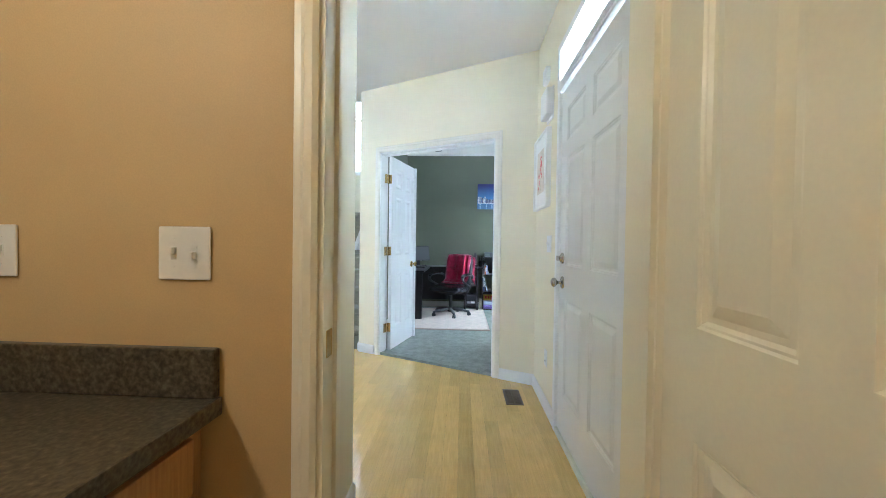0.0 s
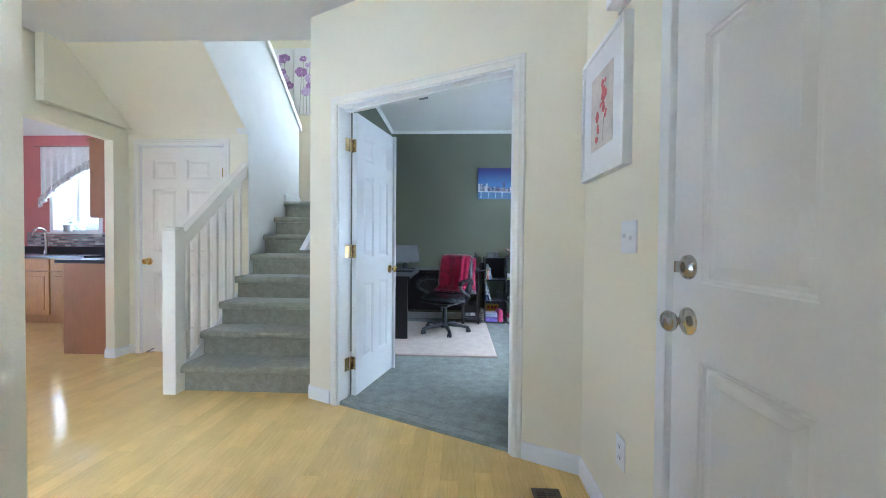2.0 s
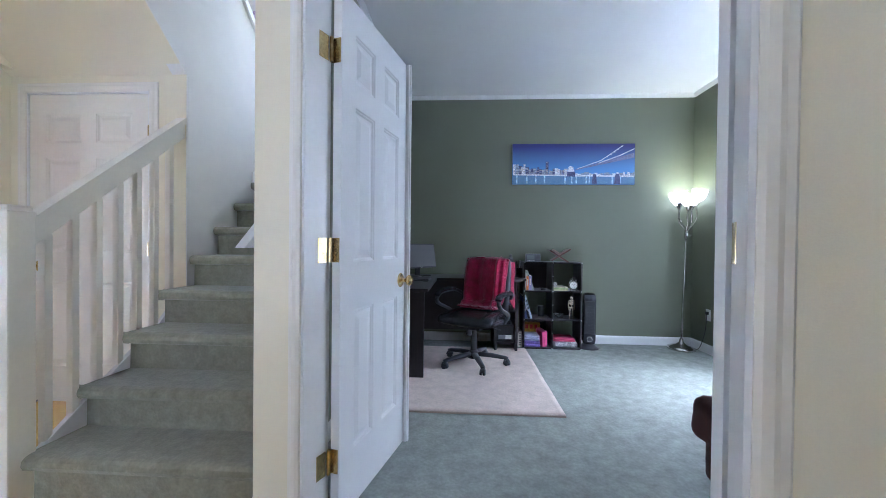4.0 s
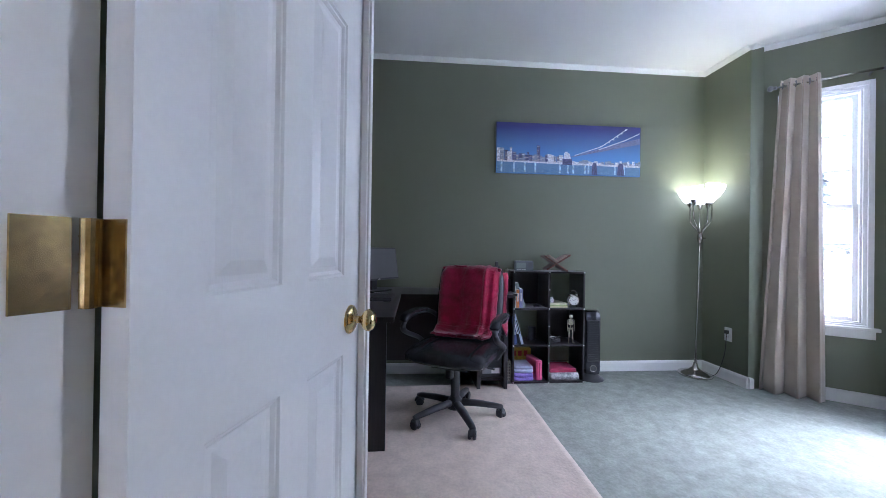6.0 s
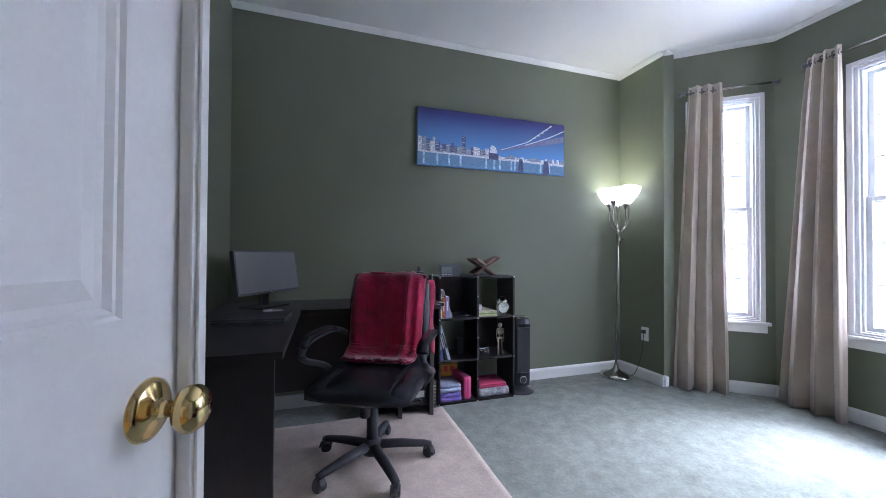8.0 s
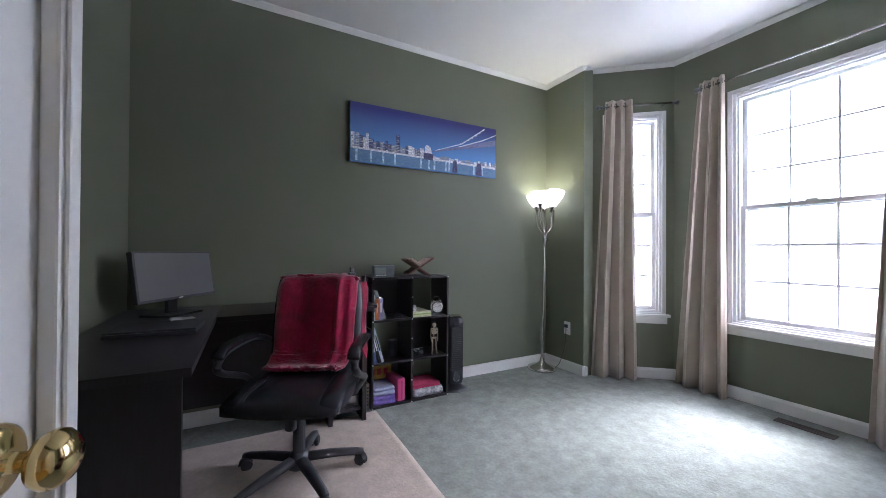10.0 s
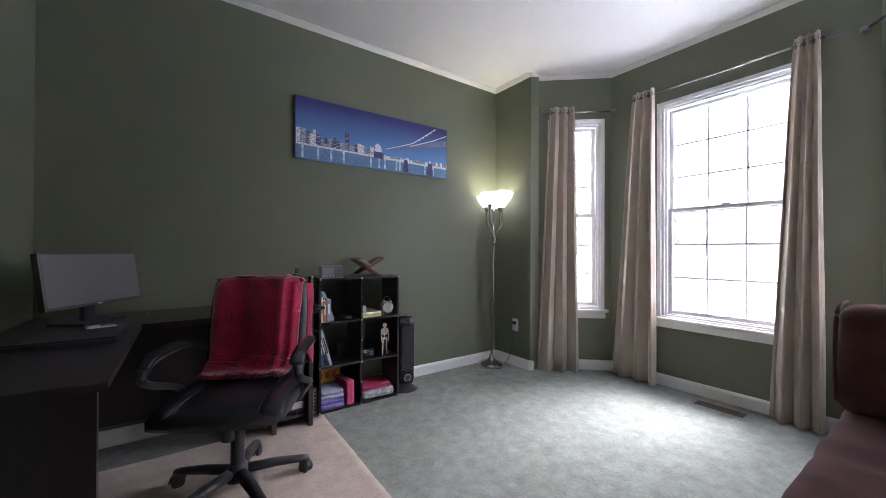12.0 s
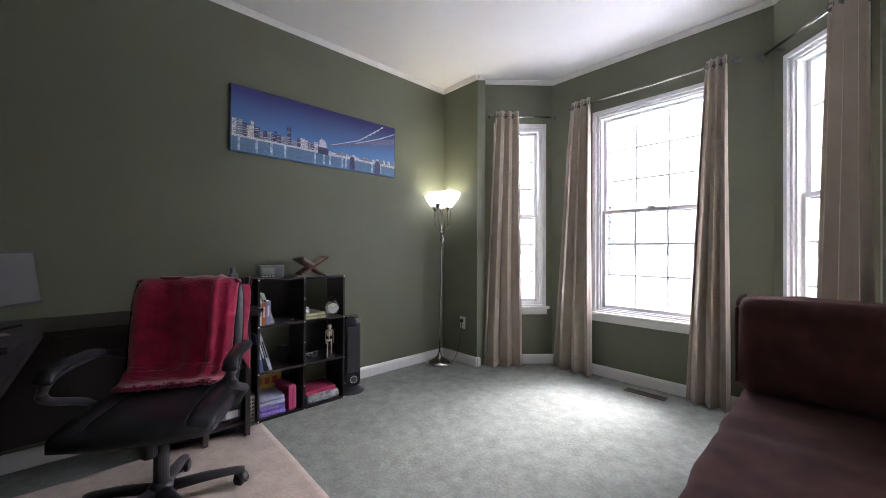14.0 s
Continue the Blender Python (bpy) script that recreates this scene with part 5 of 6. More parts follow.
for k, col in enumerate(((0.60, 0.55, 0.30), (0.35, 0.42, 0.18), (0.70, 0.66, 0.45))):
    mg = thing("magazine", pose(x + 0.005, y + 0.02, z + 0.0125 * k, 0, 0, 2 * k), "yellow-green magazine in a small stack", "magazine", "magazines")
    part("cover", boxes((0, 0.15, 0, 0.2, 0, 0.012), bevel=0.001), mat("magazine_cover", col, 0.4, vary=0.2, scale=25), mg)
cr = thing("crumpled_paper", pose(x + 0.02, y + 0.05, z + 0.041), "crumpled white tissue on the magazines", "paper")
bm = bmesh.new()
bmesh.ops.create_icosphere(bm, subdivisions=3, radius=0.03)
for v in bm.verts:
    v.co *= 1 + 0.35 * noise.noise(v.co * 60)
    v.co.z = max(v.co.z, -0.012) + 0.012
part("ball", bm, CANVASWHITE, cr)
ck = thing("alarm_clock", pose(x + CW - 0.062, y + 0.05, z, 0, 0, -12), "white twin-bell alarm clock with a round dial", "clock")
part("case", cyl(0.043, -0.022, 0.022, seg=32, m=pose(0, 0, 0.058, 90), bevel=0.004), mat("cream_enamel", (0.75, 0.72, 0.66), 0.3), ck, smooth=False)
part("rim", tube([(0.040 * math.cos(a), -0.023, 0.058 + 0.040 * math.sin(a)) for a in [2 * math.pi * i / 32 for i in range(33)]], 0.005, 8), NICKEL, ck, smooth=True)
part("dial", cyl(0.034, 0, 0.001, seg=32, m=pose(0, -0.0225, 0.058, 90)), mat("dial_grey", (0.70, 0.70, 0.66), 0.5), ck)
for k in range(12):
    a = k * math.pi / 6
    part("hour_mark", boxes((-0.0012, 0.0012, -0.0245, -0.0236, 0.024, 0.031)), BLACKPLASTIC, ck).matrix_local = Matrix.Translation((0, 0, 0.058)) @ Matrix.Rotation(a, 4, "Y")
part("hand", boxes((-0.0016, 0.0016, -0.0252, -0.0245, 0.0, 0.018)), BLACKPLASTIC, ck).matrix_local = Matrix.Translation((0, 0, 0.058)) @ Matrix.Rotation(-1.1, 4, "Y")
part("hand", boxes((-0.0012, 0.0012, -0.0258, -0.0252, 0.0, 0.027)), BLACKPLASTIC, ck).matrix_local = Matrix.Translation((0, 0, 0.058)) @ Matrix.Rotation(0.9, 4, "Y")
for s in (-1, 1):
    part("bell", lathe([(0.020, 0.0), (0.019, 0.008), (0.013, 0.015), (0.0, 0.018)], 16, m=pose(s * 0.024, 0, 0.098, 0, s * 28, 0)), NICKEL, ck, smooth=True)
    part("foot", tube([(s * 0.022, 0, 0.024), (s * 0.030, 0, 0.0)], 0.004, 6), NICKEL, ck)
part("handle", tube(curve_points([(-0.024, 0, 0.116), (-0.016, 0, 0.134), (0.016, 0, 0.134), (0.024, 0, 0.116)], 5), 0.0028, 6), NICKEL, ck)
x, y, z = cell(0, 1)
book(x + 0.006, y + 0.015, z, 0.022, 0.2, 0.225, (0.10, 0.14, 0.36), -7, "dark blue binder leaning in the bookcase")
book(x + 0.040, y + 0.015, z, 0.020, 0.2, 0.245, (0.02, 0.02, 0.03), -15, "black binder leaning in the bookcase")
book(x + 0.062, y + 0.012, z, 0.018, 0.2, 0.25, (0.55, 0.62, 0.72), -16, "pale blue binder leaning in the bookcase")
ct2 = thing("pencil_pot", pose(x + 0.20, y + 0.18, z), "black mesh pencil pot at the back of the shelf", "pot")
part("pot", cyl(0.032, 0, 0.11, seg=18), BLACKPLASTIC, ct2)
x, y, z = cell(1, 1)
BONE = mat("bone_plastic", (0.62, 0.54, 0.40), 0.5, vary=0.1, scale=40)
sk = bmesh.new()
lathe([(0.0, 0.232), (0.012, 0.228), (0.015, 0.216), (0.011, 0.203), (0.006, 0.198), (0.0, 0.197)], 12, sk)
for zz, r in ((0.185, 0.016), (0.176, 0.020), (0.167, 0.021), (0.158, 0.020), (0.150, 0.017)):
    tube([(r * math.cos(a), 0.012 * math.sin(a), zz) for a in [2 * math.pi * i / 12 for i in range(13)]], 0.0022, 5, sk)
tube([(0, 0.006, 0.20), (0, 0.008, 0.16), (0, 0.006, 0.12)], 0.004, 6, sk)
tube([(-0.019, 0, 0.122), (0, 0.004, 0.112), (0.019, 0, 0.122)], 0.0065, 6, sk)
for s in (-1, 1):
    tube([(s * 0.004, 0, 0.192), (s * 0.026, 0, 0.188)], 0.0035, 6, sk)
    tube([(s * 0.026, 0, 0.188), (s * 0.030, 0, 0.14), (s * 0.026, -0.006, 0.095)], [0.004, 0.003, 0.0035], 6, sk)
    tube([(s * 0.013, 0, 0.115), (s * 0.015, 0, 0.06), (s * 0.018, 0, 0.008)], [0.005, 0.004, 0.0035], 6, sk)
    tube([(s * 0.018, 0.004, 0.004), (s * 0.026, -0.022, 0.003)], 0.004, 6, sk)
skt = part("skeleton_figurine", sk, BONE)
skt.matrix_world = pose(x + CW - 0.075, y + 0.06, z)
tagged(skt, "small bone-coloured plastic skeleton model on the shelf", "figurine")
cb = thing("cable_bundle", pose(x + 0.07, y + 0.08, z), "black tangled cables on the middle shelf", "cables")
rnd = random.Random(6)
for k in range(4):
    part("cable", tube(curve_points([(rnd.uniform(-0.06, 0.06), rnd.uniform(-0.05, 0.06), 0.005 + rnd.uniform(0, 0.05)) for _ in range(7)], 5), 0.003, 6), (BLACKPLASTIC, BLACKPLASTIC, BLACKPLASTIC, WHITEPLASTIC)[k], cb, smooth=True)
part("adapter", boxes((-0.01, 0.05, 0.0, 0.04, 0.0, 0.035), bevel=0.004), BLACKPLASTIC, cb)


def folded(name, m, w, d, h, layers, material, label, category):
    """Folded cloth: soft rounded layers."""
    ob = thing(name, m, label, category)
    bm = bmesh.new()
    t = h / layers
    for k in range(layers):
        vs = add_box(bm, -w / 2 + 0.004 * (k % 2), w / 2 - 0.003 * k, 0, d, k * t, (k + 1) * t - 0.001, bevel=t * 0.42)
        for v in vs:
            v.co.z += 0.004 * noise.noise(v.co * 18 + Vector((k, 0, 0))) * (k / max(1, layers - 1))
    part("cloth", bm, material, ob, smooth=True)
    return ob


x, y, z = cell(0, 0)
folded("folded_cloth", pose(x + 0.085, y + 0.015, z), 0.165, 0.2, 0.062, 2, mat("violet_cloth", (0.22, 0.16, 0.50), 0.8, vary=0.4, scale=14), "violet patterned cloth folded on the lowest shelf", "cloth")
folded("folded_towel", pose(x + 0.085, y + 0.02, z + 0.064), 0.16, 0.19, 0.055, 2, mat("pale_blue_cloth", (0.42, 0.46, 0.60), 0.85, vary=0.15, scale=20), "pale blue towel folded on the violet cloth", "towel")
pk = thing("pencil_case", pose(x + 0.205, y + 0.01, z + 0.002, 0, 0, 8), "glossy pink zipped case standing upright", "case")
part("shell", boxes((-0.025, 0.035, 0.0, 0.2, 0, 0.165), bevel=0.018), mat("pink_vinyl", (0.72, 0.10, 0.26), 0.35, vary=0.06), pk, smooth=False)
part("zip", tube([(0.005, -0.001, 0.02), (0.005, -0.001, 0.145)], 0.003, 6), mat("dark_pink", (0.5, 0.04, 0.15), 0.5), pk)
yb = thing("yellow_box", pose(x + 0.09, y + 0.2, z + 0.001), "yellow and red carton at the back of the shelf", "carton")
part("carton", boxes((-0.075, 0.11, 0, 0.05, 0, 0.215), bevel=0.002), mat("yellow_card", (0.60, 0.36, 0.05), 0.6, vary=0.25, scale=25), yb)
for k in range(3):
    part("print_bar", boxes((-0.05 + 0.05 * k, -0.02 + 0.05 * k, -0.0012, 0, 0.15, 0.195)), mat("red_print", (0.5, 0.05, 0.04), 0.6), yb)
x, y, z = cell(1, 0)
folded("quilted_bag", pose(x + CW / 2, y + 0.012, z), 0.245, 0.21, 0.062, 1, mat("grey_marbled_cloth", (0.45, 0.44, 0.46), 0.7, vary=0.5, scale=40), "grey marbled fabric pouch on the lowest shelf", "pouch")
folded("pink_folder", pose(x + CW / 2 - 0.01, y + 0.03, z + 0.060), 0.225, 0.19, 0.032, 2, mat("raspberry_cloth", (0.50, 0.05, 0.13), 0.8, vary=0.12, scale=20), "raspberry pink cloth folded on the pouch", "cloth")

# on top of the bookcase
ZT = FZ + BH
wx = thing("weather_radio", pose(0.735, 6.20, ZT, 0, 0, -6), "grey clock radio with a display and dial", "radio")
part("case", boxes((-0.075, 0.075, -0.03, 0.035, 0, 0.082), bevel=0.009), mat("grey_metallic_plastic", (0.17, 0.18, 0.20), 0.35), wx)
part("display", boxes((-0.063, 0.012, -0.0318, -0.0298, 0.022, 0.066), bevel=0.001), mat("lcd", (0.30, 0.34, 0.32), 0.25), wx)
part("dial", cyl(0.019, 0, 0.006, seg=24, m=pose(0.044, -0.030, 0.05, 90), bevel=0.002), STEEL, wx)
part("foot", boxes((-0.06, 0.06, -0.02, 0.03, -0.0001, 0.004)), BLACKPLASTIC, wx)
for k in range(4):
    part("button", boxes((-0.06 + 0.02 * k, -0.047 + 0.02 * k, -0.0315, -0.0295, 0.010, 0.016)), WHITEPLASTIC, wx)
DARKWALNUT = wood("carved_walnut", (0.17, 0.065, 0.04), (0.08, 0.033, 0.022), 0.45, axis=0)
bs = thing("book_stand", pose(1.02, 6.24, ZT, 0, 0, -8), "carved wooden folding book rest, opened crosswise", "book stand")
for s in (-1, 1):
    bm = boxes((-0.014, 0.0, -0.085, 0.085, 0.0, 0.225), bevel=0.003)
    p = part("board", bm, DARKWALNUT, bs)
    p.matrix_local = Matrix.Translation((s * 0.085, 0, 0.006)) @ Matrix.Rotation(-s * radians(57), 4, "Y")
    ft = part("foot", boxes((-0.014, 0.002, -0.085, -0.05, 0.0, 0.02), (-0.014, 0.002, 0.05, 0.085, 0.0, 0.02), bevel=0.002), DARKWALNUT, bs)
    ft.matrix_local = p.matrix_local.copy()
ob2 = thing("open_book", pose(1.02, 6.235, ZT + 0.068, 0, 0, -8), "worn brown book lying open on the book rest", "book")
for s in (-1, 1):
    bm = boxes((0.004, 0.092, -0.075, 0.075, 0, 0.018), bevel=0.003)
    part("pages", bm, mat("aged_pages", (0.42, 0.30, 0.24), 0.7, vary=0.2, scale=60), ob2).matrix_local = Matrix.Rotation(-s * radians(33) if s > 0 else radians(33) + math.pi, 4, "Y") if s > 0 else (Matrix.Rotation(math.pi, 4, "Z") @ Matrix.Rotation(-radians(33), 4, "Y"))
bsk = thing("wire_basket", pose(0.603, 6.14, RZ), "white perforated plastic basket beside the bookcase", "basket")
part("side", boxes((-0.022, 0.018, 0, 0.006, 0, 0.16), (-0.022, -0.018, 0.006, 0.2, 0, 0.16), (0.014, 0.018, 0.006, 0.2, 0, 0.16), (-0.022, 0.018, 0.2, 0.206, 0, 0.16)), mat("cream_plastic", (0.66, 0.62, 0.52), 0.5), bsk)
for r in range(6):
    for c in range(2):
        part("hole", boxes((-0.014 + 0.016 * c, -0.004 + 0.016 * c, -0.0008, 0.0, 0.015 + 0.023 * r, 0.027 + 0.023 * r)), BLACKPLASTIC, bsk)

# tower heater
ht = thing("tower_heater", pose(1.325, 6.22, FZ, 0, 0, -10), "dark grey ceramic tower heater on the carpet", "heater")
part("base", lathe([(0.0, 0.0), (0.105, 0.0), (0.11, 0.006), (0.075, 0.02), (0.05, 0.05), (0.0, 0.05)], 28), BLACKPLASTIC, ht, smooth=True)
part("body", boxes((-0.068, 0.068, -0.07, 0.07, 0.04, 0.575), bevel=0.05), mat("charcoal_plastic", (0.035, 0.036, 0.042), 0.25), ht, smooth=False)
part("grille", boxes((-0.048, 0.048, -0.0745, -0.068, 0.16, 0.50), bevel=0.006), BLACKPLASTIC, ht)
for k in range(22):
    part("louvre", boxes((-0.045, 0.045, -0.077, -0.073, 0.170 + 0.015 * k, 0.174 + 0.015 * k)), BLACKPLASTIC, ht)
part("control_ring", tube([(0.026 * math.cos(a), -0.073, 0.105 + 0.026 * math.sin(a)) for a in [2 * math.pi * i / 24 for i in range(25)]], 0.003, 6), NICKEL, ht)
part("control_panel", cyl(0.022, 0, 0.004, seg=20, m=pose(0, -0.070, 0.105, 90)), BLACKPLASTIC, ht)
part("top_panel", boxes((-0.045, 0.045, -0.045, 0.03, 0.573, 0.579), bevel=0.003), NICKEL, ht)

# skyline canvas
can = thing("canvas_picture", pose(0, 0, 0), "panoramic canvas of a lit bridge and skyline at night", "picture")
cx0, cx1, cz0, cz1 = 0.533, 1.838, 1.763, 2.203
W, Hh = cx1 - cx0, cz1 - cz0


def two_tone(name, c0, c1, axis, lo, hi, rough=0.5, vary_scale=0.0):
    m = bpy.data.materials.new(name)
    m.use_nodes = True
    nt = m.node_tree
    g, s, r, c = (nt.nodes.new("ShaderNode" + k) for k in ("NewGeometry", "SeparateXYZ", "MapRange", "ValToRGB"))
    nt.links.new(g.outputs["Position"], s.inputs[0])
    nt.links.new(s.outputs[axis], r.inputs["Value"])
    r.inputs["From Min"].default_value, r.inputs["From Max"].default_value = lo, hi
    c.color_ramp.elements[0].color, c.color_ramp.elements[1].color = (*c0, 1), (*c1, 1)
    last = r.outputs[0]
    if vary_scale:
        mp, n, a = (nt.nodes.new("ShaderNode" + k) for k in ("Mapping", "TexNoise", "Math"))
        mp.inputs["Scale"].default_value = (vary_scale, 1, vary_scale * 9)
        nt.links.new(g.outputs["Position"], mp.inputs["Vector"])
        nt.links.new(mp.outputs[0], n.inputs["Vector"])
        a.operation = "MULTIPLY_ADD"
        nt.links.new(n.outputs["Fac"], a.inputs[0])
        a.inputs[1].default_value = 1.1
        a.inputs[2].default_value = -0.3
        last = a.outputs[0]
    nt.links.new(last, c.inputs["Fac"])
    nt.links.new(c.outputs["Color"], nt.nodes["Principled BSDF"].inputs["Base Color"])
    nt.nodes["Principled BSDF"].inputs["Roughness"].default_value = rough
    return m


part("canvas", boxes((cx0, cx1, 6.372, 6.399, cz0, cz1), bevel=0.002), two_tone("night_sky_print", (0.13, 0.31, 0.66), (0.042, 0.040, 0.19), "Z", cz0 + 0.13, cz1 - 0.03), can)
part("side_edge", boxes((cx0 - 0.0025, cx0 - 0.0005, 6.372, 6.399, cz0, cz1)), BLACKPLASTIC, can)
part("side_edge", boxes((cx1 + 0.0005, cx1 + 0.0025, 6.372, 6.399, cz0, cz1)), BLACKPLASTIC, can)


def flat(name, pts, k, material):
    bm = bmesh.new()
    bm.faces.new([bm.verts.new((cx0 + u * W, 6.3715 - 0.0004 * k, cz0 + v * Hh)) for u, v in pts])
    return part(name, bm, material, can)


flat("water", [(0.004, 0.01), (0.996, 0.01), (0.996, 0.20), (0.004, 0.25)], 1, two_tone("printed_water", (0.05, 0.14, 0.36), (0.45, 0.66, 0.82), "X", 0, 1, vary_scale=9.0))
TOWER = mat("printed_tower", (0.30, 0.33, 0.42), 0.6, vary=0.6, scale=130)
LIT = mat("printed_lights", (0.75, 0.76, 0.80), 0.6, vary=0.5, scale=160)
GLOW = mat("printed_warm_lights", (0.66, 0.58, 0.52), 0.6, vary=0.4, scale=160)
DARKT = mat("printed_dark", (0.085, 0.09, 0.20), 0.6, vary=0.5, scale=120)
rnd = random.Random(12)
u = 0.004
while u < 0.44:
    w = rnd.uniform(0.012, 0.03)
    hgt = rnd.uniform(0.09, 0.17) * (1.75 if u < 0.11 else 1.25 if u < 0.26 else 1.0)
    if 0.262 < u < 0.29:
        hgt = 0.32
    flat("tower", [(u, 0.235), (u + w, 0.235), (u + w, 0.24 + hgt), (u, 0.24 + hgt)], 2, rnd.choice((TOWER, DARKT, LIT)))
    for k in range(int(hgt / 0.028)):
        if rnd.random() < 0.75:
            v0 = 0.25 + 0.028 * k
            flat("lit_floor", [(u + 0.002, v0), (u + w * rnd.uniform(0.5, 0.92), v0), (u + w * 0.9, v0 + 0.010), (u + 0.002, v0 + 0.010)], 2.5, rnd.choice((LIT, GLOW, TOWER)))
    u += w * rnd.uniform(0.7, 1.1)
while u < 0.99:
    w = rnd.uniform(0.015, 0.03)
    hgt = rnd.uniform(0.03, 0.09) * (1.9 if 0.82 < u < 0.85 else 1.0)
    flat("tower", [(u, 0.19), (u + w, 0.19), (u + w, 0.22 + hgt), (u, 0.22 + hgt)], 2, rnd.choice((TOWER, LIT, TOWER)))
    u += w * rnd.uniform(0.8, 1.3)
flat("shore_lights", [(0.004, 0.22), (0.996, 0.175), (0.996, 0.215), (0.004, 0.25)], 3, LIT)
for k in range(12):
    uu = rnd.uniform(0.01, 0.97)
    flat("reflection", [(uu, 0.02), (uu + 0.012, 0.02), (uu + 0.012, 0.22), (uu, 0.22)], 2, mat("water_reflection", (0.50, 0.66, 0.80), 0.5, vary=0.5, scale=30) if k == 0 else bpy.data.materials["water_reflection"])
flat("bridge_tower", [(0.455, 0.20), (0.515, 0.20), (0.512, 0.30), (0.50, 0.42), (0.475, 0.46), (0.462, 0.42)], 4, LIT)
flat("bridge_base", [(0.452, 0.19), (0.518, 0.19), (0.518, 0.31), (0.452, 0.31)], 5, DARKT)
flat("bridge_deck", [(0.50, 0.335), (0.996, 0.655), (0.996, 0.775), (0.72, 0.545), (0.52, 0.365)], 4, mat("printed_bridge", (0.20, 0.21, 0.36), 0.6, vary=0.3, scale=60))
flat("cable", [(0.53, 0.385), (0.72, 0.585), (0.90, 0.955), (0.908, 0.955), (0.728, 0.578), (0.54, 0.382)], 5, LIT)
flat("cable", [(0.70, 0.52), (0.88, 0.72), (0.996, 0.88), (0.996, 0.865), (0.885, 0.705), (0.705, 0.51)], 5, LIT)
BULB = mat("printed_bulb", (0.90, 0.92, 0.95), 0.5, vary=0.02)
for k in range(9):
    f = k / 8
    uu, vv = 0.66 + 0.235 * f, 0.515 + 0.22 * f + 0.20 * f * f
    r = 0.0040 + 0.0020 * f
    flat("bulb", [(uu + r * math.cos(q), vv + r * 2.9 * math.sin(q)) for q in [2 * math.pi * i / 8 for i in range(8)]], 6, BULB)
flat("pier", [(0.655, 0.01), (0.695, 0.01), (0.69, 0.20), (0.683, 0.25), (0.667, 0.25), (0.66, 0.20)], 5, DARKT)
flat("pier", [(0.835, 0.01), (0.885, 0.01), (0.88, 0.20), (0.872, 0.255), (0.85, 0.255), (0.842, 0.20)], 5, DARKT)

# floor lamp with five frosted shades
lamp = thing("floor_lamp", pose(2.285, 6.255, FZ, 0, 1.6, 0), "brushed nickel floor lamp with five lit frosted shades", "floor lamp")
part("base", lathe([(0.0, 0.0), (0.125, 0.0), (0.13, 0.008), (0.125, 0.022), (0.10, 0.034), (0.05, 0.05), (0.022, 0.075), (0.014, 0.11), (0.0, 0.11)], 36), NICKEL, lamp, smooth=True)
part("pole", tube([(0, 0, 0.10), (0, 0, 1.17)], 0.0095, 12), NICKEL, lamp, smooth=True)
part("collar", lathe([(0.010, 1.15), (0.018, 1.16), (0.022, 1.19), (0.020, 1.225), (0.010, 1.235), (0.0, 1.235)], 20), NICKEL, lamp, smooth=True)
part("switch_knob", cyl(0.006, 0, 0.03, seg=10, m=pose(0.018, 0, 1.195, 0, 90, 0)), NICKEL, lamp)
FROST = emitter("lit_frosted_glass", (1.0, 0.97, 0.88), 0.20)
BULB = emitter("lamp_bulb", (1.0, 0.91, 0.58), 4.0)
SHADE = [(0.0, 0.034), (0.026, 0.034), (0.034, 0.040), (0.050, 0.066), (0.066, 0.104), (0.078, 0.150), (0.075, 0.150), (0.062, 0.105), (0.046, 0.069), (0.030, 0.046), (0.0, 0.042)]
for k, (deg, reach, hgt) in enumerate(((200, 0.105, 1.485), (272, 0.070, 1.460), (344, 0.085, 1.510), (56, 0.085, 1.465), (128, 0.080, 1.470))):
    a = radians(deg)
    c, s = math.cos(a), math.sin(a)
    pts = curve_points([(0.008 * c, 0.008 * s, 1.20), (0.020 * c, 0.020 * s, 1.255), (0.066 * c, 0.066 * s, 1.315), (reach * c, reach * s, 1.375), (reach * 0.97 * c, reach * 0.97 * s, hgt)], 7)
    part("arm", tube(pts, 0.0055, 8), NICKEL, lamp, smooth=True)
    tilt = Matrix.Translation((reach * 0.97 * c, reach * 0.97 * s, hgt)) @ Matrix.Rotation(radians(11), 4, Vector((-s, c, 0)))
    part("socket", lathe([(0.0, -0.012), (0.010, -0.012), (0.013, -0.004), (0.027, 0.040), (0.026, 0.046), (0.0, 0.046)], 18, m=tilt), NICKEL, lamp, smooth=True)
    part("shade", lathe(SHADE, 26, m=tilt), FROST, lamp, "lit frosted glass shade", smooth=True)
    part("bulb", lathe([(0.0, 0.048), (0.012, 0.050), (0.020, 0.070), (0.022, 0.086), (0.014, 0.102), (0.0, 0.107)], 12, m=tilt), BULB, lamp, "glowing bulb", smooth=True)
cord = tube(curve_points([(2.35, 6.24, 0.05), (2.40, 6.22, FZ + 0.006), (2.43, 6.18, 0.08), (2.445, 6.13, 0.25), (2.452, 6.122, 0.425)], 8), 0.003, 6)
cdt = thing("power_cord", pose(0, 0, 0), "black power cord from the lamp to the outlet", "cord")
part("cord", cord, BLACKPLASTIC, cdt, smooth=True)
part("plug", boxes((2.442, 2.4615, 6.105, 6.135, 0.417, 0.447), bevel=0.004), BLACKPLASTIC, cdt)

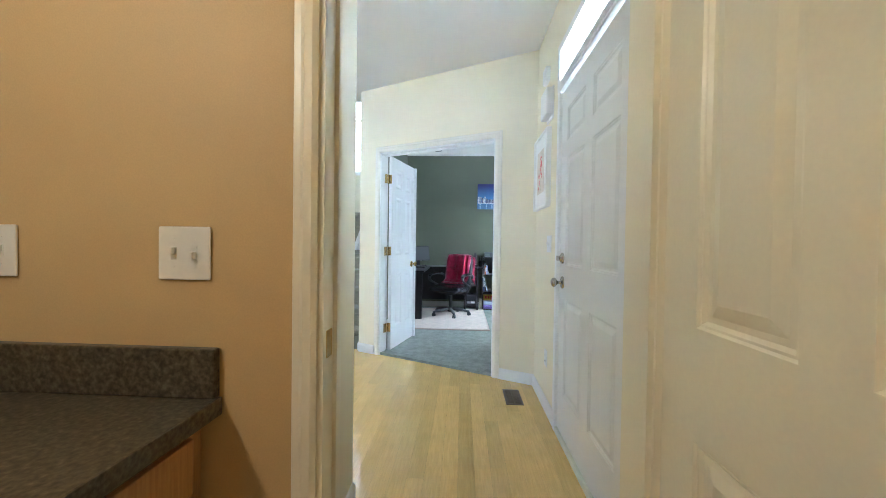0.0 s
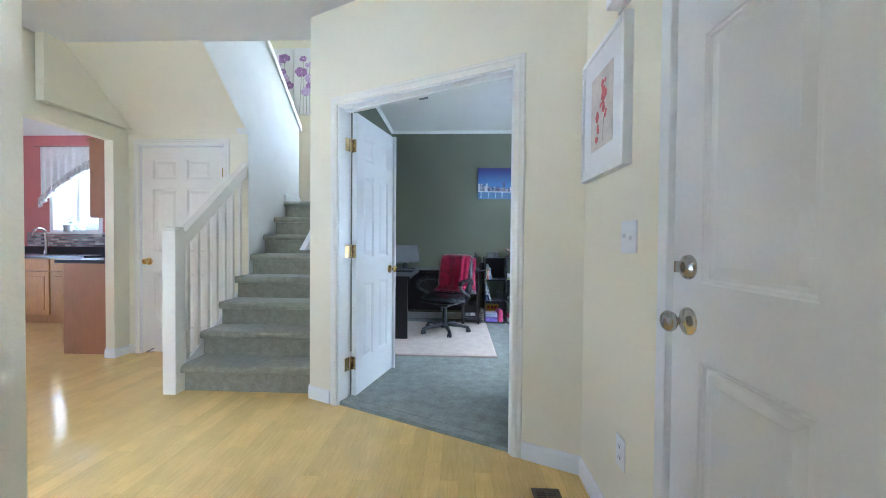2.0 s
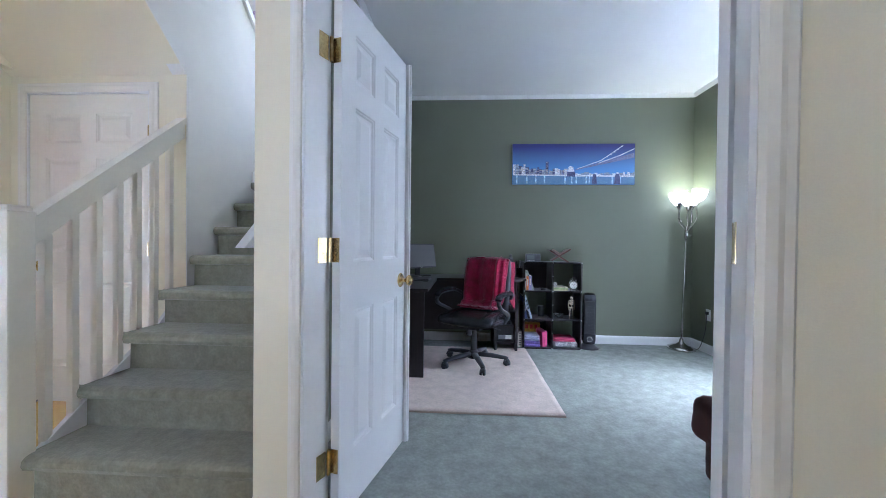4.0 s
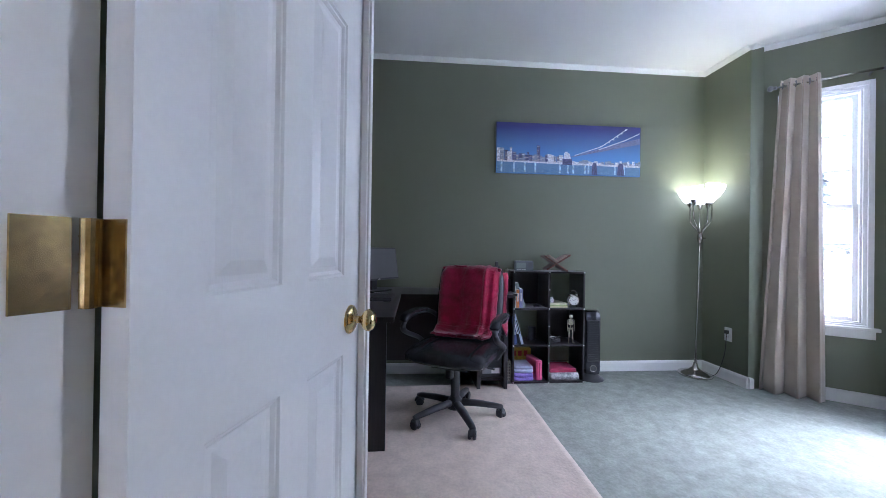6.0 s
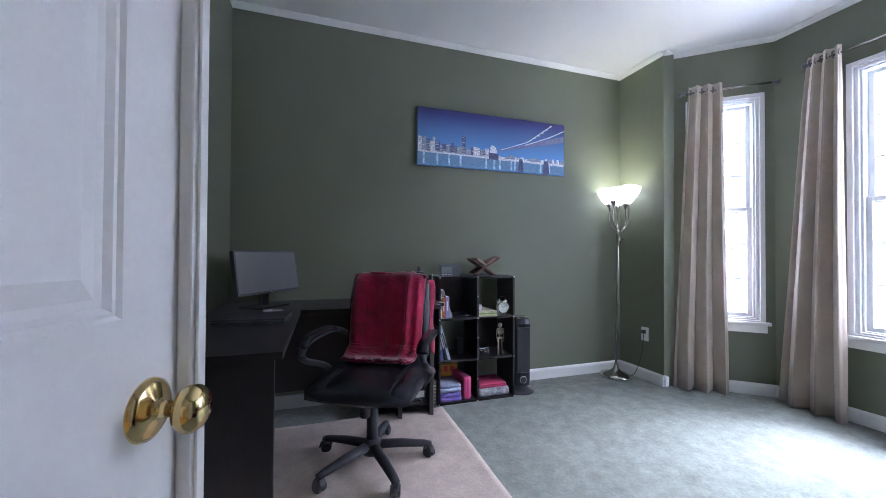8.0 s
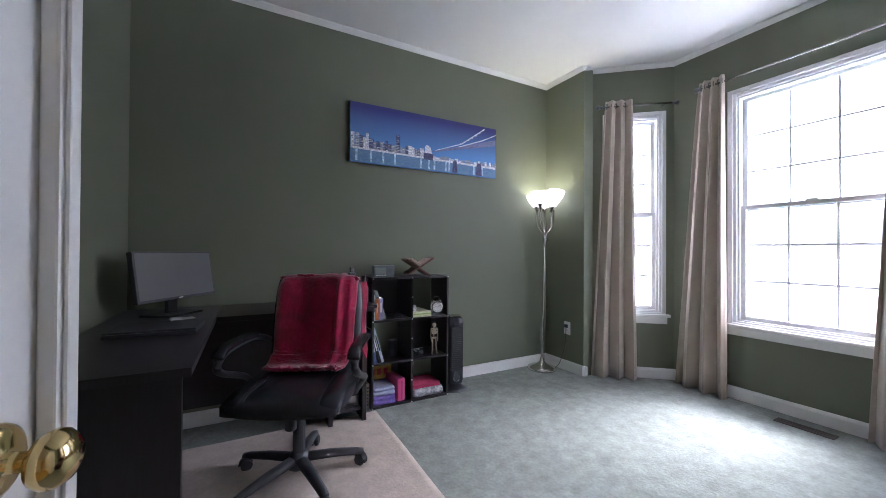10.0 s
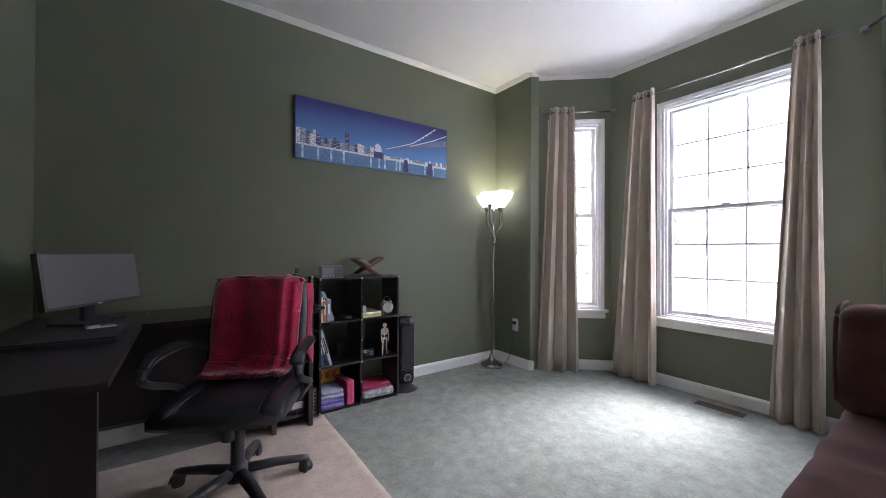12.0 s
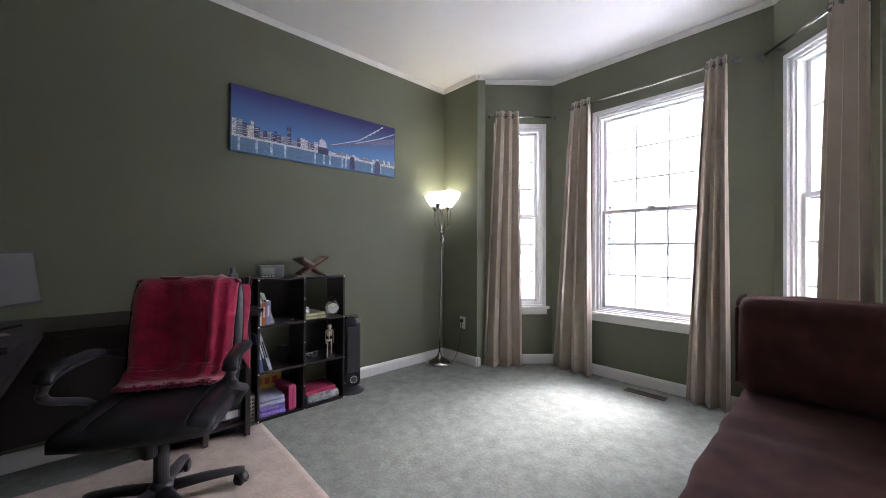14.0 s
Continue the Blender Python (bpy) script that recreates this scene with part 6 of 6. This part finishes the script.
# ---- office chair ----
CHM = pose(0.105, 5.545, RZ, 0, 0, -27)
ch = thing("office_chair", CHM, "black leather swivel chair with padded arms and casters", "office chair")
part("column", cyl(0.028, 0.09, 0.30, seg=18, bevel=0.003), BLACKPLASTIC, ch, smooth=False)
part("gas_lift", cyl(0.016, 0.29, 0.40, seg=16), STEEL, ch)
part("hub", lathe([(0.0, 0.06), (0.05, 0.06), (0.055, 0.08), (0.042, 0.115), (0.03, 0.13), (0.0, 0.13)], 24), BLACKPLASTIC, ch, smooth=True)
for k in range(5):
    a = radians(-5 + 27 + 72 * k)
    c, s = math.cos(a), math.sin(a)
    spoke = tube([(0.03 * c, 0.03 * s, 0.095), (0.15 * c, 0.15 * s, 0.088), (0.27 * c, 0.27 * s, 0.072), (0.298 * c, 0.298 * s, 0.066)], [0.028, 0.026, 0.021, 0.018], 10, flat=0.75)
    part("base_leg", spoke, BLACKPLASTIC, ch, smooth=True)
    cs = part("caster", cyl(0.010, 0.028, 0.072, seg=10, m=pose(0.288 * c, 0.288 * s, 0)), BLACKPLASTIC, ch)
    wa = a + 0.6 + 0.9 * k
    for off in (-0.013, 0.013):
        mm = Matrix.Translation((0.288 * c + off * math.cos(wa), 0.288 * s + off * math.sin(wa), 0.0262)) @ Matrix.Rotation(wa, 4, "Z") @ Matrix.Rotation(radians(90), 4, "Y")
        part("wheel", cyl(0.026, -0.009, 0.009, seg=20, m=mm, bevel=0.003), BLACKPLASTIC, cs)
    hood = bmesh.new()
    tube([(0.288 * c + 0.026 * math.cos(t) * -math.sin(wa), 0.288 * s + 0.026 * math.cos(t) * math.cos(wa), 0.030 + 0.028 * math.sin(t)) for t in [math.pi * i / 8 for i in range(9)]], 0.018, 8, hood, flat=0.35)
    part("hood", hood, BLACKPLASTIC, cs, smooth=True)
part("seat_plate", boxes((-0.11, 0.11, -0.13, 0.13, 0.385, 0.415), bevel=0.006), BLACKPLASTIC, ch)
part("tilt_lever", tube([(0.1, 0.02, 0.395), (0.25, 0.0, 0.385)], 0.006, 8), BLACKPLASTIC, ch)
part("tension_knob", cyl(0.025, 0.33, 0.385, seg=16, m=pose(0, -0.10, 0), bevel=0.004), BLACKPLASTIC, ch)


def pillow(bm, w, d, h, m, puff=0.3, n=14, edge=2.6):
    """A puffed cushion: a rounded square in plan, fuller in the middle."""
    def surf(u, v, s):
        x, y = 2 * u - 1, 2 * v - 1
        r = max(0.0, 1 - abs(x) ** edge) ** 0.5 * max(0.0, 1 - abs(y) ** edge) ** 0.5
        return m @ Vector((x * w / 2 * (0.93 + 0.07 * (1 - abs(y) ** 4)), y * d / 2 * (0.93 + 0.07 * (1 - abs(x) ** 4)), s * h / 2 * (0.25 + 0.75 * r)))
    grids = []
    for s in (1, -1):
        g = [[bm.verts.new(surf(i / n, j / n, s)) for j in range(n + 1)] for i in range(n + 1)]
        for i in range(n):
            for j in range(n):
                q = (g[i][j], g[i + 1][j], g[i + 1][j + 1], g[i][j + 1])
                bm.faces.new(q if s > 0 else q[::-1])
        grids.append(g)
    t, b = grids
    rim = [(i, 0) for i in range(n)] + [(n, j) for j in range(n)] + [(i, n) for i in range(n, 0, -1)] + [(0, j) for j in range(n, 0, -1)]
    for k in range(len(rim)):
        (i, j), (i2, j2) = rim[k], rim[(k + 1) % len(rim)]
        bm.faces.new((t[i][j], b[i][j], b[i2][j2], t[i2][j2]))
    return bm


seat = pillow(bmesh.new(), 0.50, 0.49, 0.11, pose(0, -0.01, 0.462))
part("seat", seat, LEATHER, ch, smooth=True)
for s in (-1, 1):
    part("seat_piping", tube(curve_points([(s * 0.15, -0.25, 0.45), (s * 0.155, -0.18, 0.508), (s * 0.15, 0.05, 0.516), (s * 0.15, 0.2, 0.505)], 5), 0.005, 6), LEATHER, ch, smooth=True)
    part("seat_bolster", pillow(bmesh.new(), 0.10, 0.44, 0.10, pose(s * 0.20, -0.01, 0.472, 0, s * 12, 0)), LEATHER, ch, smooth=True)
back = pillow(bmesh.new(), 0.47, 0.54, 0.09, pose(0, 0.262, 0.735, 80, 0, 0))
part("backrest", back, LEATHER, ch, smooth=True)
part("back_shell", pillow(bmesh.new(), 0.45, 0.52, 0.05, pose(0, 0.300, 0.735, 80, 0, 0)), BLACKPLASTIC, ch, smooth=True)
part("back_bar", tube(curve_points([(0, 0.10, 0.40), (0, 0.24, 0.41), (0, 0.30, 0.48), (0, 0.325, 0.62)], 6), 0.022, 8, flat=0.6, up=(0, 1, 0)), BLACKPLASTIC, ch, smooth=True)
for s in (-1, 1):
    arm = curve_points([(s * 0.235, 0.10, 0.42), (s * 0.285, 0.08, 0.50), (s * 0.295, -0.12, 0.585), (s * 0.290, -0.155, 0.635), (s * 0.285, -0.10, 0.675), (s * 0.282, 0.06, 0.685), (s * 0.275, 0.20, 0.670), (s * 0.235, 0.285, 0.62)], 7)
    part("arm_frame", tube(arm, 0.019, 8, flat=0.8), BLACKPLASTIC, ch, smooth=True)
    pad = curve_points([(s * 0.288, -0.165, 0.655), (s * 0.286, -0.12, 0.690), (s * 0.284, 0.04, 0.700), (s * 0.278, 0.14, 0.690)], 6)
    part("arm_pad", tube(pad, [0.02] + [0.030] * (len(pad) - 2) + [0.02], 10, flat=0.55), LEATHER, ch, smooth=True)

for c in ch.children:
    if c.name.startswith(("seat", "back", "arm", "tilt", "tension")):
        c.location.z -= 0.078 if c.name.startswith("back") else 0.055

# fleece throw over the backrest
thr = thing("throw_blanket", CHM @ pose(0, 0, -0.076), "crimson fleece throw draped over the chair back", "blanket")
prof = curve_points([(0, 0.055, 0.574), (0, 0.085, 0.568), (0, 0.125, 0.572), (0, 0.158, 0.605), (0, 0.178, 0.65), (0, 0.195, 0.78), (0, 0.222, 0.93), (0, 0.25, 0.995), (0, 0.30, 1.012), (0, 0.345, 0.985), (0, 0.365, 0.90), (0, 0.375, 0.72), (0, 0.372, 0.66)], 5)


def throw_fn(u, v):
    f = v * (len(prof) - 1)
    i = min(int(f), len(prof) - 2)
    p = prof[i].lerp(prof[i + 1], f - i)
    x = -0.195 + 0.40 * u + 0.012 * math.sin(5 * v + 2) * (1 if u < 0.5 else -0.6) - 0.030 * max(0.0, 0.6 - v)
    fold = 0.010 * math.sin(u * 9 + 3 * v) * math.sin(2.5 * v + 0.6) + 0.006 * noise.noise(Vector((u * 6, v * 9, 2.0)))
    ridge = 0.020 * math.exp(-((u - 0.80) / 0.035) ** 2) + 0.010 * math.exp(-((u - 0.93) / 0.03) ** 2)
    out = fold + ridge + (0.016 + 0.022 * noise.noise(Vector((u * 5.0, 1.0, 3.0)))) * math.exp(-((v - 0.09) / 0.07) ** 2)
    out += 0.012 * noise.noise(Vector((u * 4.2, v * 7.5, 5.0))) + 0.0035 * noise.noise(Vector((u * 32, v * 70, 1.0)))
    edge = max(0.0, abs(u - 0.5) - 0.36) / 0.14
    wrap = 0.030 * edge ** 2 * (1 if 0.25 < v < 0.62 else 0.25)
    if 0.45 < v < 0.75:
        p.z -= 0.022 * edge ** 2
    if v < 0.62:
        return (x, p.y + wrap - out, p.z + (0.35 * out if v < 0.3 else 0))
    return (x, p.y + 0.6 * out, p.z + 0.5 * out * (1 if v < 0.75 else 0))


part("cloth", grid_sheet(72, 150, throw_fn, 0.010), FLEECE, thr, smooth=True)
part("under_layer", grid_sheet(40, 24, lambda u, v: (Vector(throw_fn(0.06 + 0.9 * u, 0.26 * v)) + Vector((0.006, 0.012 * (1 - v), -0.016 * (1 - v)))), 0.008), FLEECE, thr, smooth=True)
part("back_corner", grid_sheet(12, 30, lambda u, v: (0.205 + 0.035 * u + 0.006 * math.sin(9 * v), 0.30 + 0.05 * u, 0.97 - 0.34 * v - 0.10 * u * v), 0.008), FLEECE, thr, smooth=True)

# ---- sofa ----
so = thing("sofa", pose(0.02, -0.075, FZ), "dark brown suede armless sofa seat with a tall back cushion", "sofa")


def soft_block(x0, x1, y0, y1, z0, z1, r, seed, wr=0.010, n=26):
    """An upholstered block with rounded edges and slight unevenness."""
    bm = bmesh.new()
    add_box(bm, x0, x1, y0, y1, z0, z1)
    bmesh.ops.subdivide_edges(bm, edges=bm.edges[:], cuts=n, use_grid_fill=True)
    lo, hi = Vector((x0 + r, y0 + r, z0 + r)), Vector((x1 - r, y1 - r, z1 - r))
    for v in bm.verts:
        c = Vector([min(max(v.co[k], lo[k]), hi[k]) for k in range(3)])
        d = v.co - c
        if d.length > 1e-6:
            v.co = c + d.normalized() * r
        q = v.co * 7 + Vector((seed, 0, 0))
        nrm = d.normalized() if d.length > 1e-6 else Vector((0, 0, 1))
        wrinkle = noise.noise(Vector((v.co.x * 9, v.co.y * 3 + v.co.z * 3, seed)))
        v.co += nrm * (wr * noise.noise(q) + wr * 0.6 * wrinkle)
    return bm


part("base", soft_block(1.02, 2.38, 3.40, 4.03, 0.07, 0.26, 0.03, 1, 0.004, 12), SOFAFAB, so, smooth=True)
part("seat_cushion", soft_block(0.97, 2.22, 3.36, 4.06, 0.24, 0.435, 0.055, 2, 0.011), SOFAFAB, so, smooth=True)
part("back_cushion", soft_block(2.08, 2.40, 3.36, 4.075, 0.42, 0.865, 0.075, 3, 0.012), SOFAFAB, so, smooth=True)
part("piping", tube(curve_points([(2.10, 4.065, 0.47), (2.095, 4.068, 0.65), (2.10, 4.065, 0.80), (2.14, 4.06, 0.855), (2.30, 4.06, 0.862)], 6), 0.008, 6), SOFAFAB, so, smooth=True)
for x, y in ((1.08, 3.46), (1.08, 3.97), (2.32, 3.46), (2.32, 3.97)):
    part("foot", cyl(0.025, 0.0, 0.08, 0.03, seg=14, m=pose(x, y, 0)), BLACKWOOD, so)


# ---- outdoors ----
BARK = mat("bare_bark", (0.27, 0.26, 0.25), 0.9, vary=0.2)
SNOWY = mat("snowy_needles", (0.42, 0.45, 0.45), 0.9, vary=0.25, scale=8)


def bare_tree(x, y, h, seed):
    """A leafless tree: a tapered trunk with limbs and twigs."""
    ob = thing("bare_tree", pose(x, y, -0.55), "leafless winter tree standing in the snow", "tree", "bare trees")
    rnd = random.Random(seed)
    tr_ = bmesh.new()
    tube([(0, 0, 0), (0.05, 0.02, h * 0.4), (0.0, 0.06, h * 0.8), (0.05, 0.05, h)], [h * 0.018, h * 0.013, h * 0.006, h * 0.002], 8, tr_)
    part("trunk", tr_, BARK, ob)
    br = bmesh.new()
    for k in range(26):
        z = h * rnd.uniform(0.25, 0.92)
        a, l = rnd.uniform(0, 6.28), h * rnd.uniform(0.12, 0.32) * (1.1 - z / h)
        p0 = Vector((0.02, 0.03, z))
        p1 = p0 + Vector((math.cos(a) * l * 0.5, math.sin(a) * l * 0.5, l * 0.5))
        p2 = p1 + Vector((math.cos(a + 0.3) * l * 0.5, math.sin(a + 0.3) * l * 0.5, l * 0.7))
        tube([p0, p1, p2], [h * 0.005, h * 0.003, h * 0.001], 5, br)
        for q in range(4):
            t = rnd.uniform(0.2, 1)
            s = p1.lerp(p2, t)
            tube([s, s + Vector((rnd.uniform(-1, 1), rnd.uniform(-1, 1), rnd.uniform(0.4, 1.4))) * l * 0.3], [h * 0.002, h * 0.0006], 4, br)
    part("crown", br, BARK, ob)


def snowy_spruce(x, y, h, seed):
    ob = thing("spruce_tree", pose(x, y, -0.55), "snow-dusted spruce beyond the yard", "tree", "spruces")
    rnd = random.Random(seed)
    part("trunk", cyl(h * 0.02, 0, h * 0.95, h * 0.004, seg=8), BARK, ob)
    bm = bmesh.new()
    for k in range(900):
        t = rnd.random() ** 0.8
        z = h * (0.06 + 0.93 * t)
        r = h * 0.24 * (1 - t) * rnd.uniform(0.35, 1.05) + 0.03
        a = rnd.uniform(0, 6.28)
        c = Vector((r * math.cos(a), r * math.sin(a), z - 0.15 * r))
        d = Vector((math.cos(a), math.sin(a), -0.25)) * h * 0.045 * rnd.uniform(0.6, 1.3)
        s = Vector((-math.sin(a), math.cos(a), 0)) * h * 0.016
        bm.faces.new([bm.verts.new(p) for p in (c - d * 0.5, c + s, c + d, c - s)])
    part("crown", bm, SNOWY, ob)


bare_tree(15.0, 13.5, 7.0, 1)
bare_tree(26.0, 9.0, 5.0, 2)
bare_tree(13.0, 11.6, 6.5, 3)
snowy_spruce(16.0, 16.5, 5.0, 4)
snowy_spruce(22.0, 12.8, 4.4, 5)
# distant woods; the haze over them is painted in as pale bluish grey
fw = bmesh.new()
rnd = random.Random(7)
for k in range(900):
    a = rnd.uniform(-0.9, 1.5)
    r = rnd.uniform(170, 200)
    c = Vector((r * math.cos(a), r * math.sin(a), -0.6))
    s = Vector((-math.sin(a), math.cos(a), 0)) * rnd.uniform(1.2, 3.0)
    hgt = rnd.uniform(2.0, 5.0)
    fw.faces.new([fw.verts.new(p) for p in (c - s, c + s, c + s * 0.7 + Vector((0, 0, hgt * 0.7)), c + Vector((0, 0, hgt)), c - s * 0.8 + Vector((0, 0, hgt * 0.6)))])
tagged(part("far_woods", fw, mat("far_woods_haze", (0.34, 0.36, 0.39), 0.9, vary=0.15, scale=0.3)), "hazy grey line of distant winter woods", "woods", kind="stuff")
rd = boxes((24, 27, -120, 160, -0.552, -0.54))
tagged(part("road", rd, mat("salted_road", (0.40, 0.41, 0.43), 0.9, vary=0.1, scale=1.0)), "pale salted road across the snow", "road", kind="structure")

# ---- wood floor, board by board ----
floor = thing("floor_foyer", pose(0, 0, 0), "honey maple strip floor laid lengthwise", "floor", kind="structure")
BW_ = 0.083
rnd = random.Random(21)
meshes = {}


def board_mesh(n):
    """A board n * 0.1 m long with eased edges."""
    if n not in meshes:
        bm = boxes((0, BW_ - 0.0003, 0, n * 0.1 - 0.0003, -0.012, 0.0))
        es = [e for e in bm.edges if e.verts[0].co.z > -0.001 and e.verts[1].co.z > -0.001]
        bmesh.ops.bevel(bm, geom=es, offset=0.0003, segments=1, affect="EDGES")
        me = bpy.data.meshes.new("board")
        bm.to_mesh(me)
        bm.free()
        me.materials.append(MAPLE)
        meshes[n] = me
    return meshes[n]


rest = []
x = -3.13
while x < 0.885:
    # boards stop at the slanted wall and at the stairs
    yend = 4.62 if x < -1.84 else (3.76 if x < -0.80 else 3.718 - 0.466 * (x + 0.80) + 0.03)
    y = 0.70 - rnd.uniform(0, 0.6)
    while y < yend:
        n = rnd.randint(5, 13)
        n = max(1, min(n, math.ceil((yend - y) / 0.1)))
        if y + n * 0.1 > 0.68:
            rest.append((x, y, n))
        y += n * 0.1
    x += BW_
rest.sort(key=lambda b: abs(b[0] + 0.6) + 0.3 * abs(b[1] - 2.4))
for x, y, n in rest[:295]:
    b = new("board", board_mesh(n))
    b.parent = floor
    b.location = (x, y, 0)
bm = bmesh.new()
for x, y, n in rest[295:]:
    add_box(bm, x, x + BW_ - 0.0012, y, y + n * 0.1 - 0.0012, -0.012, 0)
x = -7.5
while x < -3.14:
    y = 0.7
    while y < 6.4:
        n = rnd.uniform(0.5, 1.3)
        add_box(bm, x, x + BW_ - 0.0012, y, min(y + n, 6.4) - 0.0012, -0.012, 0)
        y += n
    x += BW_
tagged(part("floor_boards_far", bm, MAPLE), "honey maple strip floor of the kitchen", "floor", kind="stuff")
pw = boxes((-0.865, 0.765, -1.6, 0.68, -0.012, 0.0))
tagged(part("floor_powder", pw, mat("beige_vinyl_floor", (0.5, 0.42, 0.32), 0.4, vary=0.1)), "beige vinyl powder room floor", "floor", kind="structure")
